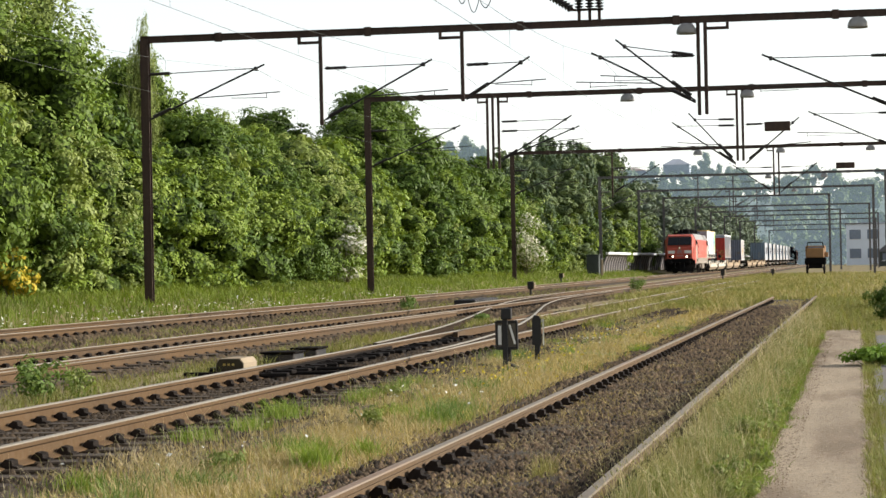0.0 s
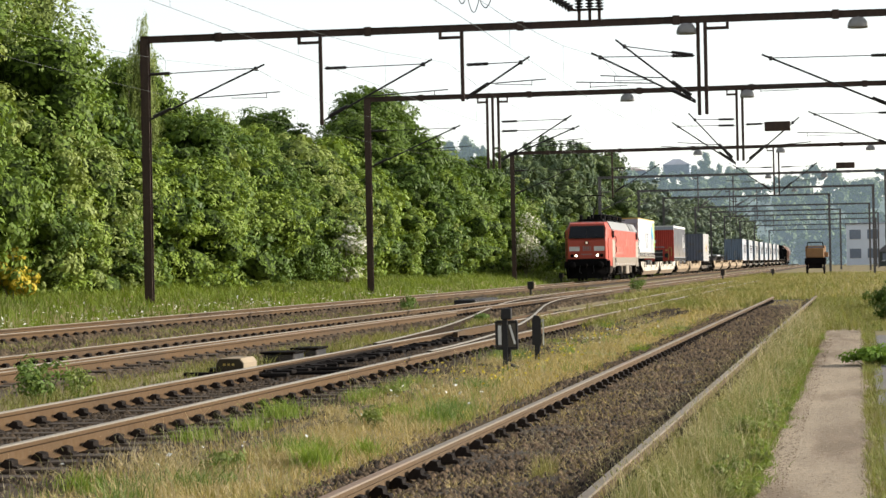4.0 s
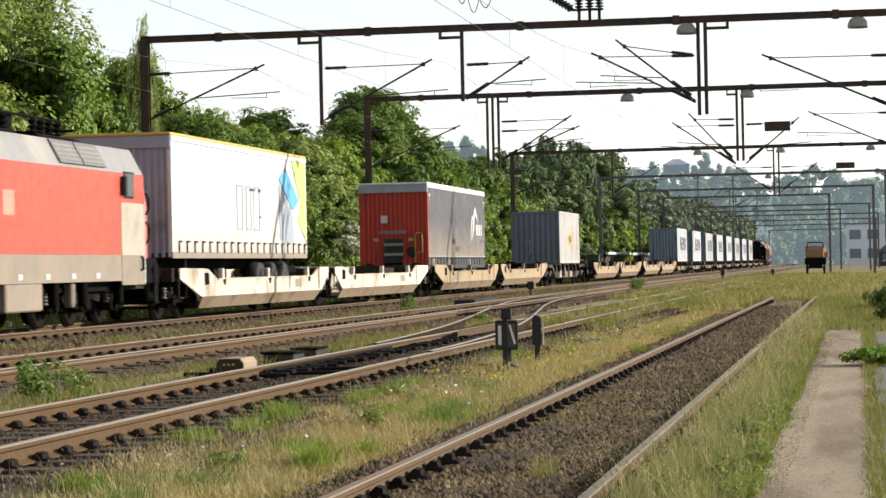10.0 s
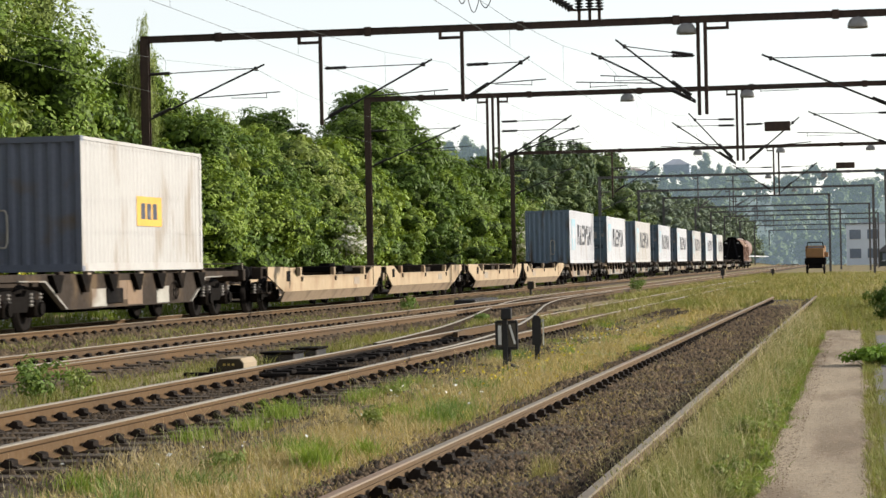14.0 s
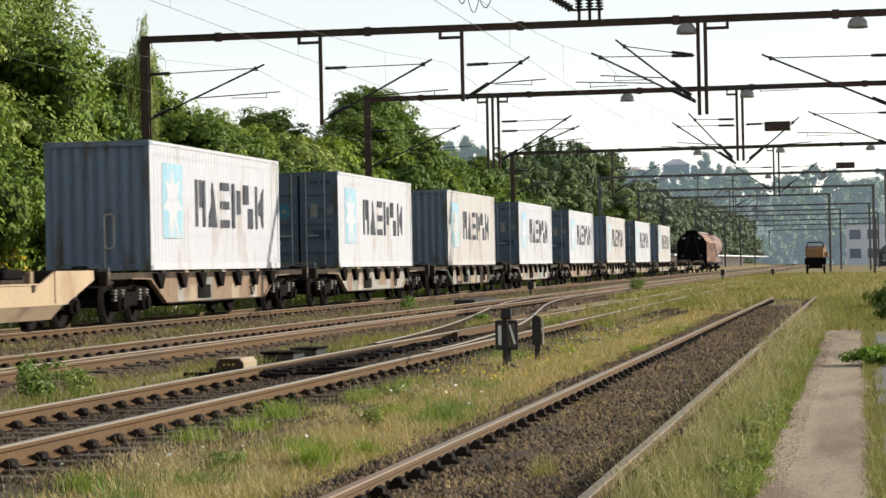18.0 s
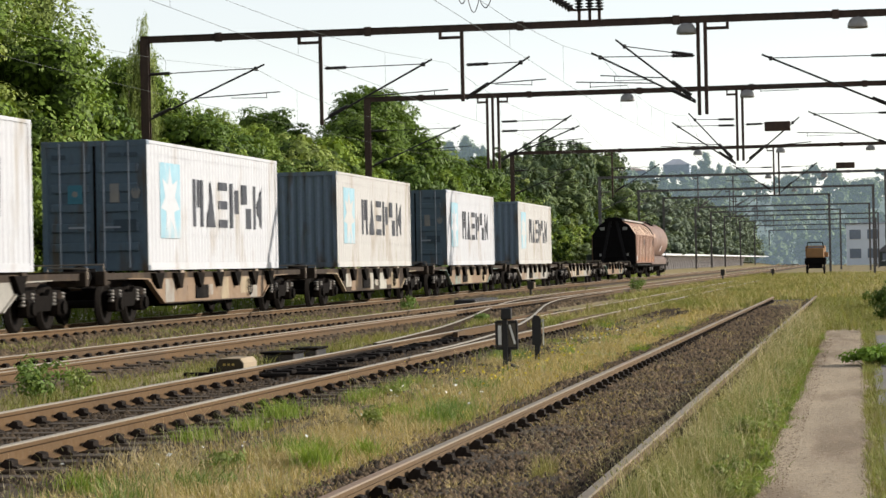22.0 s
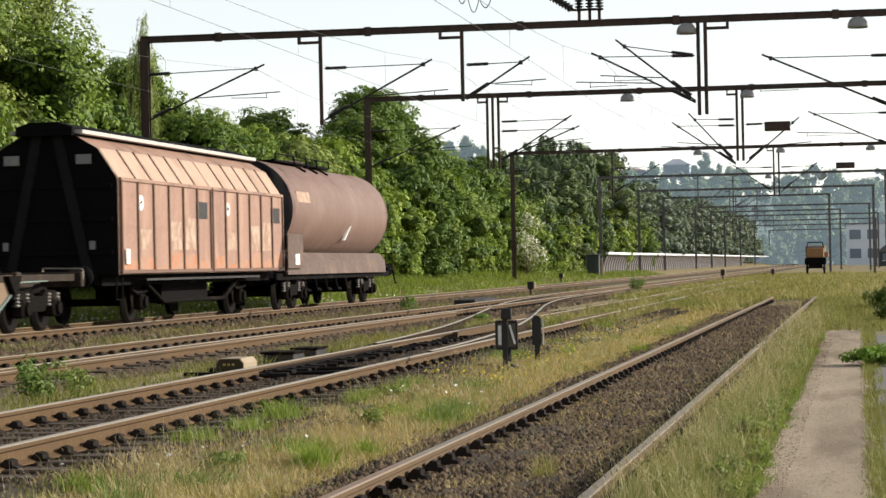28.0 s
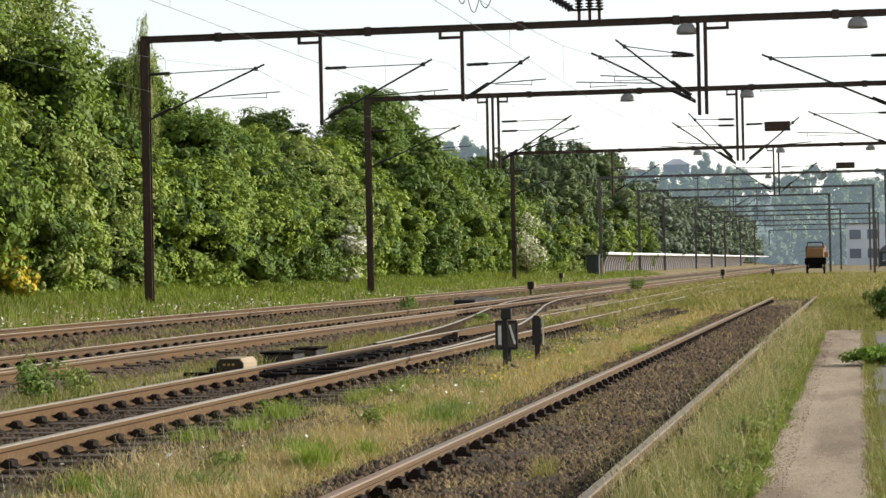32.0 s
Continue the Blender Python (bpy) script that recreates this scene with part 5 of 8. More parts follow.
PALE_SLATE = surf("pale_slate_marking", (0.27, 0.29, 0.34), 0.5, 0, 0.1, 3)
SLATE = surf("slate_curtain_hem", (0.036, 0.037, 0.041), 0.6, 0, 0.15, 3)
TYRE = Mb().turn([(0.28, -0.16), (0.46, -0.19), (0.50, -0.13), (0.50, 0.13), (0.46, 0.19), (0.28, 0.16)], "x", n=24).mesh("tyre", True, RUBBER)
RIM = Mb().turn([(0.06, -0.10), (0.26, -0.05), (0.29, 0.17), (0.26, 0.17), (0.20, 0.06), (0.08, 0.12)], "x", n=20).mesh("rim", True, GALV)


def trailer(y0, length, zb, zt, curtain, front, trim, red=False):
    """A curtain-sided road trailer standing on a pocket wagon."""
    say = "grey curtain-sided trailer with a red bulkhead, on a pocket wagon" if red else "white curtain-sided trailer with yellow roof trim, on a pocket wagon"
    t = place(thing("road_trailer", say, "trailer", "trailers on the train"), y0)
    hw = 1.275
    for x in (-hw, hw - 0.1):
        part("front_post", Mb().box(x, x + 0.1, 0, 0.1, zb, zt - 0.32), TRAILER_RED if red else WHITE, t)
    pts, n = [], 14
    for k in range(n):
        a, wd = -hw + 0.1 + k * (2 * hw - 0.2) / n, (2 * hw - 0.2) / n
        pts += [(a, 0.02), (a + wd * 0.3, 0.02), (a + wd * 0.5, 0.06), (a + wd * 0.8, 0.06)]
    pts.append((hw - 0.1, 0.02))
    bulk = part("bulkhead", Mb().loft([[(x, y, z) for x, y in pts] for z in (zb, zt - 0.32)], caps=False, closed=False), front, t, "ribbed front bulkhead")
    part("top_panel", Mb().cbox(-hw, hw, -0.03, 0.12, zt - 0.32, zt - 0.03, 0.02), TRAILER_GREY, t)
    part("roof", Mb().cbox(-hw - 0.01, hw + 0.01, -0.04, length + 0.02, zt - 0.03, zt + 0.05, 0.02), trim, t, "pale roof sheet with trim edge")
    part("roof_rail", Mb().box(hw - 0.05, hw + 0.018, 0.0, length, zt - 0.14, zt - 0.03).box(-hw - 0.018, -hw + 0.05, 0.0, length, zt - 0.14, zt - 0.03), WHITE, t)
    for s in (-1, 1):                                        # softly waving curtain
        rows = []
        ny, nz = 40, 6
        rng = random.Random(11 + red)
        for i in range(nz):
            z = zb + 0.12 + (zt - 0.14 - zb - 0.12) * i / (nz - 1)
            rows.append([(s * (hw - 0.012 + 0.012 * math.sin(k * 1.9 + i * 0.4) * (1 - i / nz)), 0.05 + (length - 0.1) * k / (ny - 1), z) for k in range(ny)])
        part("curtain", Mb().loft(rows, caps=False, closed=False), curtain, t, "curtain side with strap buckles", True)
    part("rear_frame", Mb().box(-hw, hw, length - 0.08, length, zb, zt - 0.04), WHITE if not red else GREY, t)
    part("floor", Mb().box(-hw + 0.03, hw - 0.03, 0.05, length - 0.05, zb - 0.02, zb + 0.10), DARK_FRAME, t)
    part("side_rail", Mb().box(hw - 0.03, hw + 0.004, 0.0, length, zb - 0.03, zb + 0.12).box(-hw - 0.004, -hw + 0.03, 0.0, length, zb - 0.03, zb + 0.12), BEIGE if not red else DARK_FRAME, t)
    for s in (-1, 1):
        for k in range(20):
            y = 0.5 + k * (length - 0.9) / 19
            part("strap_buckle", Mb().box(s * (hw + 0.002), s * (hw + 0.028), y, y + 0.035, zb + 0.10, zb + 0.36).box(s * (hw + 0.002), s * (hw + 0.045), y + 0.01, y + 0.20, zb + 0.34, zb + 0.38), RUBBER if not red else DARK_FRAME, t)
    part("chassis", Mb().box(-0.5, -0.4, 0.6, length - 0.2, zb - 0.30, zb - 0.02).box(0.4, 0.5, 0.6, length - 0.2, zb - 0.30, zb - 0.02), BLACK, t)
    for k in range(3):
        ya = length * 0.62 + k * 1.31
        for s in (-1, 1):
            w = new("wheel", TYRE)
            w.parent, w.matrix_basis = t, pose(s * 1.05, ya, zb - 0.62 if not red else zb - 0.45, 0, 0, 180 if s < 0 else 0)
            r = new("rim", RIM)
            r.parent = w
    part("landing_leg", Mb().box(0.7, 0.82, 2.6, 2.75, zb - 0.7, zb).box(-0.82, -0.7, 2.6, 2.75, zb - 0.7, zb), GALV, t)
    if red:
        b = part("service_panel", Mb().cbox(-0.35, 0.32, -0.06, 0.03, zb + 0.03, zb + 1.1, 0.02), GALV, t, "metal service panel with hoses")
        for k in range(3):
            part("panel_shelf", Mb().box(-0.36, 0.34, -0.12, -0.05, zb + 0.12 + k * 0.36, zb + 0.22 + k * 0.36), GREY if k else BLACK, b)
        m = Mb()
        for k in range(9):
            m.box(-0.55 + k * 0.115, -0.47 + k * 0.115, -0.01, 0.02, zb + 1.28, zb + 1.40)
        part("lettering_bars", m, GREY, t)
        part("notice", Mb().box(-0.48, -0.24, -0.012, 0.02, zb + 1.68, zb + 1.96), WHITE, t)
        for x in (-0.68, 0.62):
            part("reflector", Mb().box(x - 0.09, x + 0.09, -0.012, 0.02, zb + 1.02, zb + 1.12), YELLOW, t)
        part("ladder_loop", Mb().tube([(0.80, -0.02, zb + 0.05), (0.80, -0.05, zb + 1.2), (0.86, -0.05, zb + 1.3), (1.02, -0.05, zb + 1.3), (1.06, -0.05, zb + 1.2), (1.06, -0.05, zb + 0.6), (0.80, -0.05, zb + 0.58)], 0.022), YELLOW, t)
        part("hose_coil", Mb().turn([(0.16, -0.05), (0.20, -0.02), (0.20, 0.02), (0.0, 0.02)], "y", (0.66, 0, zb + 0.62), 16), RUBBER, t)
        for s in (-1, 1):
            part("valance", Mb().box(min(s * (hw + 0.001), s * (hw + 0.010)), max(s * (hw + 0.001), s * (hw + 0.010)), 0.05, length - 0.05, zb + 0.0, zb + 0.42), SLATE, t, "slate grey curtain hem")
            part("hem_line", Mb().box(min(s * (hw + 0.001), s * (hw + 0.014)), max(s * (hw + 0.001), s * (hw + 0.014)), 0.05, length - 0.05, zb + 0.42, zb + 0.452), PALE_SLATE, t, "pale hem line")
            for y in (0.9, 4.3, 9.2):
                part("tag", Mb().box(min(s * (hw + 0.01), s * (hw + 0.02)), max(s * (hw + 0.01), s * (hw + 0.02)), y, y + 0.32, zb + 0.06, zb + 0.36), CREAM, t, "pale yellow tag")
        # mountain-shaped emblem near the rear, and bars for its name
        x0, x1 = hw + 0.001, hw + 0.006
        em = part("emblem", Mb().prism([(length - 2.92, zb + 2.16), (length - 2.61, zb + 2.47), (length - 1.77, zb + 1.84), (length - 2.33, zb + 2.07), (length - 2.56, zb + 2.20), (length - 2.76, zb + 1.99), (length - 2.94, zb + 1.52), (length - 3.09, zb + 1.60), (length - 3.03, zb + 1.91)], "x", x0, x1), WHITE, t, "white mountain-like emblem")
        part("emblem_stroke", Mb().prism([(length - 3.30, zb + 2.12), (length - 3.12, zb + 1.98), (length - 3.36, zb + 1.85), (length - 3.50, zb + 1.60), (length - 3.61, zb + 1.34), (length - 3.92, zb + 0.93), (length - 3.76, zb + 1.39), (length - 3.55, zb + 1.84)], "x", x0, x1), WHITE, em)
        part("emblem_stroke", Mb().prism([(length - 3.12, zb + 1.91), (length - 2.98, zb + 1.56), (length - 3.24, zb + 1.26), (length - 3.64, zb + 1.07), (length - 3.36, zb + 1.30), (length - 3.20, zb + 1.52)], "x", x0, x1), WHITE, em)
        m = Mb()
        for k in range(4):
            m.box(x0, x1, length - 2.40 + k * 0.43, length - 2.20 + k * 0.43, zb + 1.30, zb + 1.74)
        part("name_bars", m, WHITE, t)
        m = Mb()
        for k in range(9):
            m.box(x0, x1, length - 2.33 + k * 0.24, length - 2.25 + k * 0.24, zb + 0.93, zb + 1.21)
        part("small_name_bars", m, PALE_SLATE, t)
        for ya in (0.35, length - 0.40):
            e = ya if ya < 1 else ya + 0.20
            part("corner_mark", Mb().box(x0, x1, ya, ya + 0.26, zt - 0.42, zt - 0.37).box(x0, x1, e, e + 0.06, zt - 0.62, zt - 0.42), WHITE, t, "white corner mark")
        part("scuff_mark", Mb().box(x0, x1, length - 8.1, length - 7.6, zb + 0.92, zb + 1.12).prism([(length - 7.55, zb + 0.84), (length - 7.48, zb + 0.86), (length - 7.22, zb + 0.64), (length - 7.30, zb + 0.63)], "x", x0, x1).prism([(length - 7.0, zb + 0.82), (length - 6.92, zb + 0.84), (length - 6.66, zb + 0.64), (length - 6.74, zb + 0.63)], "x", x0, x1), SLATE, t, "dark scuffs on the curtain")
    else:
        x0, x1 = hw + 0.001, hw + 0.006
        y = length - 3.3
        part("green_panel", Mb().prism([(y + 1.6, zt - 0.16), (length - 0.1, zt - 0.16), (length - 0.1, zb + 0.5), (y + 2.2, zb + 1.0), (y + 2.6, zt - 1.4)], "x", x0, x1), LIME, t, "lime green panel at the rear")
        part("blue_panel", Mb().prism([(y + 0.0, zt - 0.69), (y + 0.87, zt - 0.40), (y + 2.34, zt - 1.25), (y + 1.6, zt - 1.53)], "x", x0 + 0.004, x1 + 0.004), BLUE, t, "blue slanted panel")
        part("grey_panel", Mb().prism([(y + 0.02, zt - 0.82), (y + 1.62, zt - 1.66), (y + 1.7, zt - 2.45), (y + 0.1, zt - 2.35)], "x", x0, x1 + 0.001), PALE_SLATE, t, "pale grey-blue panel")
        m = Mb().box(x0, x1, y - 3.2, y - 2.6, zt - 1.1, zt - 1.05).box(x0, x1, y - 2.3, y - 2.0, zt - 1.12, zt - 1.05).box(x0, x1, y - 2.2, y - 2.0, zt - 1.8, zt - 1.74)
        part("scuff_mark", m, GALV, t)
        for a, b in ((5.90, 6.50), (6.84, 7.36), (7.62, 8.26)):        # the haulier's name, as tall outlined boxes
            o = Mb().box(x0, x1, a, a + 0.05, 2.15, 3.30).box(x0, x1, b - 0.05, b, 2.15, 3.30).box(x0, x1, a + 0.05, b - 0.05, 3.26, 3.30).box(x0, x1, a + 0.05, b - 0.05, 2.15, 2.19)
            part("outlined_box", o, PALE_SLATE, t, "thin grey outlined box")
    return t


def hopper_wagon(y0):
    w = place(thing("sliding_wall_wagon", "faded red-brown sliding-wall wagon with ribs and black end", "wagon"), y0)
    L, hw = 14.7, 1.49
    prof = [(-hw, 1.08), (-hw, 3.10), (-hw + 0.42, 3.74), (-0.5, 4.08), (0.5, 4.08), (hw - 0.42, 3.74), (hw, 3.10), (hw, 1.08)]
    part("body", Mb().prism(prof, "y", 0.06, L - 0.06), HOPPER, w, "faded red-brown body")
    end = part("end_wall", Mb().prism([(x * 1.003, z) for x, z in prof], "y", 0.0, 0.055), HOPPER_END, w, "black ribbed end wall")
    for z in (1.5, 2.2, 2.9):
        part("end_rib", Mb().cbox(-hw + 0.1, hw - 0.1, -0.045, 0.01, z, z + 0.10, 0.012), HOPPER_END, end)
    for s in (-1, 1):
        part("end_brace", Mb().loft([[(s * 0.75, -0.07, 1.1), (s * 0.95, -0.07, 1.1), (s * 0.95, 0.0, 1.1), (s * 0.75, 0.0, 1.1)], [(s * 0.10, -0.07, 4.05), (s * 0.32, -0.07, 4.05), (s * 0.32, 0.0, 4.05), (s * 0.10, 0.0, 4.05)]]), HOPPER_BRACE, end, "slanting end brace")
        part("end_notice", Mb().box(s * 0.79 - 0.16, s * 0.79 + 0.16, -0.06, 0.0, 3.42, 3.62), GREY, end)
        part("small_notice", Mb().box(s * 0.95 - 0.06, s * 0.95 + 0.06, -0.06, 0.0, 1.62, 1.80), GREY, end)
    part("roof_hood", Mb().prism([(-0.62, 4.02), (-0.62, 4.20), (-0.3, 4.30), (0.3, 4.30), (0.62, 4.20), (0.62, 4.02)], "y", -0.25, L + 0.1), HOPPER_END, w, "dark roof hood")
    part("roof_edge", Mb().box(0.62, 0.80, -0.1, L, 4.06, 4.14).box(-0.80, -0.62, -0.1, L, 4.06, 4.14), ROOF_PALE, w, "pale roof edge rail")
    for s in (-1, 1):
        for n in (0, 1):
            a, b = (0.12, L / 2 - 0.06) if n == 0 else (L / 2 + 0.06, L - 0.12)
            d = part("sliding_wall", Mb().box(s * hw, s * (hw + 0.03), a, b, 1.16, 3.08), HOPPER_SIDE, w, "ribbed sliding wall panel with rust streaks")
            part("roof_slope", Mb().loft([[(s * (hw + 0.008), y, 3.11), (s * (hw - 0.412), y, 3.75), (s * (hw - 0.43), y, 3.73), (s * (hw - 0.02), y, 3.10)] for y in (a, b)]), HOPPER_TOP, d, "paler brown upper panel")
            for k in range(7):
                y = a + k * (b - a - 0.07) / 6
                part("rib", Mb().cbox(s * (hw + 0.05) - 0.025, s * (hw + 0.05) + 0.025, y, y + 0.07, 1.16, 3.08, 0.008), HOPPER_RIB, d)
                if 0 < k < 6:
                    part("roof_rib", Mb().loft([[(s * (hw + 0.03), y, 3.12), (s * (hw + 0.03), y + 0.06, 3.12), (s * hw, y + 0.06, 3.10), (s * hw, y, 3.10)], [(s * (hw - 0.40), y, 3.78), (s * (hw - 0.40), y + 0.06, 3.78), (s * (hw - 0.43), y + 0.06, 3.75), (s * (hw - 0.43), y, 3.75)]]), HOPPER_RIB, d)
            part("wall_top_rail", Mb().cbox(s * (hw + 0.04) - 0.03, s * (hw + 0.04) + 0.03, a, b, 3.05, 3.13, 0.01), HOPPER, d)
            part("wall_bottom_rail", Mb().cbox(s * (hw + 0.04) - 0.03, s * (hw + 0.04) + 0.03, a, b, 1.10, 1.18, 0.01), HOPPER_RIB, d)
            yy = a + 1.5
            part("emblem", Mb().cyl((s * (hw + 0.028), yy, 2.62), (s * (hw + 0.036), yy, 2.62), 0.17, n=16), WHITE, d, "white round emblem")
            part("emblem_dot", Mb().cyl((s * (hw + 0.036), yy, 2.64), (s * (hw + 0.040), yy, 2.64), 0.055, n=12), BLACK, w)
            part("data_panel", Mb().box(s * (hw + 0.031), s * (hw + 0.036), b - 1.3, b - 0.3, 2.35, 2.75), GALV, d)
            for k in range(6):                            # rust creeping up from the bottom rail, bay by bay
                y = a + 0.08 + k * (b - a - 0.07) / 6
                y1 = y + (b - a - 0.07) / 6 - 0.09
                top = 1.28 + 0.22 * (0.5 + 0.5 * math.sin(k * 2.3 + n * 1.7)) + (0.12 if k > 2 else 0.0)
                part("rust_band", Mb().prism([(y, 1.19), (y1, 1.19), (y1, top - 0.05), (y + (y1 - y) * 0.7, top), (y + (y1 - y) * 0.3, top - 0.08), (y, top + 0.03)], "x", s * (hw + 0.031), s * (hw + 0.035)), RUST_BAND, d)
                if k in (1, 3, 4):
                    part("scrubbed_patch", Mb().box(s * (hw + 0.031), s * (hw + 0.036), y + 0.15, y1 - 0.12, 1.62, 1.95 + 0.1 * k), surf_patch, d)
        part("lamp_notice", Mb().cbox(s * (hw + 0.07) - 0.01, s * (hw + 0.07) + 0.01, 0.35, 0.62, 1.3, 1.62, 0.005), WHITE, w)
        part("foot_board", Mb().box(s * 1.15, s * 1.45, 2.2, L - 2.4, 0.94, 0.99), GALV, w)
        part("truss_rod", Mb().tube([(s * 1.1, 3.2, 0.9), (s * 1.1, 4.6, 0.45), (s * 1.1, L - 4.8, 0.45), (s * 1.1, L - 3.4, 0.9)], 0.05, 8), BOGIE, w)
        part("step", Mb().tube([(s * 1.35, 0.3, 1.05), (s * 1.35, 0.3, 0.55), (s * 1.35, 0.7, 0.55), (s * 1.35, 0.7, 1.05)], 0.02), BLACK, w)
    part("underframe", Mb().box(-1.1, 1.1, 0.1, L - 0.1, 0.85, 1.08).box(-0.8, 0.8, 5.5, 9.5, 0.4, 0.85), BLACK, w)
    single_axle(w, 3.0)
    single_axle(w, L - 3.0)
    buffers(w, -0.42, True)
    buffers(w, L + 0.42, False)
    return w


HOPPER_SIDE = surf("streaked_red_brown_paint", (0.235, 0.140, 0.104), 0.65, 0, 0.28, 1.4, dirt=(0.33, 0.215, 0.15), amount=0.3, dirt_scale=1.8, stretch=(1, 1, 0.22))
HOPPER_TOP = surf("sun_bleached_brown_paint", (0.335, 0.232, 0.168), 0.65, 0, 0.12, 1.4, dirt=(0.24, 0.15, 0.105), amount=0.25, stretch=(1, 1, 0.4))
TANK_SKIRT = surf("grimy_tank_skirt", (0.082, 0.052, 0.040), 0.6, 0, 0.2, 2, dirt=(0.13, 0.085, 0.06), amount=0.3)
surf_patch = surf("pale_scrubbed_patch", (0.36, 0.27, 0.20), 0.7, 0, 0.2, 4, dirt=(0.25, 0.155, 0.11), amount=0.6, dirt_scale=3)
RUST_BAND = surf("bright_rust_band", (0.34, 0.145, 0.075), 0.75, 0, 0.25, 3, dirt=(0.29, 0.175, 0.12), amount=0.75, dirt_scale=3)


def tank_wagon(y0):
    w = place(thing("tank_wagon", "dusty brown cylindrical tank wagon at the end of the train", "wagon"), y0)
    L, r, zc = 16.4, 1.40, 2.80
    a, b = 0.30, 15.5
    m = Mb().turn([(0.02, a), (0.6, a + 0.06), (1.05, a + 0.24), (1.30, a + 0.42), (r, a + 0.75), (r, b - 0.9), (1.30, b - 0.5), (1.05, b - 0.24), (0.6, b - 0.06), (0.02, b)], "y", (0, 0, zc), 40)
    t = part("tank", m, TANK, w, "dusty brown tank barrel", True)
    # Near-black cap over the front dome paints the shade behind the hopper wagon.
    part("tank_end", Mb().turn([(0.02, a - 0.006), (0.604, a + 0.054), (1.056, a + 0.234), (1.308, a + 0.415), (r + 0.005, a + 0.70)], "y", (0, 0, zc), 40, False), HOPPER_END, t, "black tank end with its shade painted in", True)
    for y in (a + 1.0, (a + b) / 2, b - 1.0):
        part("weld_band", Mb().turn([(r + 0.004, y - 0.03), (r + 0.012, y), (r + 0.004, y + 0.03)], "y", (0, 0, zc), 40, False), TANK, t)
    for s in (-1, 1):
        part("saddle_skirt", Mb().loft([[(s * 1.02, a + 0.7, 1.60), (s * 1.20, a + 0.7, 1.38), (s * 1.24, a + 0.7, 0.98), (s * 1.16, a + 0.7, 0.98), (s * 0.95, a + 0.7, 1.60)], [(s * 1.02, b - 0.5, 1.60), (s * 1.20, b - 0.5, 1.38), (s * 1.24, b - 0.5, 0.98), (s * 1.16, b - 0.5, 0.98), (s * 0.95, b - 0.5, 1.60)]]), TANK_SKIRT, w, "brown saddle skirt")
        part("data_board", Mb().box(s * 1.28, s * 1.31, 0.72, 2.55, 1.15, 2.10), TANK_SKIRT, w, "faded data board")
        part("data_label", Mb().box(s * 1.312, s * 1.318, 1.6, 2.1, 1.25, 1.55), WHITE, w)
        part("tank_label", Mb().loft([[(s * 1.385, 1.7, 3.02), (s * 1.385, 3.3, 3.02), (s * 1.385, 3.3, 3.0), (s * 1.385, 1.7, 3.0)], [(s * 1.33, 1.7, 3.30), (s * 1.33, 3.3, 3.30), (s * 1.30, 3.3, 3.30), (s * 1.30, 1.7, 3.30)]]), surf_patch, w)
        part("chalk_stroke", Mb().loft([[(s * 1.28, 8.2, 1.98), (s * 1.28, 8.4, 1.98), (s * 1.20, 8.4, 1.98), (s * 1.20, 8.2, 1.98)], [(s * 1.375, 8.8, 2.42), (s * 1.375, 8.9, 2.42), (s * 1.3, 8.9, 2.42), (s * 1.3, 8.8, 2.42)]]), WHITE, w)
    part("underframe", Mb().box(-1.1, 1.1, 0.1, L - 0.1, 0.84, 1.02).box(-0.3, 0.3, 0.3, L - 0.3, 0.7, 1.3), BLACK, w)
    part("walkway", Mb().box(-0.45, 0.45, 3.0, 10.0, 4.22, 4.27).tube([(0.45, 3.0, 4.25), (0.45, 3.0, 4.44), (0.45, 10.0, 4.44), (0.45, 10.0, 4.25)], 0.022), BLACK, w)
    for y in (5.2, 6.8, 8.2):
        part("walkway_strut", Mb().tube([(0.45, y, 4.46), (0.50, y, 4.16), (0.82, y, 3.98)], 0.032), BLACK, w)
    part("dome", Mb().turn([(0.35, 4.15), (0.35, 4.32), (0.2, 4.38), (0.02, 4.38)], "z", (0, 6.9, 0), 16), TANK, w)
    part("end_platform", Mb().box(-1.25, 1.25, b - 0.1, L - 0.05, 1.06, 1.10).tube([(1.2, L - 0.1, 1.1), (1.2, L - 0.1, 2.15), (-1.2, L - 0.1, 2.15), (-1.2, L - 0.1, 1.1)], 0.022).tube([(1.2, L - 0.1, 1.6), (-1.2, L - 0.1, 1.6)], 0.018).tube([(1.2, L - 0.1, 1.1), (1.25, L + 0.1, 0.6), (1.25, L + 0.4, 0.6)], 0.03), BLACK, w, "end platform with rails")
    for k in range(5):
        part("discharge_pipe", Mb().tube([(1.05, 3.6 + k * 1.4, 0.9), (1.1, 3.7 + k * 1.4, 0.55), (1.1, 4.2 + k * 1.4, 0.5)], 0.05, 8), BOGIE, w)
    bogie(w, 2.4)
    bogie(w, L - 3.9)
    buffers(w, -0.42, True)
    buffers(w, L + 0.42, False)
    return w


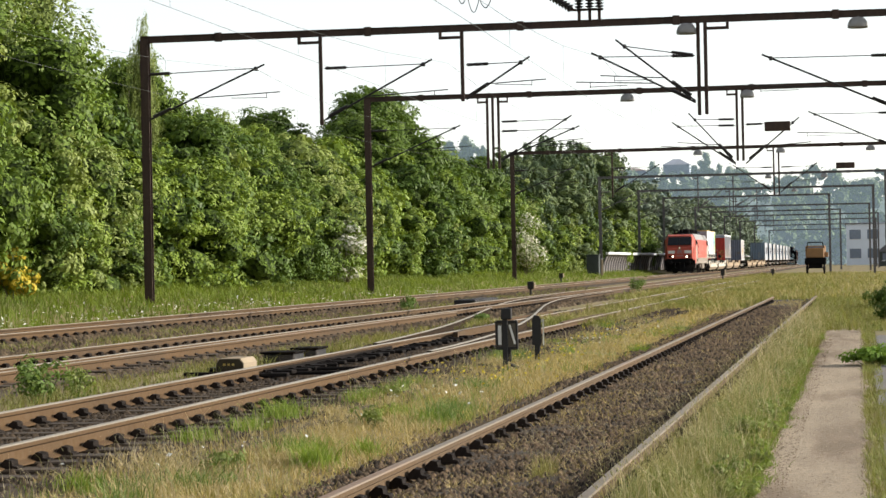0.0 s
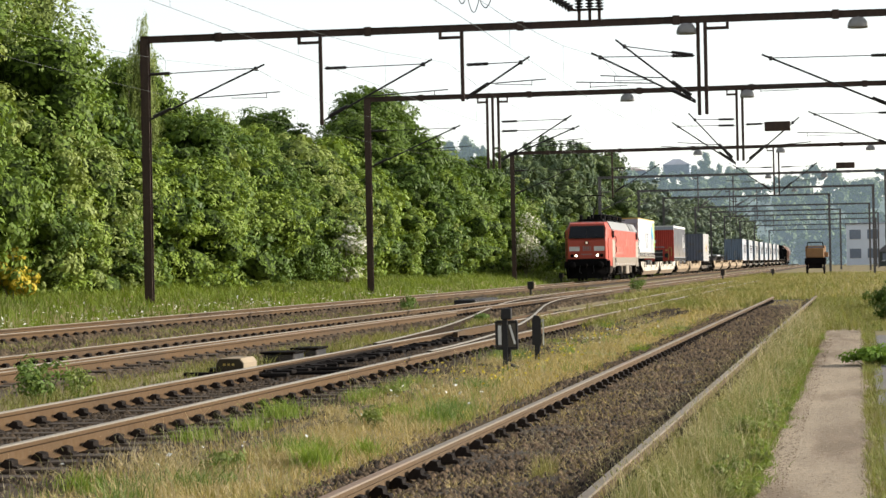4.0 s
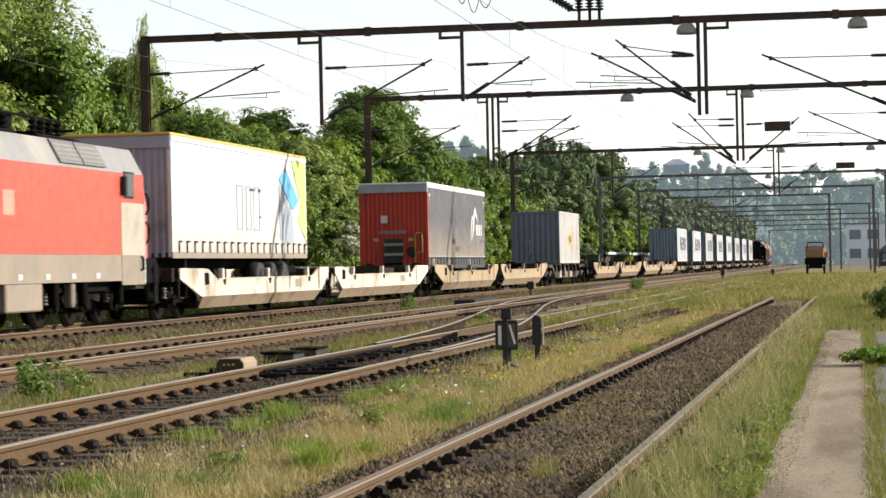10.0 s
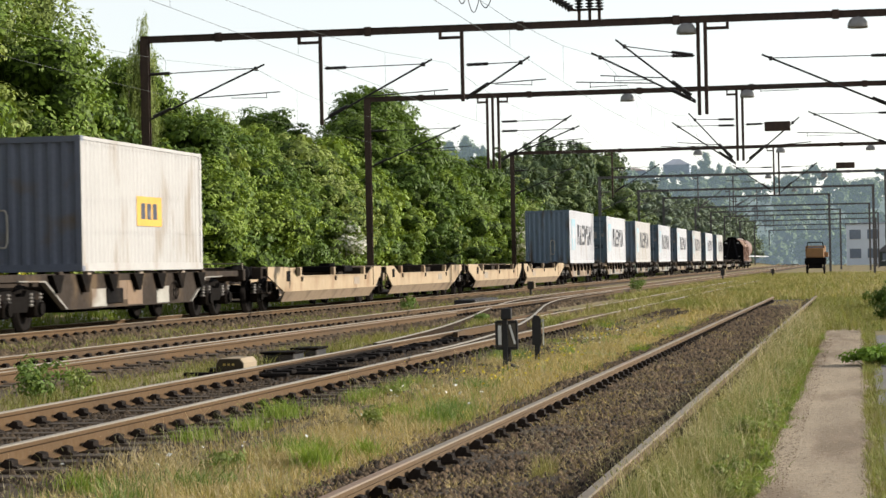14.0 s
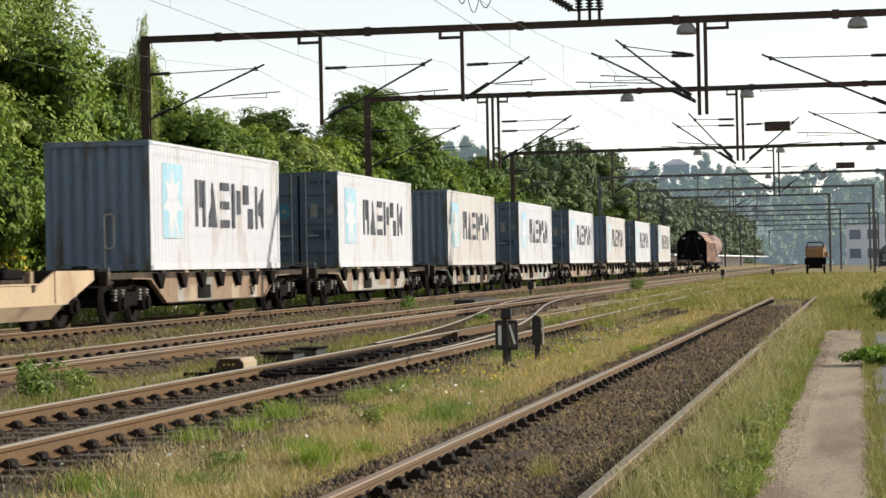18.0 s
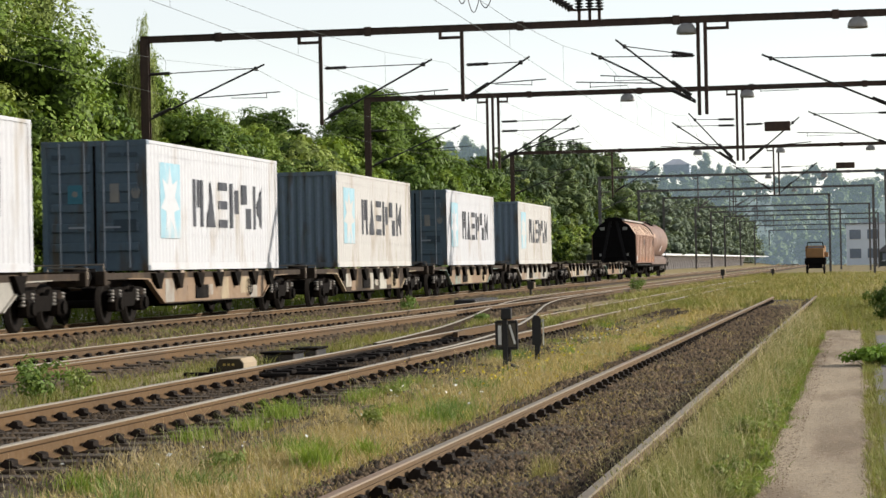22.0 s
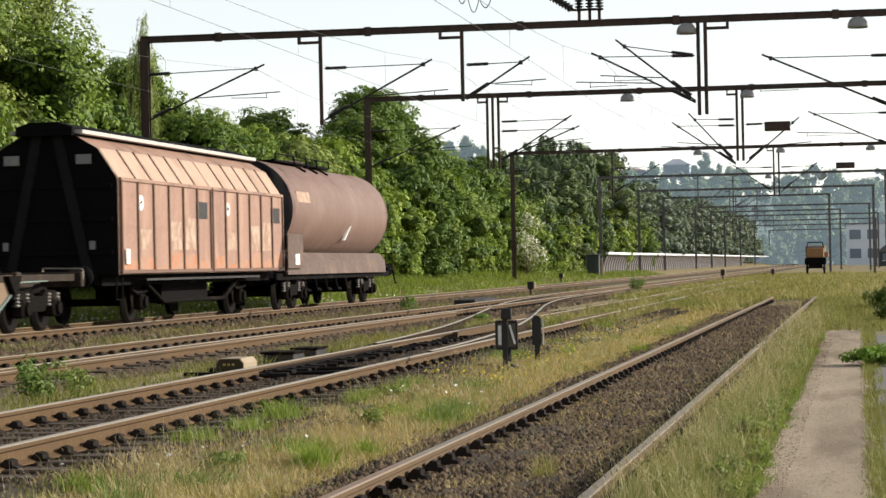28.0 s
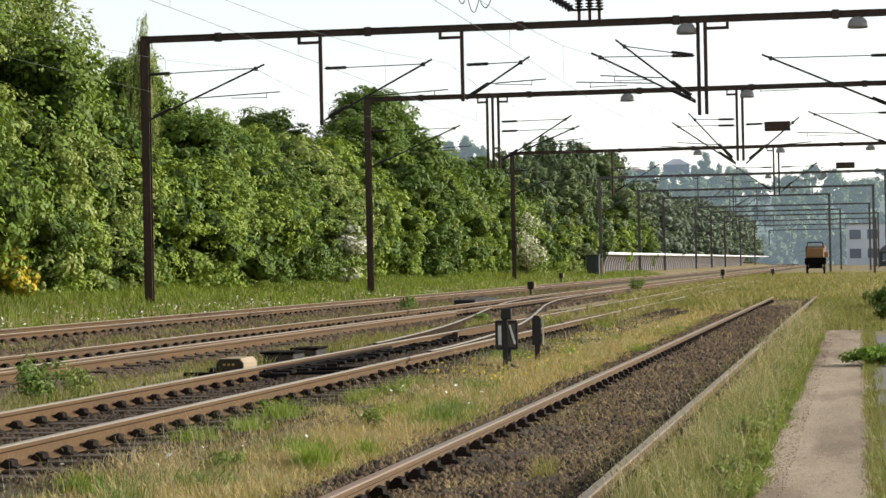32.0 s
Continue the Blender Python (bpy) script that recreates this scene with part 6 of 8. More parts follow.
locomotive(55.45)
pocket_wagon(76.75, 33.8, 0, PALE_CREAM)
pocket_wagon(110.6, 33.8, 1)
trailer(77.45, 13.7, 1.46, 4.28, CURTAIN_W, TRAILER_GREY, YELLOW)
trailer(110.9, 13.6, 1.07, 4.17, CURTAIN_G, TRAILER_RED, WHITE, True)
flat_wagon(144.4, 3, True, 19.7)
container(150.3, BOX_WHITES[1], BOX_GREY, 9.125, 2.75, False, "badge", -0.40)
pocket_wagon(164.5, 32.9, 2)
pocket_wagon(197.7, 32.9, 3)
for i in range(8):
    flat_wagon(230.9 + 19.8 * i, 4 + i)
    container(234.7 + 19.8 * i, BOX_WHITES[(0, 2, 1, 0, 2, 1, 0, 1)[i]], BOX_ENDS[(0, 1, 0, 1, 1, 0, 1, 0)[i]], doors=i in (1, 3, 4, 6), lock_handle=0.28 if i == 0 else None)
flat_wagon(389.3, 13, False)
flat_wagon(409.1, 14, False)
hopper_wagon(429.9)
tank_wagon(445.25)

# ---- plants ----
LEAF_A = leafy("fresh_green_leaves", [(0.160, 0.236, 0.033), (0.200, 0.272, 0.042), (0.245, 0.308, 0.058)], 0.24, rand=0.3)
LEAF_B = leafy("deep_green_leaves", [(0.082, 0.134, 0.022), (0.102, 0.158, 0.028), (0.126, 0.184, 0.035)], 0.22, rand=0.25)
LEAF_C = leafy("willow_grey_green_leaves", [(0.205, 0.255, 0.066), (0.240, 0.290, 0.080), (0.270, 0.320, 0.096)], 0.26, rand=0.2)
# SPRUCE, LEAF_FAR and LEAF_HAZY are lightened or blued: haze put into leaf colour.
SPRUCE = leafy("dark_feathery_leaves", [(0.090, 0.130, 0.070), (0.120, 0.165, 0.088)], 0.25)
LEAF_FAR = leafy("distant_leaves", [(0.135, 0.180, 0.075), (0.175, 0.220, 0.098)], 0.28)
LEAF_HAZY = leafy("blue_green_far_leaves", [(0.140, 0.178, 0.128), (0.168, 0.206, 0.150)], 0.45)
BLOSSOM = leafy("white_blossom", [(0.55, 0.53, 0.46), (0.72, 0.70, 0.63)], 0.2)
BROOM = leafy("yellow_broom_blossom", [(0.50, 0.36, 0.03), (0.60, 0.46, 0.05)], 0.3)


def leaf_mass(name, dark, light, cell):
    """The dense inside of a crown: overlapping leaves too deep to part, each cell with its own tone and tilt; dark
    cells paint shaded gaps.
    """
    m = bpy.data.materials.new(name)
    m.use_nodes = True
    N, Lk = m.node_tree.nodes, m.node_tree.links
    b = N["Principled BSDF"]
    tc = N.new("ShaderNodeTexCoord")
    vo = N.new("ShaderNodeTexVoronoi")
    vo.inputs["Scale"].default_value = 1.0 / cell
    Lk.new(tc.outputs["Object"], vo.inputs["Vector"])
    sep = N.new("ShaderNodeSeparateColor")
    Lk.new(vo.outputs["Color"], sep.inputs[0])
    r = N.new("ShaderNodeValToRGB")
    r.color_ramp.elements[0].position, r.color_ramp.elements[0].color = 0.25, (*dark, 1)
    r.color_ramp.elements[1].position, r.color_ramp.elements[1].color = 1.0, (*light, 1)
    Lk.new(sep.outputs[0], r.inputs[0])
    Lk.new(r.outputs[0], b.inputs["Base Color"])
    b.inputs["Roughness"].default_value, b.inputs["Specular IOR Level"].default_value = 0.7, 0.08
    mx = N.new("ShaderNodeMath")
    mx.operation = "ADD"
    Lk.new(vo.outputs["Distance"], mx.inputs[0])
    Lk.new(sep.outputs[1], mx.inputs[1])
    bp = N.new("ShaderNodeBump")
    bp.inputs["Strength"].default_value, bp.inputs["Distance"].default_value = 1.0, cell * 0.6
    Lk.new(mx.outputs[0], bp.inputs["Height"])
    Lk.new(bp.outputs[0], b.inputs["Normal"])
    return m


# Darker than the outer leaves: shade inside the crowns put into these colours.
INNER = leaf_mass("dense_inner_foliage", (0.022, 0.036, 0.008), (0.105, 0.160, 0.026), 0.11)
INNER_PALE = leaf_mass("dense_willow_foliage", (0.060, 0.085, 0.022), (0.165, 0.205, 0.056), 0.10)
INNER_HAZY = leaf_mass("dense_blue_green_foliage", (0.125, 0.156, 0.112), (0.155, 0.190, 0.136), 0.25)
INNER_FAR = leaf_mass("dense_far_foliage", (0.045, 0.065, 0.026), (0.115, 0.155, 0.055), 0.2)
BARK = surf("grey_brown_bark", (0.11, 0.085, 0.065), 0.9, 0, 0.3, 4, stretch=(2, 2, 0.4), bump=0.02, bump_scale=12)


def tuft_cloud(rs, blobs, count, size, tuft=0.36, per=20, tall=0.75):
    """Leaves shingled over the outsides of small sprays, which sit on the outsides of the clumps."""
    b = np.array(blobs)
    w = (b[:, 3] * b[:, 4] + b[:, 4] * b[:, 5] + b[:, 3] * b[:, 5])
    nt = count // per
    count = nt * per
    pick = rs.choice(len(b), nt, p=w / w.sum())
    out = b[pick, :3] - np.array([0, 0, b[:, 2].mean() * 0.8])
    out /= np.linalg.norm(out, axis=1)[:, None] + 1e-6
    d = rs.normal(size=(nt, 3)) + out * 0.8 + np.array([0, 0, 0.2])
    d /= np.linalg.norm(d, axis=1)[:, None]
    c = b[pick, :3] + d * b[pick, 3:6] * rs.uniform(0.82, 1.06, (nt, 1))
    r = tuft * rs.uniform(0.55, 1.4, nt)
    k = np.repeat(np.arange(nt), per)
    e = rs.normal(size=(count, 3)) + d[k] * 0.75 + np.array([0, 0, 0.45])
    e /= np.linalg.norm(e, axis=1)[:, None]
    p = c[k] + e * (r[k] * rs.uniform(0.65, 1.08, count))[:, None] * np.array([1, 1, tall])
    nrm = e * 0.75 + d[k] * 0.35 + rs.normal(size=(count, 3)) * 0.20 + np.array([0, 0, 0.15])
    nrm /= np.linalg.norm(nrm, axis=1)[:, None]
    t = np.cross(nrm, rs.normal(size=(count, 3)))
    t /= np.linalg.norm(t, axis=1)[:, None]
    u = np.cross(nrm, t)
    s = (size * rs.uniform(0.6, 1.3, count))[:, None]
    v = np.stack([p - t * s * 0.60, p + u * s * 0.42 + nrm * s * 0.08, p + t * s * 0.60, p - u * s * 0.42 + nrm * s * 0.08], 1).reshape(-1, 3)
    return v, np.arange(count * 4).reshape(-1, 4)


def core_lumps(rs, blobs, k):
    """Ragged dense insides of the clumps, added to keep light from passing straight through a crown."""
    bm = bmesh.new()
    bmesh.ops.create_icosphere(bm, subdivisions=2, radius=1.0)
    v0 = np.array([q.co for q in bm.verts])
    f0 = np.array([[q.index for q in f.verts] for f in bm.faces])
    bm.free()
    v, f = [], []
    for n, (x, y, z, a, b, c) in enumerate(blobs):
        v.append(v0 * np.array([a, b, c]) * k * rs.uniform(0.62, 1.12, (len(v0), 1)) + np.array([x, y, z]))
        f.append(f0 + n * len(v0))
    return np.concatenate(v), np.concatenate(f)


def leaf_cloud(rs, blobs, count, size, shell=0.58, flat=0.25):
    """Folded-diamond leaves over the outer shells of rounded clumps. blobs: (x, y, z, rx, ry, rz)."""
    b = np.array(blobs)
    w = (b[:, 3] * b[:, 4] + b[:, 4] * b[:, 5] + b[:, 3] * b[:, 5])
    pick = rs.choice(len(b), count, p=w / w.sum())
    d = rs.normal(size=(count, 3))
    d /= np.linalg.norm(d, axis=1)[:, None]
    rad = (shell + (1 - shell) * rs.random(count) ** 0.6)[:, None] * (1 + 0.13 * rs.normal(size=(count, 1)))
    p = b[pick, :3] + d * rad * b[pick, 3:6]
    nrm = d + rs.normal(size=(count, 3)) * 0.34 + np.array([0, 0, flat])
    nrm /= np.linalg.norm(nrm, axis=1)[:, None]
    t = np.cross(nrm, rs.normal(size=(count, 3)))
    t /= np.linalg.norm(t, axis=1)[:, None]
    u = np.cross(nrm, t)
    s = (size * rs.uniform(0.6, 1.35, count))[:, None]
    v = np.stack([p - t * s * 0.62, p + u * s * 0.36 + nrm * s * 0.08, p + t * s * 0.62, p - u * s * 0.36 + nrm * s * 0.08], 1).reshape(-1, 3)
    f = np.arange(count * 4).reshape(-1, 4)
    return v, f


def crown_blobs(rs, h, spread, base, n, blob):
    """Clumps of a crown of height h that starts at base and is widest below its middle."""
    out = []
    for _ in range(n):
        f = rs.random() ** 0.85
        z = base + (h - base) * f
        prof = math.sin(math.pi * min(1.0, 0.16 + 0.80 * f)) ** 0.75
        a = rs.random() * 6.283
        r = spread * prof * math.sqrt(rs.random()) * 0.95
        k = blob * rs.uniform(0.65, 1.3) * (0.6 + 0.4 * prof)
        out.append((r * math.cos(a), r * math.sin(a), z - k * 0.4, k, k, k * rs.uniform(0.65, 0.95)))
    return out


def make_tree(name, seed, h, spread, base, n, blob, leaves, size, mat, label, category, trunk=0.22, form="broad"):
    """One grown plant, kept as a pattern for copies: trunk with limbs, and its crown."""
    rs = np.random.RandomState(seed)
    blobs = crown_blobs(rs, h, spread, base, n, blob)
    if form == "willow":
        blobs = [(x, y, z, a * 0.75, b * 0.75, c * 1.7) for x, y, z, a, b, c in blobs]
    v, f = tuft_cloud(rs, blobs, leaves, size, blob * (0.22 if form == "willow" else 0.30), 12 if form == "willow" else 22, 1.6 if form == "willow" else 0.7)
    crown = sheet("crown", v, f, mat)
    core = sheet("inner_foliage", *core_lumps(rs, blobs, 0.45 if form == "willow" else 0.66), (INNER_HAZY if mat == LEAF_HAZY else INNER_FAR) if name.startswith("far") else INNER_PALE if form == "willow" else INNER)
    tm = Mb()
    pts = [(0, 0, -0.4)]
    for k in range(1, 6):
        pts.append((rs.normal() * 0.12 * k * 0.4, rs.normal() * 0.12 * k * 0.4, h * 0.8 * k / 5))
    for k in range(5):
        tm.cyl(pts[k], pts[k + 1], trunk * (1 - k * 0.18), trunk * (1 - (k + 1) * 0.18), 8, False)
    for q in range(min(16, n)):
        bl = blobs[q]
        z0 = max(0.3, bl[2] * 0.55)
        tm.cyl((0, 0, z0), (bl[0] * 0.5, bl[1] * 0.5, (z0 + bl[2]) / 2 + 0.1), trunk * 0.38, trunk * 0.25, 6, False)
        tm.cyl((bl[0] * 0.5, bl[1] * 0.5, (z0 + bl[2]) / 2 + 0.1), bl[:3], trunk * 0.25, trunk * 0.07, 6, False)
    return dict(name=name, core=core, crown=crown, trunk=tm.mesh("trunk", material=BARK), label=label, category=category)


def plant(kind, x, y, s, turn, sz=None, group="lineside trees"):
    o = thing(kind["name"], kind["label"], kind["category"], group)
    o.matrix_basis = Matrix.LocRotScale((x, y, float(lift(x, y)) - 0.05), Euler((0, 0, turn)), (s, s, sz or s))
    part("trunk", kind["trunk"], None, o)
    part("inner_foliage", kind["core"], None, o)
    part("crown", kind["crown"], None, o)
    return o


TREES = [
    make_tree("maple_tree", 1, 10, 4.0, 2.6, 64, 1.25, 26000, 0.125, LEAF_A, "full-leaved fresh green tree behind the grass bank", "tree"),
    make_tree("hornbeam_tree", 2, 10, 3.6, 2.6, 60, 1.25, 25000, 0.125, LEAF_B, "dense dark green tree behind the grass bank", "tree"),
    make_tree("willow_tree", 3, 10, 3.8, 2.4, 80, 1.05, 34000, 0.10, LEAF_C, "grey-green willow with fine hazy foliage", "tree", form="willow"),
]
TREES_BACK = [
    make_tree("maple_tree", 11, 10, 4.0, 2.6, 60, 1.3, 16000, 0.15, LEAF_A, "full-leaved fresh green tree behind the grass bank", "tree"),
    make_tree("hornbeam_tree", 12, 10, 3.6, 2.6, 64, 1.25, 18000, 0.15, LEAF_B, "dense dark green tree behind the grass bank", "tree"),
    make_tree("willow_tree", 13, 10, 3.8, 0.8, 70, 1.05, 12000, 0.17, LEAF_C, "grey-green willow with fine hazy foliage", "tree", form="willow"),
]
SHRUB_SAY = ("rounded bright green bush at the foot of the trees", "dense dark green bush at the foot of the trees", "pale green willow bush at the foot of the trees")
SHRUBS = [make_tree("bush", 4 + k, 5, 2.6, 0.0, (44, 42, 56)[k], (0.92, 0.92, 0.78)[k], 15000, (0.108, 0.112, 0.095)[k], (LEAF_A, LEAF_B, LEAF_C)[k], SHRUB_SAY[k], "bush", 0.08) for k in range(3)]
SHRUBS_BACK = [make_tree("bush", 14 + k, 5, 2.6, 0.0, 40, 0.98, 8500, 0.14, (LEAF_A, LEAF_B, LEAF_C)[k], SHRUB_SAY[k], "bush", 0.08) for k in range(3)]
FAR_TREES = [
    make_tree("far_tree", 7, 10, 3.6, 0.2, 52, 1.2, 5600, 0.26, LEAF_B, "unseen dark green tree added past the camera", "tree"),
    make_tree("far_tree", 8, 10, 3.4, 0.2, 56, 1.1, 5800, 0.25, LEAF_FAR, "green tree far along the line, leaves paled for haze", "tree"),
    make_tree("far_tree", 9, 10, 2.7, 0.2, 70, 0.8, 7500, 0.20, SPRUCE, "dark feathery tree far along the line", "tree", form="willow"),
    make_tree("far_tree", 10, 10, 3.6, 0.2, 60, 1.0, 5200, 0.30, LEAF_HAZY, "far tree down the line, leaves blued for haze", "tree"),
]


def build_woods():
    rng = random.Random(21)
    # tall back row, kept to the skyline: (x, y, height, kind)
    for x, y, h, k in ((-29, 63, 12.5, 2), (-27.5, 70, 11.0, 0), (-31, 76, 13.0, 2), (-31, 81, 12.3, 2), (-36, 90, 12.0, 2), (-28.2, 91, 8.9, 0), (-30, 99, 7.3, 2), (-33, 104, 7.7, 0), (-29, 106, 7.7, 0), (-31, 115, 7.2, 2),
                       (-30, 123, 7.5, 0), (-33, 130, 8.2, 0), (-29, 131, 7.4, 0), (-29.5, 143, 9.6, 1), (-30, 147, 11.2, 1), (-30.3, 152, 11.9, 1), (-30.6, 158, 11.0, 1), (-30, 166, 9.2, 0), (-31, 176, 8.6, 1), (-36, 118, 8.0, 0), (-36, 146, 10.0, 1)):
        s = h / 10.3
        plant((TREES if y < 127 else TREES_BACK)[k], x, y, s * rng.uniform(0.95, 1.1), rng.uniform(0, 6.28), s)
    # a thin young birch that stands above the bushes
    plant(TREES[2], -26.4, 88, 0.22, 1.0, 0.93)
    # front row of bushes down to the grass
    y = 60.0
    n = 0
    while y < 178:
        k = (0, 0, 1, 0, 2, 1, 0, 0, 1)[n % 9]
        s = rng.uniform(0.85, 1.25)
        plant((SHRUBS if y < 108 else SHRUBS_BACK)[k], -25.2 + rng.uniform(-0.5, 0.4), y, s, rng.uniform(0, 6.28), s * rng.uniform(0.85, 1.1), "lineside bushes")
        if n % 2 == 0:
            plant((SHRUBS if y < 76 else SHRUBS_BACK)[(k + 1) % 3], -27.2 + rng.uniform(-0.6, 0.6), y + 1.4, s * (1.15 if 84 < y < 138 else 1.3), rng.uniform(0, 6.28), s * (1.12 if 84 < y < 138 else 1.4), "lineside bushes")
        y += rng.uniform(3.0, 4.3)
        n += 1
    # woods receding along the line
    y, n2 = 182.0, 0
    while y < 560:
        for row in range(2):
            x = -25.5 - row * 5 + rng.uniform(-1, 1)
            h = np.interp(y, [180, 190, 205, 230, 252, 270, 285, 420], [(7.5, 6.0)[row], (9.0, 7.5)[row], 10.6, 12.2, 12.0, 9.0, 10.0, 11.0])
            s = h / 10.3 * rng.uniform(0.9, 1.08)
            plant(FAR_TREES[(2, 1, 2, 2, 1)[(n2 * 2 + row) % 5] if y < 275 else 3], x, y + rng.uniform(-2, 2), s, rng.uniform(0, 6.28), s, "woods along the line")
        y += 6.5 if y < 275 else 10.0 if y < 420 else 15.0
        n2 += 1
    # the same woods carried on unseen past the camera, added to block low sky light
    for k in range(12):
        s = rng.uniform(1.1, 1.4)
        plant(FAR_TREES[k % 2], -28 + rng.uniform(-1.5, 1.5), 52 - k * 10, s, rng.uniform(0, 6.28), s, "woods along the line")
    for k in range(12):
        plant(SHRUBS_BACK[k % 3], -24.2 + rng.uniform(-0.7, 0.5), 182 + k * 7 + rng.uniform(-2, 2), rng.uniform(0.8, 1.2), rng.uniform(0, 6.28), None, "lineside bushes")


def blossom_bush(x, y, mat, label, name, h, leaf_mat):
    rs = np.random.RandomState(int(x * -10 + y))
    o = thing(name, label, "bush")
    o.matrix_basis = pose(x, y, float(lift(x, y)))
    blobs = crown_blobs(rs, h, h * 0.42, 0.2, 26, h * 0.16)
    part("foliage", sheet("foliage", *leaf_cloud(rs, blobs, 2400, 0.14), leaf_mat), None, o)
    part("blossom", sheet("blossom", *leaf_cloud(rs, [b for b in blobs if rs.random() < 0.75], 2200, 0.13, 0.85), mat), None, o)
    st = Mb()
    for b in blobs[:8]:
        st.cyl((0, 0, -0.3), b[:3], 0.03, 0.012, 5)
    tagged(part("stem", st, BARK, o), kind="stuff")


build_woods()
blossom_bush(-22.5, 105.6, BLOSSOM, "hawthorn bush covered in white blossom beside the bank", "hawthorn_bush", 2.9, LEAF_A)
blossom_bush(-22.4, 164.0, BLOSSOM, "white flowering hawthorn bush further down the line", "hawthorn_bush", 4.2, LEAF_A)
blossom_bush(-22.9, 63.6, BROOM, "yellow flowering broom bush on the grass bank", "broom_bush", 1.5, LEAF_A)


CABINET_WALL = surf("dull_brown_render", (0.12, 0.10, 0.08), 0.9, 0, 0.15, 0.6)

# ---- grass ----
GRASS_DRY = leafy("dry_yard_grass", [(0.38, 0.30, 0.125), (0.54, 0.43, 0.20), (0.29, 0.225, 0.090), (0.45, 0.345, 0.150)], 0.3, 0.8, 0.75, [(0.15, 0.185, 0.035), (0.20, 0.225, 0.050), (0.28, 0.26, 0.08)], 0, (0.57, 0.73))
GRASS_GREEN = leafy("green_verge_grass", [(0.12, 0.165, 0.040), (0.32, 0.295, 0.145), (0.18, 0.215, 0.065), (0.25, 0.245, 0.095)], 0.35, 0.8, 0.8, [(0.28, 0.24, 0.11), (0.21, 0.20, 0.075), (0.14, 0.16, 0.04)], 0)
GRASS_FIELD = leafy("rough_field_grass", [(0.26, 0.235, 0.095), (0.35, 0.30, 0.14), (0.40, 0.33, 0.17)], 0.3, 0.8, 0.25, [(0.17, 0.19, 0.05), (0.23, 0.235, 0.08)], 0)
GRASS_LUSH = leafy("lush_bank_grass", [(0.125, 0.180, 0.024), (0.165, 0.225, 0.034), (0.215, 0.265, 0.055)], 0.4, 0.65, 0.3, [(0.12, 0.17, 0.03), (0.17, 0.20, 0.06), (0.10, 0.15, 0.03)], 0)
GRASS_FRESH = leafy("fresh_green_grass", [(0.14, 0.22, 0.035), (0.20, 0.28, 0.05), (0.26, 0.32, 0.08)], 0.4, 0.7)
GRASS_MAT = leafy("matted_dead_grass", [(0.42, 0.33, 0.17), (0.52, 0.42, 0.23), (0.33, 0.25, 0.12)], 0.25, 0.85)
GRASS_HEAD = leafy("grey_green_seed_heads", [(0.27, 0.27, 0.12), (0.36, 0.335, 0.18), (0.30, 0.27, 0.13)], 0.4, 0.8)
GRASS_STRAW = leafy("pale_straw", [(0.42, 0.36, 0.22), (0.50, 0.43, 0.27)], 0.3, 0.8)
WEED = leafy("broad_leaved_weeds", [(0.10, 0.16, 0.04), (0.14, 0.21, 0.055), (0.19, 0.25, 0.08)], 0.35, 0.6)
WEED_BRIGHT = leafy("bright_green_weed", [(0.14, 0.235, 0.035), (0.18, 0.285, 0.045), (0.23, 0.33, 0.065)], 0.35, 0.6)
WEED_PALE = leafy("pale_green_weed", [(0.15, 0.20, 0.05), (0.20, 0.25, 0.075), (0.26, 0.29, 0.11)], 0.4, 0.6)
FLOWER_W = leafy("white_flowers", [(0.70, 0.70, 0.65), (0.78, 0.78, 0.74)], 0.2)
FLOWER_Y = leafy("yellow_flowers", [(0.62, 0.48, 0.03), (0.70, 0.55, 0.06)], 0.2)


def blades(rs, x, y, h, w, z0=None):
    """One bent blade of two faces at each place."""
    n = len(x)
    z = (surface(x, y) if z0 is None else z0) - 0.02
    a = rs.random(n) * 6.283
    lean = rs.uniform(0.1, 1.5, n) * h
    dx, dy = np.cos(a), np.sin(a)
    px, py = -dy * w * 0.5, dx * w * 0.5
    b = np.stack([x, y, z], 1)
    side = np.stack([px, py, np.zeros(n)], 1)
    mid = b + np.stack([dx * lean * 0.3, dy * lean * 0.3, h * 0.6], 1)
    tip = b + np.stack([dx * lean, dy * lean, h], 1)
    v = np.stack([b - side, b + side, mid + side * 0.7, mid - side * 0.7, tip], 1).reshape(-1, 3)
    k = np.arange(n)[:, None] * 5
    tri = np.concatenate([k + [0, 1, 2], k + [0, 2, 3], k + [3, 2, 4]])
    return v, tri


def scatter(rs, n, x0, x1, y0, y1, near=1.0):
    """Places that thin out with distance."""
    u = rs.random(n)
    y = y0 * (y1 / y0) ** (u ** near)
    return rs.uniform(x0, x1, n), y


def grass(name, seed, n, x0, x1, y0, y1, h, w, mat, label, clump=0.0, keep=None, near=1.0):
    rs = np.random.RandomState(seed)
    x, y = scatter(rs, n, x0, x1, y0, y1, near)
    dens = np.array([noise.noise(Vector((a * 0.9, b * 0.45, seed))) for a, b in zip(x, y)])
    ok = dens > -0.45 + clump + rs.uniform(-0.25, 0.25, n)
    if keep is not None:
        ok &= keep(x, y)
    x, y, dens = x[ok], y[ok], dens[ok]
    hh = h * rs.uniform(0.35, 1.25, len(x)) * (0.8 + 0.6 * np.clip(dens, -0.5, 0.8))
    ww = w * rs.uniform(0.6, 1.3, len(x)) * np.clip(y / 28.0, 0.7, 3.0)
    v, f = blades(rs, x, y, hh, ww)
    tagged(new(name, sheet(name, v, f, mat)), label, "grass", kind="stuff")


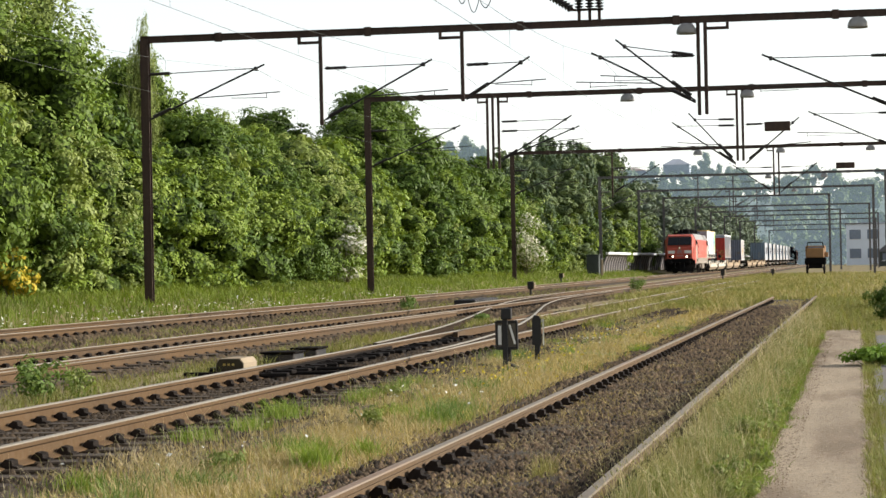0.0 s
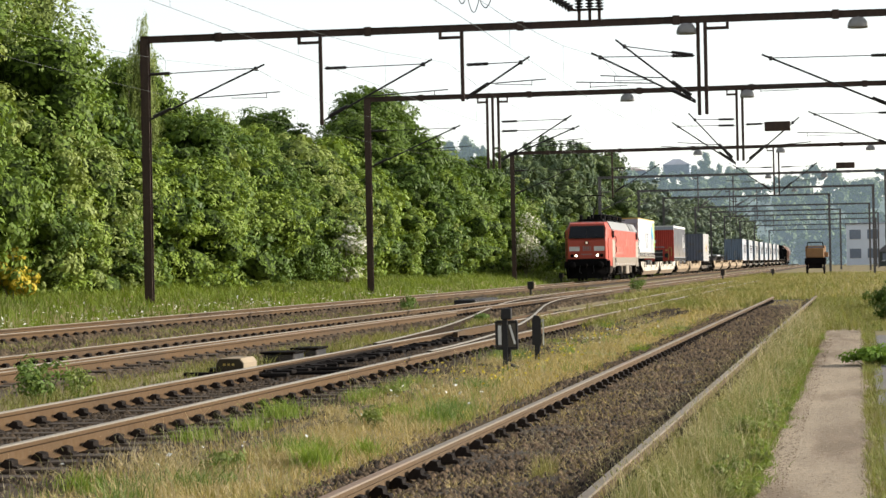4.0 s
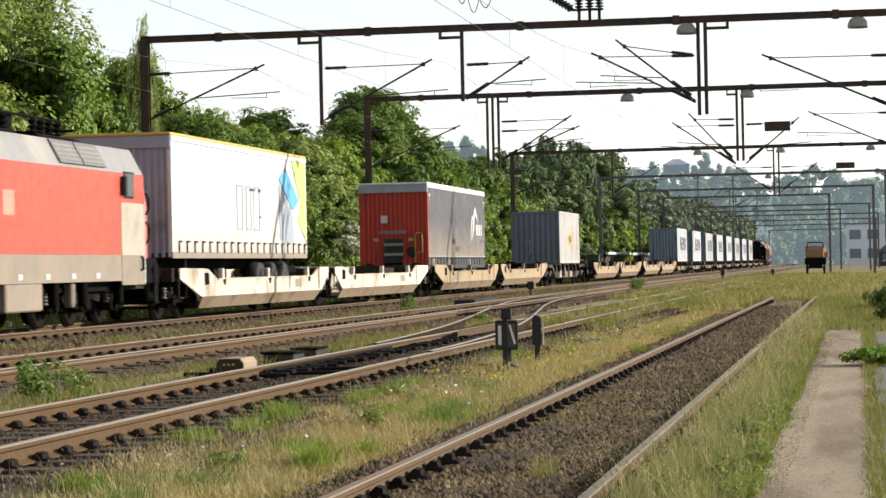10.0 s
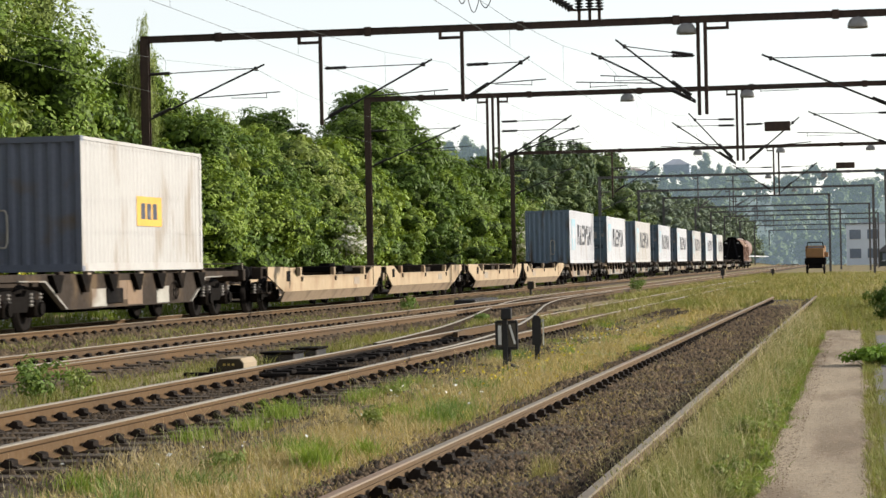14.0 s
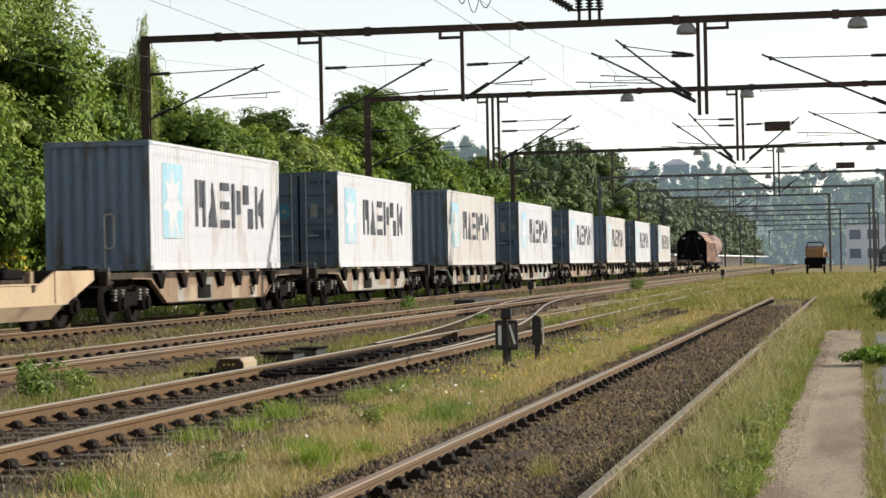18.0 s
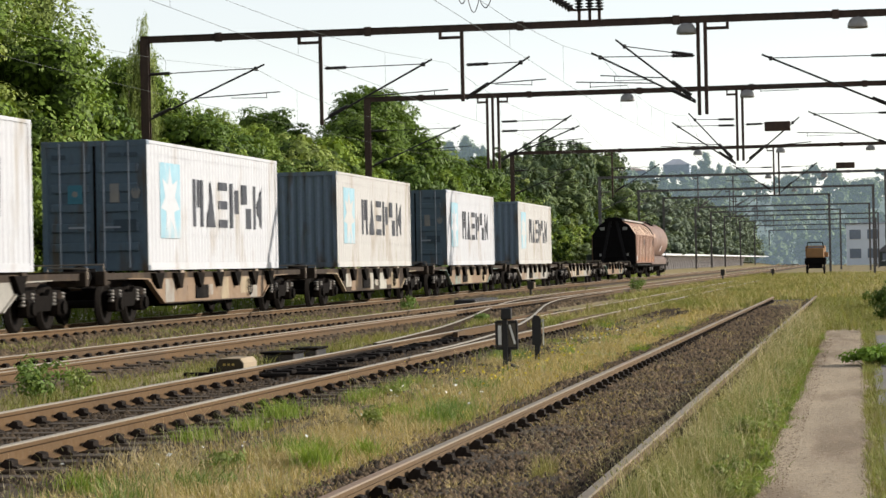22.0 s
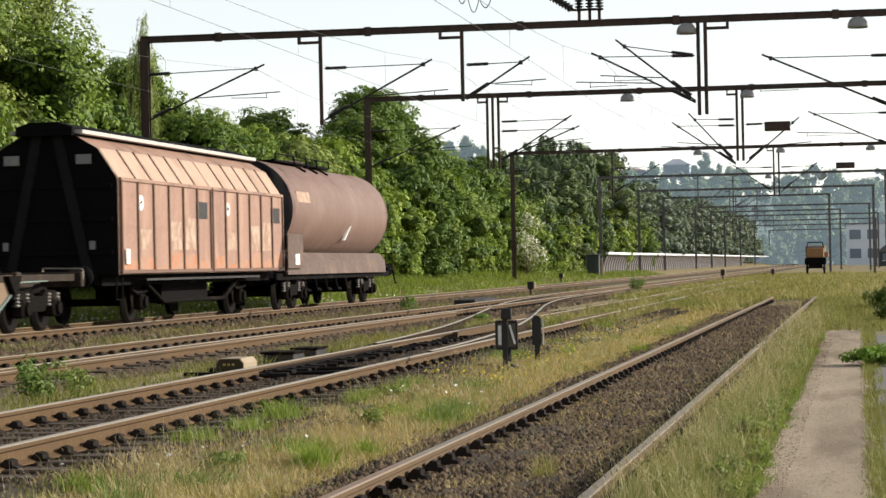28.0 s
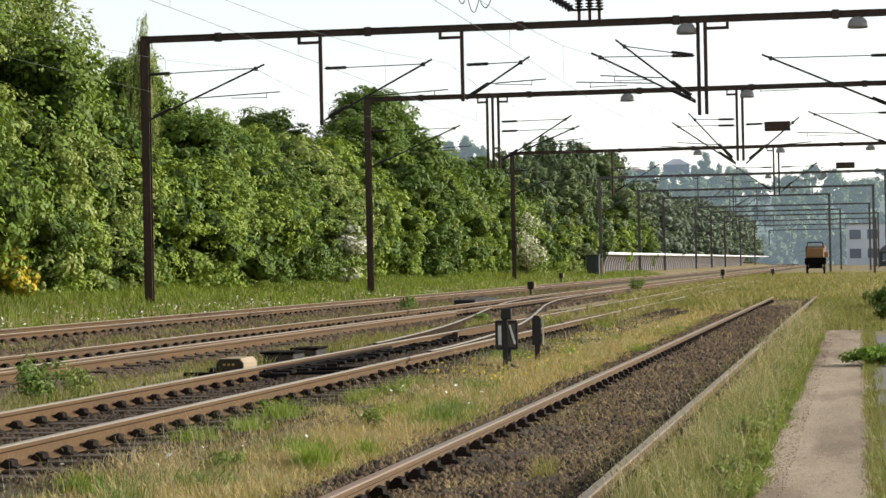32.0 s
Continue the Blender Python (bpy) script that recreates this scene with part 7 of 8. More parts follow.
def tufts(name, seed, places, mat, label, width=0.006):
    """Separate clumps of blades. places: (x, y, radius, height, blades)."""
    rs = np.random.RandomState(seed)
    x, y, h = [], [], []
    for cx, cy, r, hh, n in places:
        x.append(cx + rs.normal(size=n) * r * 0.5)
        y.append(cy + rs.normal(size=n) * r * 0.9)
        h.append(hh * rs.uniform(0.4, 1.2, n))
    x, y, h = np.concatenate(x), np.concatenate(y), np.concatenate(h)
    v, f = blades(rs, x, y, h, width * rs.uniform(0.6, 1.3, len(x)))
    tagged(new(name, sheet(name, v, f, mat)), label, "grass", kind="stuff")


def seed_heads(name, seed, n, x0, x1, y0, y1, h, mat, label):
    """Thin bent stalks, each ending in a small feathery head of four facets."""
    rs = np.random.RandomState(seed)
    x, y = scatter(rs, n, x0, x1, y0, y1)
    ok = np.array([noise.noise(Vector((a * 1.3, b * 0.5, seed))) for a, b in zip(x, y)]) > -0.25
    x, y = x[ok], y[ok]
    n = len(x)
    hh = h * rs.uniform(0.5, 1.25, n)
    a = rs.random(n) * 6.283
    base = np.stack([x, y, surface(x, y) - 0.02], 1)
    way = np.stack([np.cos(a), np.sin(a), np.zeros(n)], 1)
    top = base + way * (hh * 0.25)[:, None] + np.stack([x * 0, x * 0, hh], 1)
    side = np.stack([-np.sin(a), np.cos(a), np.zeros(n)], 1)
    far = np.clip(y / 28.0, 0.7, 1.4)
    w = (0.0016 * far)[:, None] * side
    ln = (0.045 * rs.uniform(0.6, 1.4, n) * far)[:, None]
    tip = top + (way * 0.55 + np.array([0, 0, 0.75])) * ln
    mid, wid = top + (tip - top) * 0.4, (0.0055 * far * rs.uniform(0.6, 1.3, n))[:, None]
    up = np.array([0, 0, 1.0])
    v = np.stack([base - w, base + w, top, mid + side * wid, tip, mid - side * wid, mid + (way - up * 0.6) * wid], 1).reshape(-1, 3)
    k = np.arange(n)[:, None] * 7
    f = np.concatenate([k + [0, 1, 2], k + [2, 3, 4], k + [2, 4, 5], k + [2, 6, 3], k + [2, 5, 6], k + [4, 3, 6], k + [4, 6, 5]])
    tagged(new(name, sheet(name, v, f, mat)), label, "grass", kind="stuff")


def flowers(name, seed, n, x0, x1, y0, y1, z, size, mat, label):
    rs = np.random.RandomState(seed)
    k = max(1, n // 14)
    cx, cy = scatter(rs, k, x0, x1, y0, y1)
    i = rs.randint(0, k, n)
    x, y = cx[i] + rs.normal(size=n) * 0.35, cy[i] + rs.normal(size=n) * 0.9
    v, f = leaf_cloud(rs, [(0, 0, 0, 0.01, 0.01, 0.01)], n, size, 1.0, 1.2)
    v = v.reshape(n, 4, 3) + np.stack([x, y, lift(x, y) + z * rs.uniform(0.5, 1.1, n)], 1)[:, None, :]
    tagged(new(name, sheet(name, v.reshape(-1, 3), f, mat)), label, "flowers", kind="stuff")


def weed(x, y, h, r, seed, n=500, size=0.09, mat=None, label="leafy green weed growing between the tracks"):
    rs = np.random.RandomState(seed)
    o = thing("weed", label, "weed", "weeds")
    o.matrix_basis = pose(x, y, float(lift(x, y)))
    blobs = [(rs.normal() * r * 0.4, rs.normal() * r * 0.5, h * rs.uniform(0.25, 0.8), r * 0.35, r * 0.35, h * 0.25) for _ in range(14)]
    part("leaves", sheet("leaves", *leaf_cloud(rs, blobs, n, size), mat or WEED), None, o)
    st = Mb()
    for b in blobs:
        st.cyl((b[0] * 0.3, b[1] * 0.3, -0.05), b[:3], 0.008, 0.004, 4)
    tagged(part("stem", st, WEED, o), kind="stuff")


# Unseen wall added behind the camera to block low sky light.
structure("wall_south", Mb().box(-11.0, 60.0, -46.0, -45.6, -0.4, 9.0), CABINET_WALL, "unseen plain wall added behind the camera to block low sky", "wall")


def build_grass():
    grass("dry_grass", 31, 46000, -5.08, -3.72, 12.5, 95, 0.105, 0.008, GRASS_DRY, "dry yellow-green grass between two tracks")
    grass("verge_grass", 32, 44000, -1.36, -0.70, 12.5, 85, 0.21, 0.005, GRASS_GREEN, "tall seeding grass beside the footpath", -0.25)
    grass("track_grass", 33, 26000, -3.3, -1.65, 12.5, 88, 0.06, 0.007, GRASS_DRY, "sparse dry grass inside the disused track", 0.36)
    grass("bank_grass", 34, 42000, -24.8, -18.75, 36, 240, 0.32, 0.014, GRASS_LUSH, "lush green grass on the bank below the trees", -0.4)
    grass("gap_grass", 35, 9000, -9.3, -8.35, 19, 60, 0.18, 0.010, GRASS_GREEN, "grass tufts between the tracks", 0.34)
    grass("strip_grass", 36, 13000, -15.0, -13.1, 27, 130, 0.15, 0.011, GRASS_GREEN, "patchy green grass between the running tracks", 0.34)
    grass("ballast_grass", 57, 7000, -19.2, -17.6, 33, 130, 0.2, 0.011, GRASS_LUSH, "thin grass creeping into the main line ballast", 0.38)
    grass("field_grass", 37, 18000, -5.6, -3.4, 70, 240, 0.28, 0.014, GRASS_FIELD, "dry grass on the overgrown yard", -0.4)
    grass("field_grass", 38, 22000, -3.4, 9.0, 88, 260, 0.26, 0.014, GRASS_FIELD, "dry grass on the overgrown yard", -0.4)
    grass("field_grass", 39, 14000, -9.5, -5.6, 90, 240, 0.26, 0.014, GRASS_FIELD, "dry grass on the overgrown yard", -0.3)
    grass("edge_grass", 40, 8000, 0.02, 0.26, 13, 60, 0.12, 0.010, GRASS_GREEN, "thin grass in the joint beside the path", 0.15)
    grass("edge_grass", 41, 16000, -0.9, 3.0, 50, 90, 0.26, 0.012, GRASS_GREEN, "green grass at the end of the path", -0.4)
    grass("dry_grass", 50, 3600, -5.60, -5.05, 12.5, 90, 0.11, 0.007, GRASS_DRY, "sparse dry grass at the edge of the ballast", 0.45)
    grass("dry_grass", 62, 5000, -3.76, -3.28, 12.5, 88, 0.09, 0.007, GRASS_DRY, "sparse dry grass at the edge of the disused track", 0.40)
    grass("track_straw", 47, 5000, -3.0, -1.62, 12.5, 60, 0.08, 0.004, GRASS_STRAW, "thin dead stalks standing in the gravel", 0.34)
    grass("siding_grass", 52, 14000, -7.3, -5.5, 52, 150, 0.30, 0.012, GRASS_FIELD, "tall grass growing over the end of the siding", -0.2)
    grass("path_edge_grass", 48, 12000, -1.08, -0.68, 12.5, 55, 0.15, 0.009, GRASS_FRESH, "bright green grass along the path's edge", 0.16)
    grass("fresh_tufts", 49, 5000, -5.3, -3.6, 12.5, 60, 0.15, 0.009, GRASS_FRESH, "fresh green tufts in the dry grass", 0.44)
    grass("fresh_tufts", 53, 220, -2.26, -2.12, 16.4, 17.1, 0.2, 0.005, GRASS_FIELD, "fresh green tuft in the disused track", -0.5)
    rs = random.Random(77)
    tufts("green_tufts", 58, [(-5.40, 22.4, 0.22, 0.20, 420), (-5.43, 19.4, 0.2, 0.15, 300), (-5.27, 20.6, 0.2, 0.16, 320), (-4.01, 17.6, 0.14, 0.24, 380), (-3.88, 18.8, 0.12, 0.16, 220), (-4.5, 23.3, 0.2, 0.14, 260), (-5.2, 25.0, 0.2, 0.16, 260)]
          + [(rs.uniform(-5.4, -3.6), 14 + 40 * rs.random() ** 1.4, rs.uniform(0.1, 0.25), rs.uniform(0.1, 0.2), 160) for _ in range(9)], GRASS_FRESH, "fresh green grass tufts in the dry grass", 0.008)
    tufts("dark_tufts", 59, [(-3.94, 22.7, 0.25, 0.2, 420), (-4.1, 24.2, 0.25, 0.18, 300), (-5.17, 35.9, 0.4, 0.22, 400), (-4.4, 28.0, 0.3, 0.18, 320)]
          + [(rs.uniform(-5.4, -3.6), 14 + 40 * rs.random() ** 1.4, rs.uniform(0.12, 0.3), rs.uniform(0.1, 0.18), 160) for _ in range(12)], WEED, "dark green tufts in the dry grass", 0.008)
    tufts("verge_tufts", 63, [(rs.uniform(-1.25, -0.85), 13.5 + 34 * rs.random() ** 1.4, rs.uniform(0.08, 0.18), rs.uniform(0.14, 0.24), 180) for _ in range(22)], WEED, "dark green tufts in the seeding verge", 0.007)
    tufts("verge_tufts", 64, [(rs.uniform(-0.86, -0.66), 13.5 + 34 * rs.random() ** 1.4, rs.uniform(0.06, 0.13), rs.uniform(0.06, 0.13), 110) for _ in range(34)], GRASS_FRESH, "bright green tufts creeping onto the footpath", 0.007)
    tufts("straw_mats", 60, [(rs.uniform(-2.95, -1.75), 14 + 45 * rs.random() ** 1.3, rs.uniform(0.2, 0.4), rs.uniform(0.03, 0.06), 260) for _ in range(60)], GRASS_MAT, "matted dead grass on the gravel of the disused track", 0.007)
    tufts("straw_mats", 61, [(rs.uniform(-5.2, -3.95), 13.5 + 45 * rs.random() ** 1.3, rs.uniform(0.25, 0.5), rs.uniform(0.08, 0.13), 300) for _ in range(100)], GRASS_MAT, "matted pale dead grass between the tracks", 0.008)
    seed_heads("seed_heads", 54, 4200, -1.42, -0.85, 12.5, 55, 0.25, GRASS_HEAD, "nodding grey-green seed heads in the verge")
    seed_heads("seed_heads", 55, 900, -5.4, -3.7, 12.5, 50, 0.17, GRASS_HEAD, "nodding seed heads in the dry grass")
    grass("seed_stalks", 45, 2600, -1.40, -0.72, 12.5, 60, 0.55, 0.004, GRASS_STRAW, "thin pale seed stalks in the verge", -0.4)
    grass("seed_stalks", 46, 2200, -5.5, -3.7, 12.5, 60, 0.34, 0.004, GRASS_STRAW, "thin pale seed stalks in the dry grass", -0.4)
    for k, (x, y) in enumerate(((-0.86, 16.6), (-0.82, 18.2), (-0.90, 19.5), (-0.84, 24.0), (-0.90, 27.5), (-0.85, 31.0), (-1.2, 17.6), (-1.25, 21.5), (-0.88, 36.0), (-1.1, 40.0), (-0.80, 14.6), (-0.90, 15.4), (-0.78, 17.3), (-0.86, 20.6), (-0.80, 21.8), (-0.92, 23.0), (-0.80, 25.4), (-0.95, 29.0), (-0.82, 33.5))):
        weed(x, y, 0.15 + 0.03 * (k % 3), 0.17, 80 + k, 420, 0.03, WEED_PALE)
    flowers("white_flowers", 42, 480, -19.6, -18.85, 44, 110, 0.22, 0.06, FLOWER_W, "small white flowers along the bank")
    flowers("yellow_flowers", 43, 380, -5.3, -3.9, 27, 56, 0.22, 0.035, FLOWER_Y, "small yellow flowers in the grass")
    flowers("white_flowers", 44, 70, -5.3, -3.8, 15, 60, 0.20, 0.035, FLOWER_W, "small white flowers in the grass")
    weed(-8.62, 24.6, 0.52, 0.30, 51, 700, 0.045, WEED)
    weed(-8.5, 25.6, 0.36, 0.26, 52, 400, 0.04, WEED_PALE)
    weed(-9.2, 58.5, 0.24, 0.3, 53, 260, 0.06)
    weed(-14.3, 77.0, 0.40, 0.35, 54, 260, 0.07)
    weed(-13.8, 74.0, 0.30, 0.3, 63, 200, 0.07)
    weed(-5.2, 26.3, 0.20, 0.28, 55, 500, 0.03, WEED_PALE)
    weed(-4.4, 21.7, 0.20, 0.20, 56, 420, 0.028, WEED_PALE)
    weed(-4.55, 17.0, 0.18, 0.18, 57, 380, 0.025, WEED_PALE)
    weed(0.24, 33.8, 0.30, 0.42, 58, 2600, 0.05, WEED_BRIGHT, "bright green leafy weed clump at the path's edge")
    weed(-10.0, 111.0, 0.75, 0.4, 59, 500, 0.07)
    for k in range(7):
        weed(0.95 + 0.5 * (k % 3), 56 + k * 4.0, 0.8, 0.6, 60 + k, 3000, 0.06, LEAF_B, "dark green bramble bush beside the path's end")


build_grass()


# ---- ballast stones ----
def stones(name, seed, n, spans, y0, y1, size, mat, label, near=1.0):
    """Loose crushed stones, each a small uneven lump. spans: (x0, x1, z) strips."""
    rs = np.random.RandomState(seed)
    w = np.array([b - a for a, b, _ in spans])
    k = rs.choice(len(spans), n, p=w / w.sum())
    sp = np.array(spans)
    x = sp[k, 0] + (sp[k, 1] - sp[k, 0]) * rs.random(n)
    y = y0 * (y1 / y0) ** (rs.random(n) ** near)
    z = np.where(sp[k, 2] < -9, gravel_top(x) + 0.004, sp[k, 2]) + rs.uniform(-0.012, 0.012, n)
    octa = np.array([(1, 0, -0.2), (0, 1, -0.2), (-1, 0, -0.2), (0, -1, -0.2), (0.1, 0.1, 0.8)])
    tri = np.array([(0, 1, 4), (1, 2, 4), (2, 3, 4), (3, 0, 4)])
    s = size * rs.uniform(0.5, 1.35, n) * np.clip(y / 30.0, 0.8, 2.0)
    ang = rs.random(n) * 6.283
    v = octa[None] * (1 + rs.uniform(-0.35, 0.35, (n, 5, 3))) * s[:, None, None]
    c, q = np.cos(ang)[:, None], np.sin(ang)[:, None]
    vx, vy = v[:, :, 0] * c - v[:, :, 1] * q, v[:, :, 0] * q + v[:, :, 1] * c
    v = np.stack([vx + x[:, None], vy + y[:, None], v[:, :, 2] + z[:, None]], -1).reshape(-1, 3)
    f = (np.arange(n)[:, None, None] * 5 + tri[None]).reshape(-1, 3)
    tagged(new(name, sheet(name, v, f, mat)), label, "ballast", kind="stuff")


GRIT_STONE = surf("brown_grit_stone", (0.140, 0.094, 0.055), 0.9, 0, 0.3, 14, island=True, rand=0.95)
PATH_GRIT = surf("tan_path_grit", (0.36, 0.285, 0.20), 0.9, 0, 0.3, 14, island=True, rand=0.5)
stones("ballast_stones", 71, 24000, [(-8.75, -7.65, -0.075), (-7.45, -6.15, -0.075), (-5.95, -5.05, -0.085), (-5.05, -4.7, -0.125)], 15, 70, 0.040, DIRTY_STONE, "loose crushed stones of the siding")
stones("ballast_stones", 72, 14000, [(-13.2, -12.05, -0.01), (-11.85, -10.5, -0.01), (-10.3, -9.2, -0.03)], 26, 110, 0.043, STONE, "loose crushed stones of the passing track")
stones("ballast_stones", 73, 15000, [(-19.0, -17.6, 0.02), (-17.4, -16.1, 0.03), (-15.9, -15.0, 0.03), (-15.0, -13.6, 0.012)], 33, 130, 0.042, STONE, "loose crushed stones of the main line")
stones("ballast_stones", 74, 24000, [(-3.95, -3.67, -0.175), (-3.67, -3.2, -10), (-2.98, -1.66, -10)], 12.5, 75, 0.029, GRIT_STONE, "fine dark gravel in the disused track")
stones("ballast_stones", 76, 2600, [(-3.67, -3.2, -10), (-2.98, -1.75, -10)], 12.5, 75, 0.034, STONE, "larger loose stones in the disused track")
LITTER = surf("brown_leaf_litter", (0.155, 0.105, 0.066), 0.9, 0, 0.4, 14, island=True, rand=0.7)
stones("leaf_litter", 77, 9000, [(-0.82, -0.64, -0.149), (-0.74, -0.50, -0.149), (-0.02, 0.06, -0.149)], 13, 45, 0.0065, LITTER, "brown crumbs of leaf litter along the path's edges")
stones("path_grit", 75, 14000, [(-0.95, -0.62, -0.150), (-0.95, -0.62, -0.150), (-0.66, 0.04, -0.152)], 13, 50, 0.0075, PATH_GRIT, "loose grit on the footpath")

# ---- lineside things ----
SIGN_BLACK = surf("signal_black_paint", (0.020, 0.019, 0.019), 0.55, 0, 0.3, 6, dirt=(0.06, 0.05, 0.04), amount=0.2)
OPAL = surf("white_signal_glass", (0.72, 0.71, 0.66), 0.35, 0, 0.08, 5)
CONCRETE = surf("cast_concrete", (0.25, 0.20, 0.135), 0.9, 0, 0.15, 4, dirt=(0.25, 0.20, 0.14), amount=0.3, bump=0.004)
CABINET = surf("dark_green_cabinet_paint", (0.035, 0.045, 0.042), 0.6, 0, 0.2, 3)
ORANGE = surf("orange_yellow_machine_paint", (0.24, 0.13, 0.055), 0.6, 0, 0.15, 2, dirt=(0.22, 0.13, 0.06), amount=0.3)
FENCE_PALE = surf("pale_translucent_fence_panel", (0.135, 0.118, 0.115), 0.35, 0, 0.1, 1)
FENCE_DARK = surf("dark_fence_rib", (0.06, 0.06, 0.065), 0.6, 0.2, 0.2)
FENCE_TOP = surf("white_fence_cap", (0.55, 0.56, 0.57), 0.45, 0, 0.05)
# Far walls and the grey roof: haze put into the colour as pale blue.
WALL_PALE = surf("pale_rendered_wall", (0.58, 0.63, 0.70), 0.8, 0, 0.08, 0.5)
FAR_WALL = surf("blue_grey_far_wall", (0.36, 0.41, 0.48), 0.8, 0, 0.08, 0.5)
ROOF_DULL = surf("dull_brown_roof", (0.26, 0.22, 0.21), 0.8, 0, 0.15, 1)
ROOF_GREY = surf("grey_roof", (0.34, 0.37, 0.43), 0.7, 0, 0.15, 0.5)
PANE = surf("dark_window_pane", (0.15, 0.18, 0.23), 0.1, 0, 0.2)


def point_indicator(x, y, turn, h, wide):
    s = thing("point_indicator", "black point indicator post with a framed lantern and white slanted bar" if wide else "narrow black lever post with a pale side plate", "signal", m=pose(x, y, float(lift(x, y)), 0, 0, turn))
    if wide:
        part("post", Mb().cbox(-0.05, 0.025, -0.04, 0.04, -0.2, h, 0.008), SIGN_BLACK, s)
        part("cap", Mb().cbox(-0.065, 0.085, -0.07, 0.07, h - 0.15, h + 0.01, 0.015), SIGN_BLACK, s)
        b = part("lantern_frame", Mb().cbox(-0.135, 0.155, -0.02, 0.02, 0.66, 0.70, 0.008).cbox(-0.135, 0.155, -0.02, 0.02, 0.30, 0.34, 0.008).cbox(-0.145, -0.115, -0.02, 0.02, 0.31, 0.69, 0.008).cbox(0.135, 0.165, -0.02, 0.02, 0.31, 0.69, 0.008), SIGN_BLACK, s)
        part("lantern_face", Mb().box(-0.13, 0.15, 0.0, 0.012, 0.32, 0.68), LANTERN, b, "dull brown lantern face")
        part("white_pane", Mb().box(-0.108, -0.062, -0.012, -0.002, 0.37, 0.63), OPAL, b, "white glass pane")
        part("white_bar", Mb().loft([[(0.035, -0.03, 0.64), (0.065, -0.03, 0.64), (0.065, -0.01, 0.64), (0.035, -0.01, 0.64)], [(0.105, -0.03, 0.38), (0.135, -0.03, 0.38), (0.135, -0.01, 0.38), (0.105, -0.01, 0.38)]]), OPAL, b, "white slanted bar")
        part("lever", Mb().cbox(0.02, 0.07, -0.03, 0.03, 0.14, 0.32, 0.01).cyl((0.05, 0, 0.10), (0.16, 0.06, 0.05), 0.02, n=8), OILY, s)
        part("base_flange", Mb().cbox(-0.07, 0.05, -0.06, 0.06, -0.02, 0.03, 0.01), SIGN_BLACK, s)
        part("reflector", Mb().box(-0.035, 0.01, -0.046, -0.041, 0.04, 0.10), YELLOW, s, "small yellow band")
    else:
        part("post", Mb().cbox(-0.03, 0.05, -0.04, 0.04, -0.2, 0.34, 0.008), SIGN_BLACK, s)
        part("head", Mb().prism([(-0.065, 0.27), (0.06, 0.25), (0.075, 0.32), (0.07, 0.64), (0.045, 0.69), (-0.03, 0.70), (-0.06, 0.64)], "y", -0.06, 0.06), SIGN_BLACK, s)
        part("side_plate", Mb().box(0.095, 0.112, -0.03, 0.06, 0.26, 0.64).box(0.06, 0.10, 0.0, 0.03, 0.60, 0.63), OPAL, s, "pale side plate")
    return s


LANTERN = surf("dull_lantern_glass", (0.10, 0.085, 0.065), 0.5, 0, 0.25, 8)
point_indicator(-4.75, 32.6, 8, 0.86, True)
point_indicator(-4.72, 35.5, 8, 0.70, False)


def dwarf_signal(x, y, h):
    s = thing("dwarf_signal", "small black ground signal beside the main line", "signal", "dwarf signals", pose(x, y, float(lift(x, y))))
    part("post", Mb().cyl((0, 0, -0.2), (0, 0, h * 0.5), 0.05, n=8), SIGN_BLACK, s)
    hd = part("head", Mb().cbox(-0.13, 0.13, -0.08, 0.10, h * 0.45, h, 0.02), SIGN_BLACK, s)
    part("visor", Mb().cbox(0.13, 0.20, -0.14, 0.08, h * 0.5, h * 0.95, 0.02), CONCRETE, hd, "pale side shield")


dwarf_signal(-13.9, 103.0, 0.62)
dwarf_signal(-19.3, 158.0, 0.6)
dwarf_signal(-9.3, 168.0, 0.8)
dwarf_signal(-7.0, 200.0, 0.7)


# Brown front face of the motor box, darkened in colour for its shade.
SHADE_BROWN = surf("dark_brown_front_plate", (0.045, 0.034, 0.018), 0.8, 0, 0.3, 8, dirt=(0.09, 0.065, 0.03), amount=0.3)


def point_motor():
    b = thing("point_motor", "low chamfered concrete point motor box beside the siding", "point motor", m=pose(-8.28, 31.3, -0.06))
    part("housing", Mb().loft([[(-0.19, y, 0.0), (0.19, y, 0.0), (0.19, y, 0.15), (0.14, y, 0.215), (-0.14, y, 0.215), (-0.19, y, 0.15)] for y in (0.0, 0.72)]), CONCRETE, b, "pale concrete housing")
    part("bed_plate", Mb().cbox(-0.42, 0.22, -0.25, 0.9, -0.10, 0.03, 0.02), SLEEPER, b)
    part("front_plate", Mb().loft([[(-0.18, y, 0.01), (0.18, y, 0.01), (0.18, y, 0.145), (0.135, y, 0.205), (-0.135, y, 0.205), (-0.18, y, 0.145)] for y in (-0.012, 0.0)]), SHADE_BROWN, b, "brown front face with its shade painted in")
    part("side_lug", Mb().cbox(-0.34, -0.20, 0.1, 0.4, 0.03, 0.09, 0.01), SIGN_BLACK, b)
    m = Mb()
    for k in range(3):
        m.box(-0.09 + k * 0.06, -0.055 + k * 0.06, -0.016, -0.01, 0.12, 0.15)
    part("number_bars", m, YELLOW, b)
    for y, w in ((34.9, 0.24), (36.6, 0.20)):
        c = thing("cable_box", "dark low cable box between the tracks", "cable box", "cable boxes", pose(-8.42, y, -0.06))
        part("case", Mb().cbox(-w, w, -0.3, 0.35, 0.0, 0.15, 0.02), SIGN_BLACK, c)
        part("lid", Mb().cbox(-w - 0.03, w + 0.03, -0.33, 0.38, 0.15, 0.18, 0.012), BOGIE, c)


point_motor()


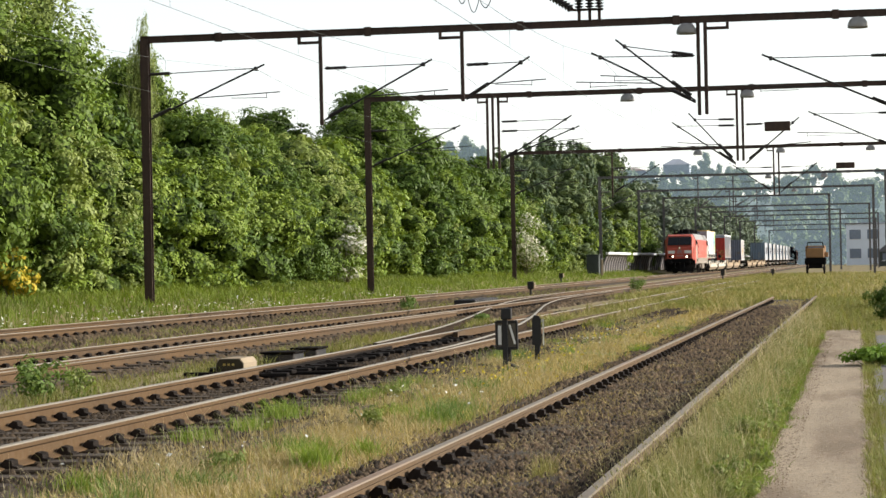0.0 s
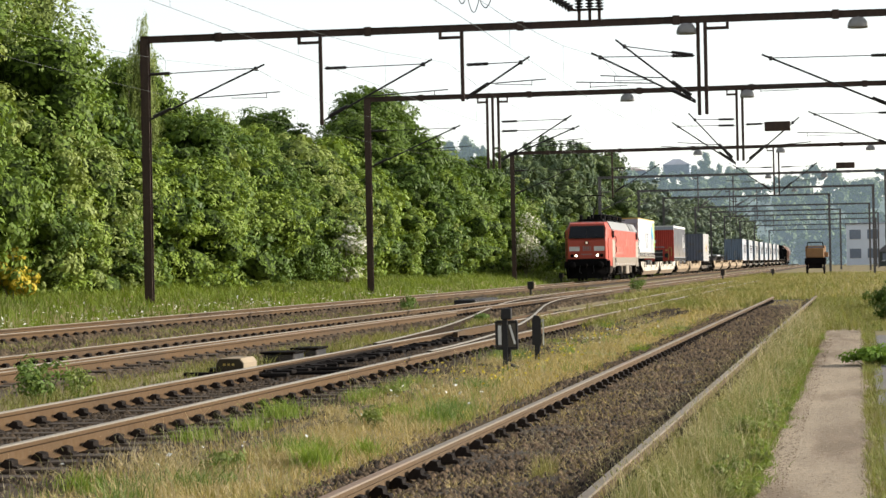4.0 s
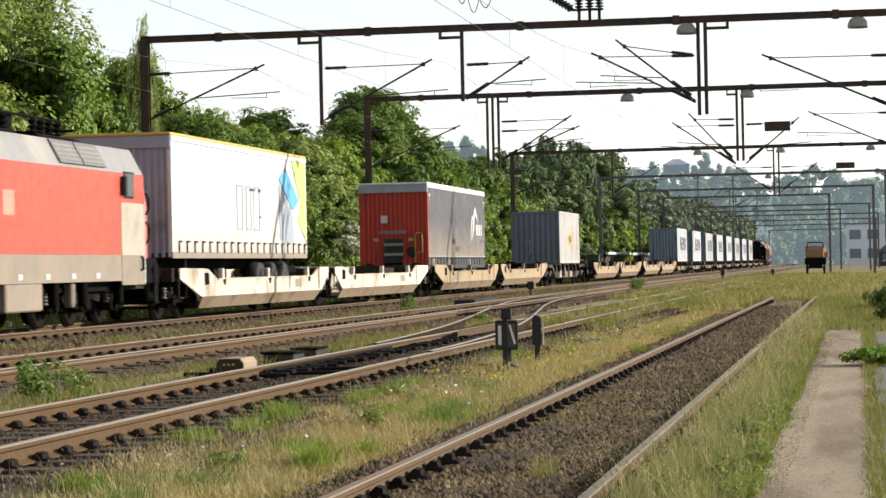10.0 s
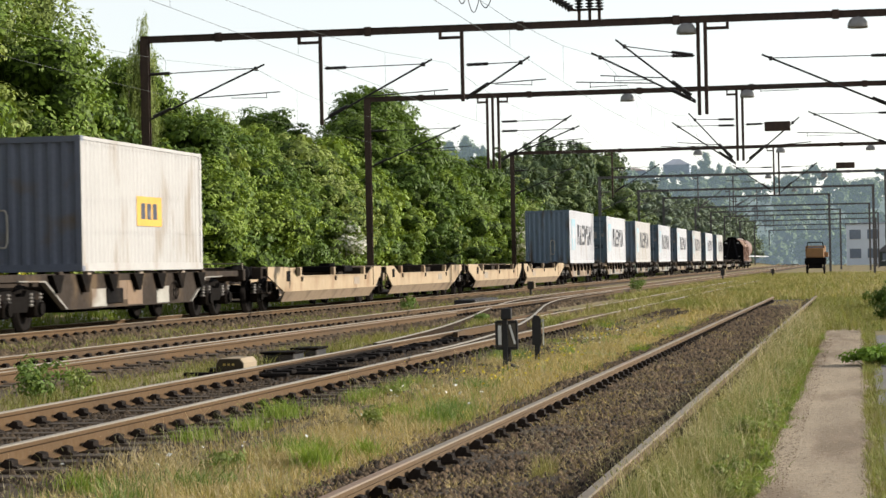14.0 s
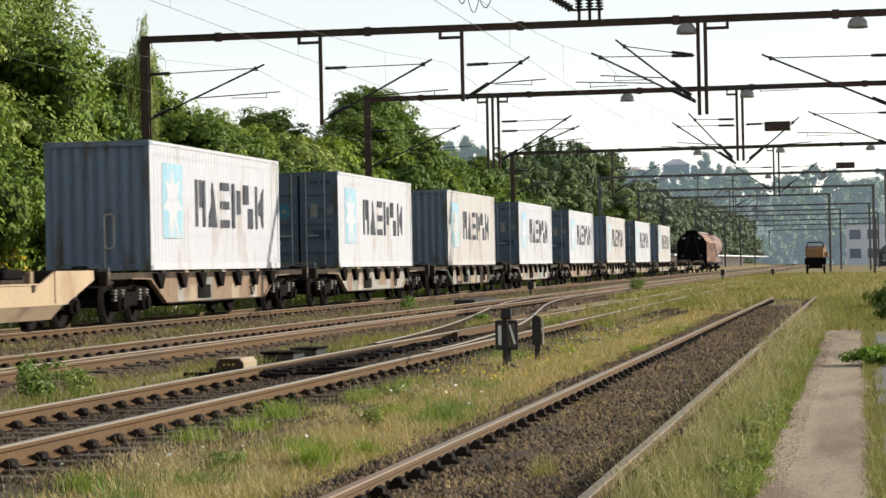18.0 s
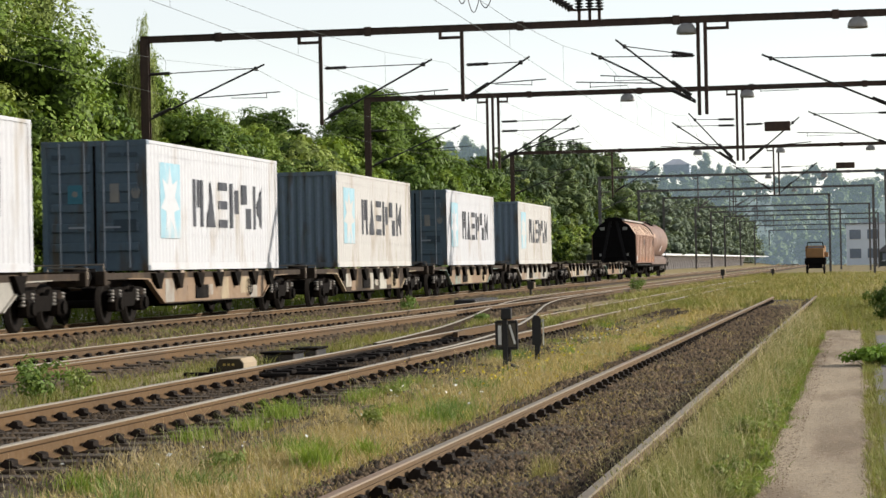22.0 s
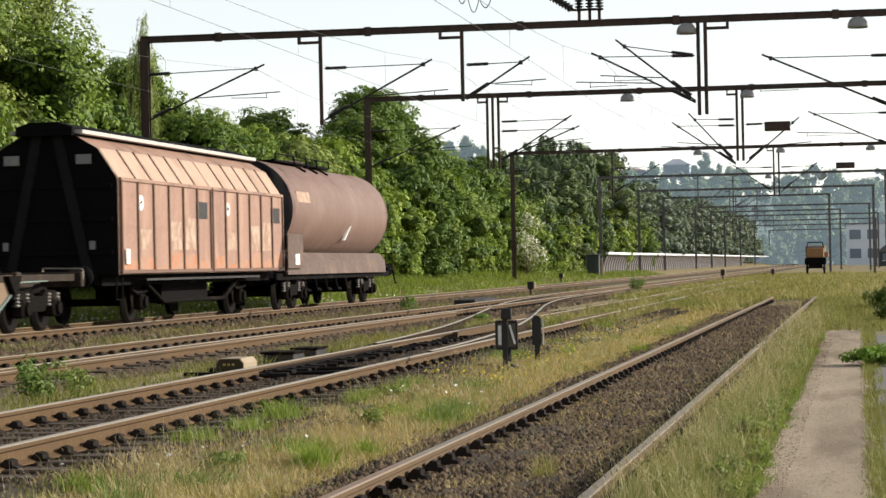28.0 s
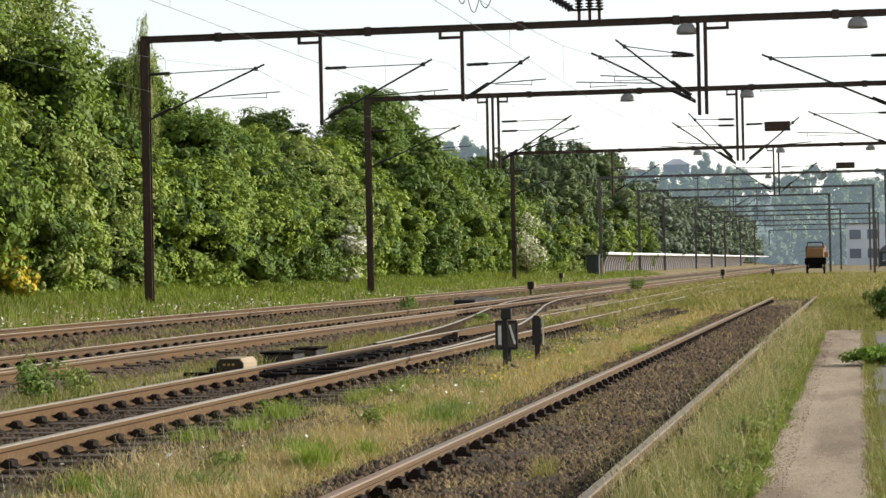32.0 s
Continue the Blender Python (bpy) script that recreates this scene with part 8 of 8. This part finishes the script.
def crossing_blocks():
    b = thing("sleeper_stack", "row of black rubber blocks lying beside the passing track", "blocks", m=pose(-12.35, 78.3, 0.0))
    for k in range(11):
        part("block", Mb().cbox(-0.35, 0.35, -0.16, 0.16, 0.0, 0.26, 0.03), SIGN_BLACK, b).matrix_basis = pose(0, -2.3 + k * 0.46, 0, 0, 0, 3 * math.sin(k * 7))


crossing_blocks()


def relay_cabinet():
    c = thing("relay_cabinet", "dark green lineside cabinet beside a white marker post", "cabinet", m=pose(-20.9, 192.5, float(lift(-20.9, 192.5))))
    part("body", Mb().cbox(-0.5, 0.5, -0.4, 0.4, 0.0, 1.55, 0.03), CABINET, c)
    part("door", Mb().cbox(0.02, 0.46, -0.42, -0.39, 0.1, 1.45, 0.01), CABINET, c)
    part("roof", Mb().cbox(-0.55, 0.55, -0.45, 0.45, 1.55, 1.62, 0.02), CABINET, c)
    p = thing("marker_post", "short white marker post by the track", "post", m=pose(-20.0, 190.5, float(lift(-20.0, 190.5))))
    part("shaft", Mb().cbox(-0.09, 0.09, -0.06, 0.06, -0.1, 1.35, 0.02), CONCRETE, p)
    part("cap", Mb().cbox(-0.10, 0.10, -0.07, 0.07, 1.35, 1.40, 0.02), FENCE_TOP, p)


relay_cabinet()


def curved_fence():
    f = thing("noise_fence", "long pale fence with curved dark ribs and a white cap rail", "fence")
    prof = [(0.0, 0.0), (0.02, 0.5), (0.10, 1.0), (0.28, 1.45), (0.52, 1.72)]
    rib = Mb().loft([[(x, -0.28, z), (x - 0.10, -0.28, z), (x - 0.10, 0.28, z), (x, 0.28, z)] for x, z in prof]).mesh("rib", material=FENCE_DARK)
    pan = Mb().loft([[(x - 0.05, 0.06, z), (x - 0.07, 0.06, z), (x - 0.07, 1.94, z), (x - 0.05, 1.94, z)] for x, z in prof]).mesh("panel", material=FENCE_PALE)
    for k in range(84):
        y = 205.0 + k * 2.0 * (1 + k * 0.006)
        z = 0.40
        for nm, me in (("rib", rib), ("panel", pan)):
            o = new(nm, me)
            o.parent = f
            o.matrix_basis = Matrix.LocRotScale((-21.4, y, z), None, (1, 1 + k * 0.012 if nm == "panel" else 1, 1))
    part("cap_rail", Mb().cbox(-20.98, -20.72, 203, 880, 2.06, 2.28, 0.03), FENCE_TOP, f, "white cap rail")
    part("plinth", Mb().box(-21.6, -21.3, 203, 880, -0.1, 0.45), CONCRETE, f)
    part("mid_rail", Mb().box(-21.36, -21.30, 203, 880, 1.15, 1.22), FENCE_DARK, f)


curved_fence()


def yard_tractor():
    v = thing("rail_tractor", "small orange-yellow rail tractor parked on a track stub", "tractor", m=pose(-3.9, 221.0, 0.0))
    part("body", Mb().cbox(-0.95, 0.95, 0, 3.4, 0.85, 1.45, 0.06), BLACK, v)
    part("bonnet", Mb().cbox(-0.8, 0.8, 0.1, 2.0, 1.45, 2.35, 0.08), ORANGE, v, "orange bonnet")
    cab = part("cab", Mb().cbox(-0.9, 0.9, 1.6, 3.2, 1.45, 2.55, 0.08), ORANGE, v, "orange cab")
    part("cab_window", Mb().box(-0.65, 0.65, 1.585, 1.605, 2.0, 2.45), PANE, cab)
    part("roof_frame", Mb().tube([(-0.75, 0.4, 2.35), (-0.65, 0.5, 2.85), (0.65, 0.5, 2.85), (0.75, 0.4, 2.35)], 0.05).tube([(-0.65, 0.5, 2.85), (-0.65, 2.6, 2.85), (0.65, 2.6, 2.85), (0.65, 0.5, 2.85)], 0.04), BLACK, v)
    part("side_box", Mb().cbox(0.8, 1.15, 0.8, 2.2, 1.5, 1.95, 0.03), ORANGE, v)
    for y in (0.8, 2.6):
        for s in (-1, 1):
            w = new("wheel", WHEEL)
            w.parent, w.matrix_basis = v, pose(s * 0.75, y, 0.47, 0, 0, 180 if s < 0 else 0)
    part("frame", Mb().box(-0.6, 0.6, 0.0, 3.4, 0.5, 0.86), BLACK, v)


yard_tractor()


def house(x, y, z, w, d, h, roof_h, wall, roof, floors, cols, name="house", label="pale house on the far hill"):
    o = thing(name, label, "building", m=pose(x, y, z))
    wl = part("wall", Mb().box(-w / 2, w / 2, 0, d, -8 if z < 9 else -2.5, h), wall, o)
    if roof_h > 0:
        part("roof", Mb().loft([[(-w / 2 - 0.4, -0.4, h), (w / 2 + 0.4, -0.4, h), (w / 2 + 0.4, d + 0.4, h), (-w / 2 - 0.4, d + 0.4, h)], [(-w * 0.12, d * 0.4, h + roof_h), (w * 0.12, d * 0.4, h + roof_h), (w * 0.12, d * 0.6, h + roof_h), (-w * 0.12, d * 0.6, h + roof_h)]]), roof, o, "hipped roof")
    else:
        part("roof", Mb().box(-w / 2 - 0.3, w / 2 + 0.3, -0.3, d + 0.3, h, h + 0.35), roof, o)
    for i in range(floors):
        for k in range(cols):
            xx = -w / 2 + (k + 0.5) * w / cols
            zz = 0.9 + i * (h / floors)
            wn = part("window", Mb().box(xx - w / cols * 0.32, xx + w / cols * 0.32, -0.06, 0.02, zz, zz + h / floors * 0.5), PANE, o)
            part("window_sill", Mb().box(xx - w / cols * 0.36, xx + w / cols * 0.36, -0.14, 0.0, zz - 0.12, zz), FENCE_TOP, wn)
    return o


house(3.2, 560, 0.5, 12, 20, 8.6, 0, WALL_PALE, ROOF_GREY, 2, 3, "signal_building", "pale blue-grey two-storey building beside the yard")
house(6.5, 430, 0.0, 6, 5, 2.4, 2.2, CABINET, FENCE_DARK, 1, 2, "shed", "dark small shed with a pitched roof")
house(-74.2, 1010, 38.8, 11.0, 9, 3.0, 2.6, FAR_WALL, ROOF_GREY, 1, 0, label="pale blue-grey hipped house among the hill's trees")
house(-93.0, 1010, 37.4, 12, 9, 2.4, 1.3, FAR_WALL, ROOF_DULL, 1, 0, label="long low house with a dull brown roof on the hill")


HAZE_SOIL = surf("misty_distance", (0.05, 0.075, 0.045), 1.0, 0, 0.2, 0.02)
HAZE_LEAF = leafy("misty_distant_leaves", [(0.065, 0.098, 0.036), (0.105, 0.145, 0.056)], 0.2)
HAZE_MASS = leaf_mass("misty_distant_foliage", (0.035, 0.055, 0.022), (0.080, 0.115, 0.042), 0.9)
for _m, _e in ((HAZE_SOIL, 0.15), (HAZE_LEAF, 0.13), (HAZE_MASS, 0.13)):      # far backdrop: bluish emission paints in the bright air in front of it
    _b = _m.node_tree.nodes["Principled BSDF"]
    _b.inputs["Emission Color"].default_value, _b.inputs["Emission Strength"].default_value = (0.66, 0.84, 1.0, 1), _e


def far_hill():
    xs = np.linspace(-700, 700, 71)
    ys = [640, 760, 900, 1060, 1250]
    zs = [-1.0, 9.0, 20.0, 29.0, 33.0]
    side = ([-700, -250, -60, 60, 700], [2.0, 1.5, 1.0, 0.9, 0.6])
    rs = np.random.RandomState(3)
    v, f = [], []
    for y, z in zip(ys, zs):
        for x in xs:
            v.append((x, y, z * float(np.interp(x, *side)) + rs.normal() * 0.6))
    n = len(xs)
    for j in range(len(ys) - 1):
        for i in range(n - 1):
            f.append((j * n + i, j * n + i + 1, (j + 1) * n + i + 1, (j + 1) * n + i))
    structure("backdrop", sheet("backdrop", v, f, HAZE_SOIL), None, "wooded hillside with a haze glow, closing the view behind the yard", "hill")
    blobs = []
    for k in range(150):
        x, y = rs.uniform(-170, 60), rs.uniform(640, 1120)
        z = float(np.interp(y, ys, zs)) * float(np.interp(x, *side))
        h, w = rs.uniform(8, 17), rs.uniform(4, 7)
        for q in range(6):
            blobs.append((x + rs.normal() * w * 0.4, y, z + h * rs.uniform(0.3, 0.85), w * rs.uniform(0.35, 0.6), w * 0.5, w * rs.uniform(0.35, 0.6)))
    for x, zt, w in ((-61.5, 47.0, 5.5), (-66.0, 42.5, 4.0), (-83.5, 44.0, 4.5), (-56.0, 42.0, 4.5), (-90.0, 39.0, 5.0), (-101.0, 43.0, 5.0), (-79.0, 39.0, 4.5), (-74.5, 38.2, 4.5), (-70.0, 38.6, 4.5), (-98.0, 37.5, 5.0), (-94.0, 37.0, 5.0), (-88.0, 38.0, 5.0), (-176.0, 52.0, 7.0), (-168.0, 54.0, 7.0), (-161.0, 56.0, 7.0), (-154.0, 52.0, 6.0)):
        for q in range(24):
            k = rs.random()
            blobs.append((x + rs.normal() * w * 0.45 * (1.1 - k), 1000.0, zt - 1.5 - k * 0.0 - (1 - k) * 11, w * 0.42 * (1.15 - 0.5 * k), w * 0.4, w * 0.35))
    for k in range(110):
        x, y = -88 + k * 1.25 + rs.uniform(-1, 1), rs.uniform(560, 650)
        h, w = rs.uniform(6, 15), rs.uniform(3, 5)
        for q in range(5):
            blobs.append((x + rs.normal() * w * 0.4, y, h * rs.uniform(0.1, 0.85), w * rs.uniform(0.4, 0.65), w * 0.5, w * rs.uniform(0.4, 0.65)))
    far = tagged(new("far_woods", sheet("far_woods", *leaf_cloud(rs, blobs, 60000, 0.85), HAZE_LEAF)), "trees with a haze glow on the distant hillside", "woods", kind="stuff")
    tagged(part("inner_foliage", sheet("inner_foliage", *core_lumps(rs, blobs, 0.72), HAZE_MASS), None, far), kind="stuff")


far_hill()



# ---- sleepers of the tracks ----
build_sleepers()


# ---- what moves ----
def motions():
    for ob, y in MOVERS:
        walk(ob, [(t, pose(-16.76, y - SPEED * t, 0.21)) for t in (0.0, 8.0, 16.0, 24.0, 32.0)])


motions()
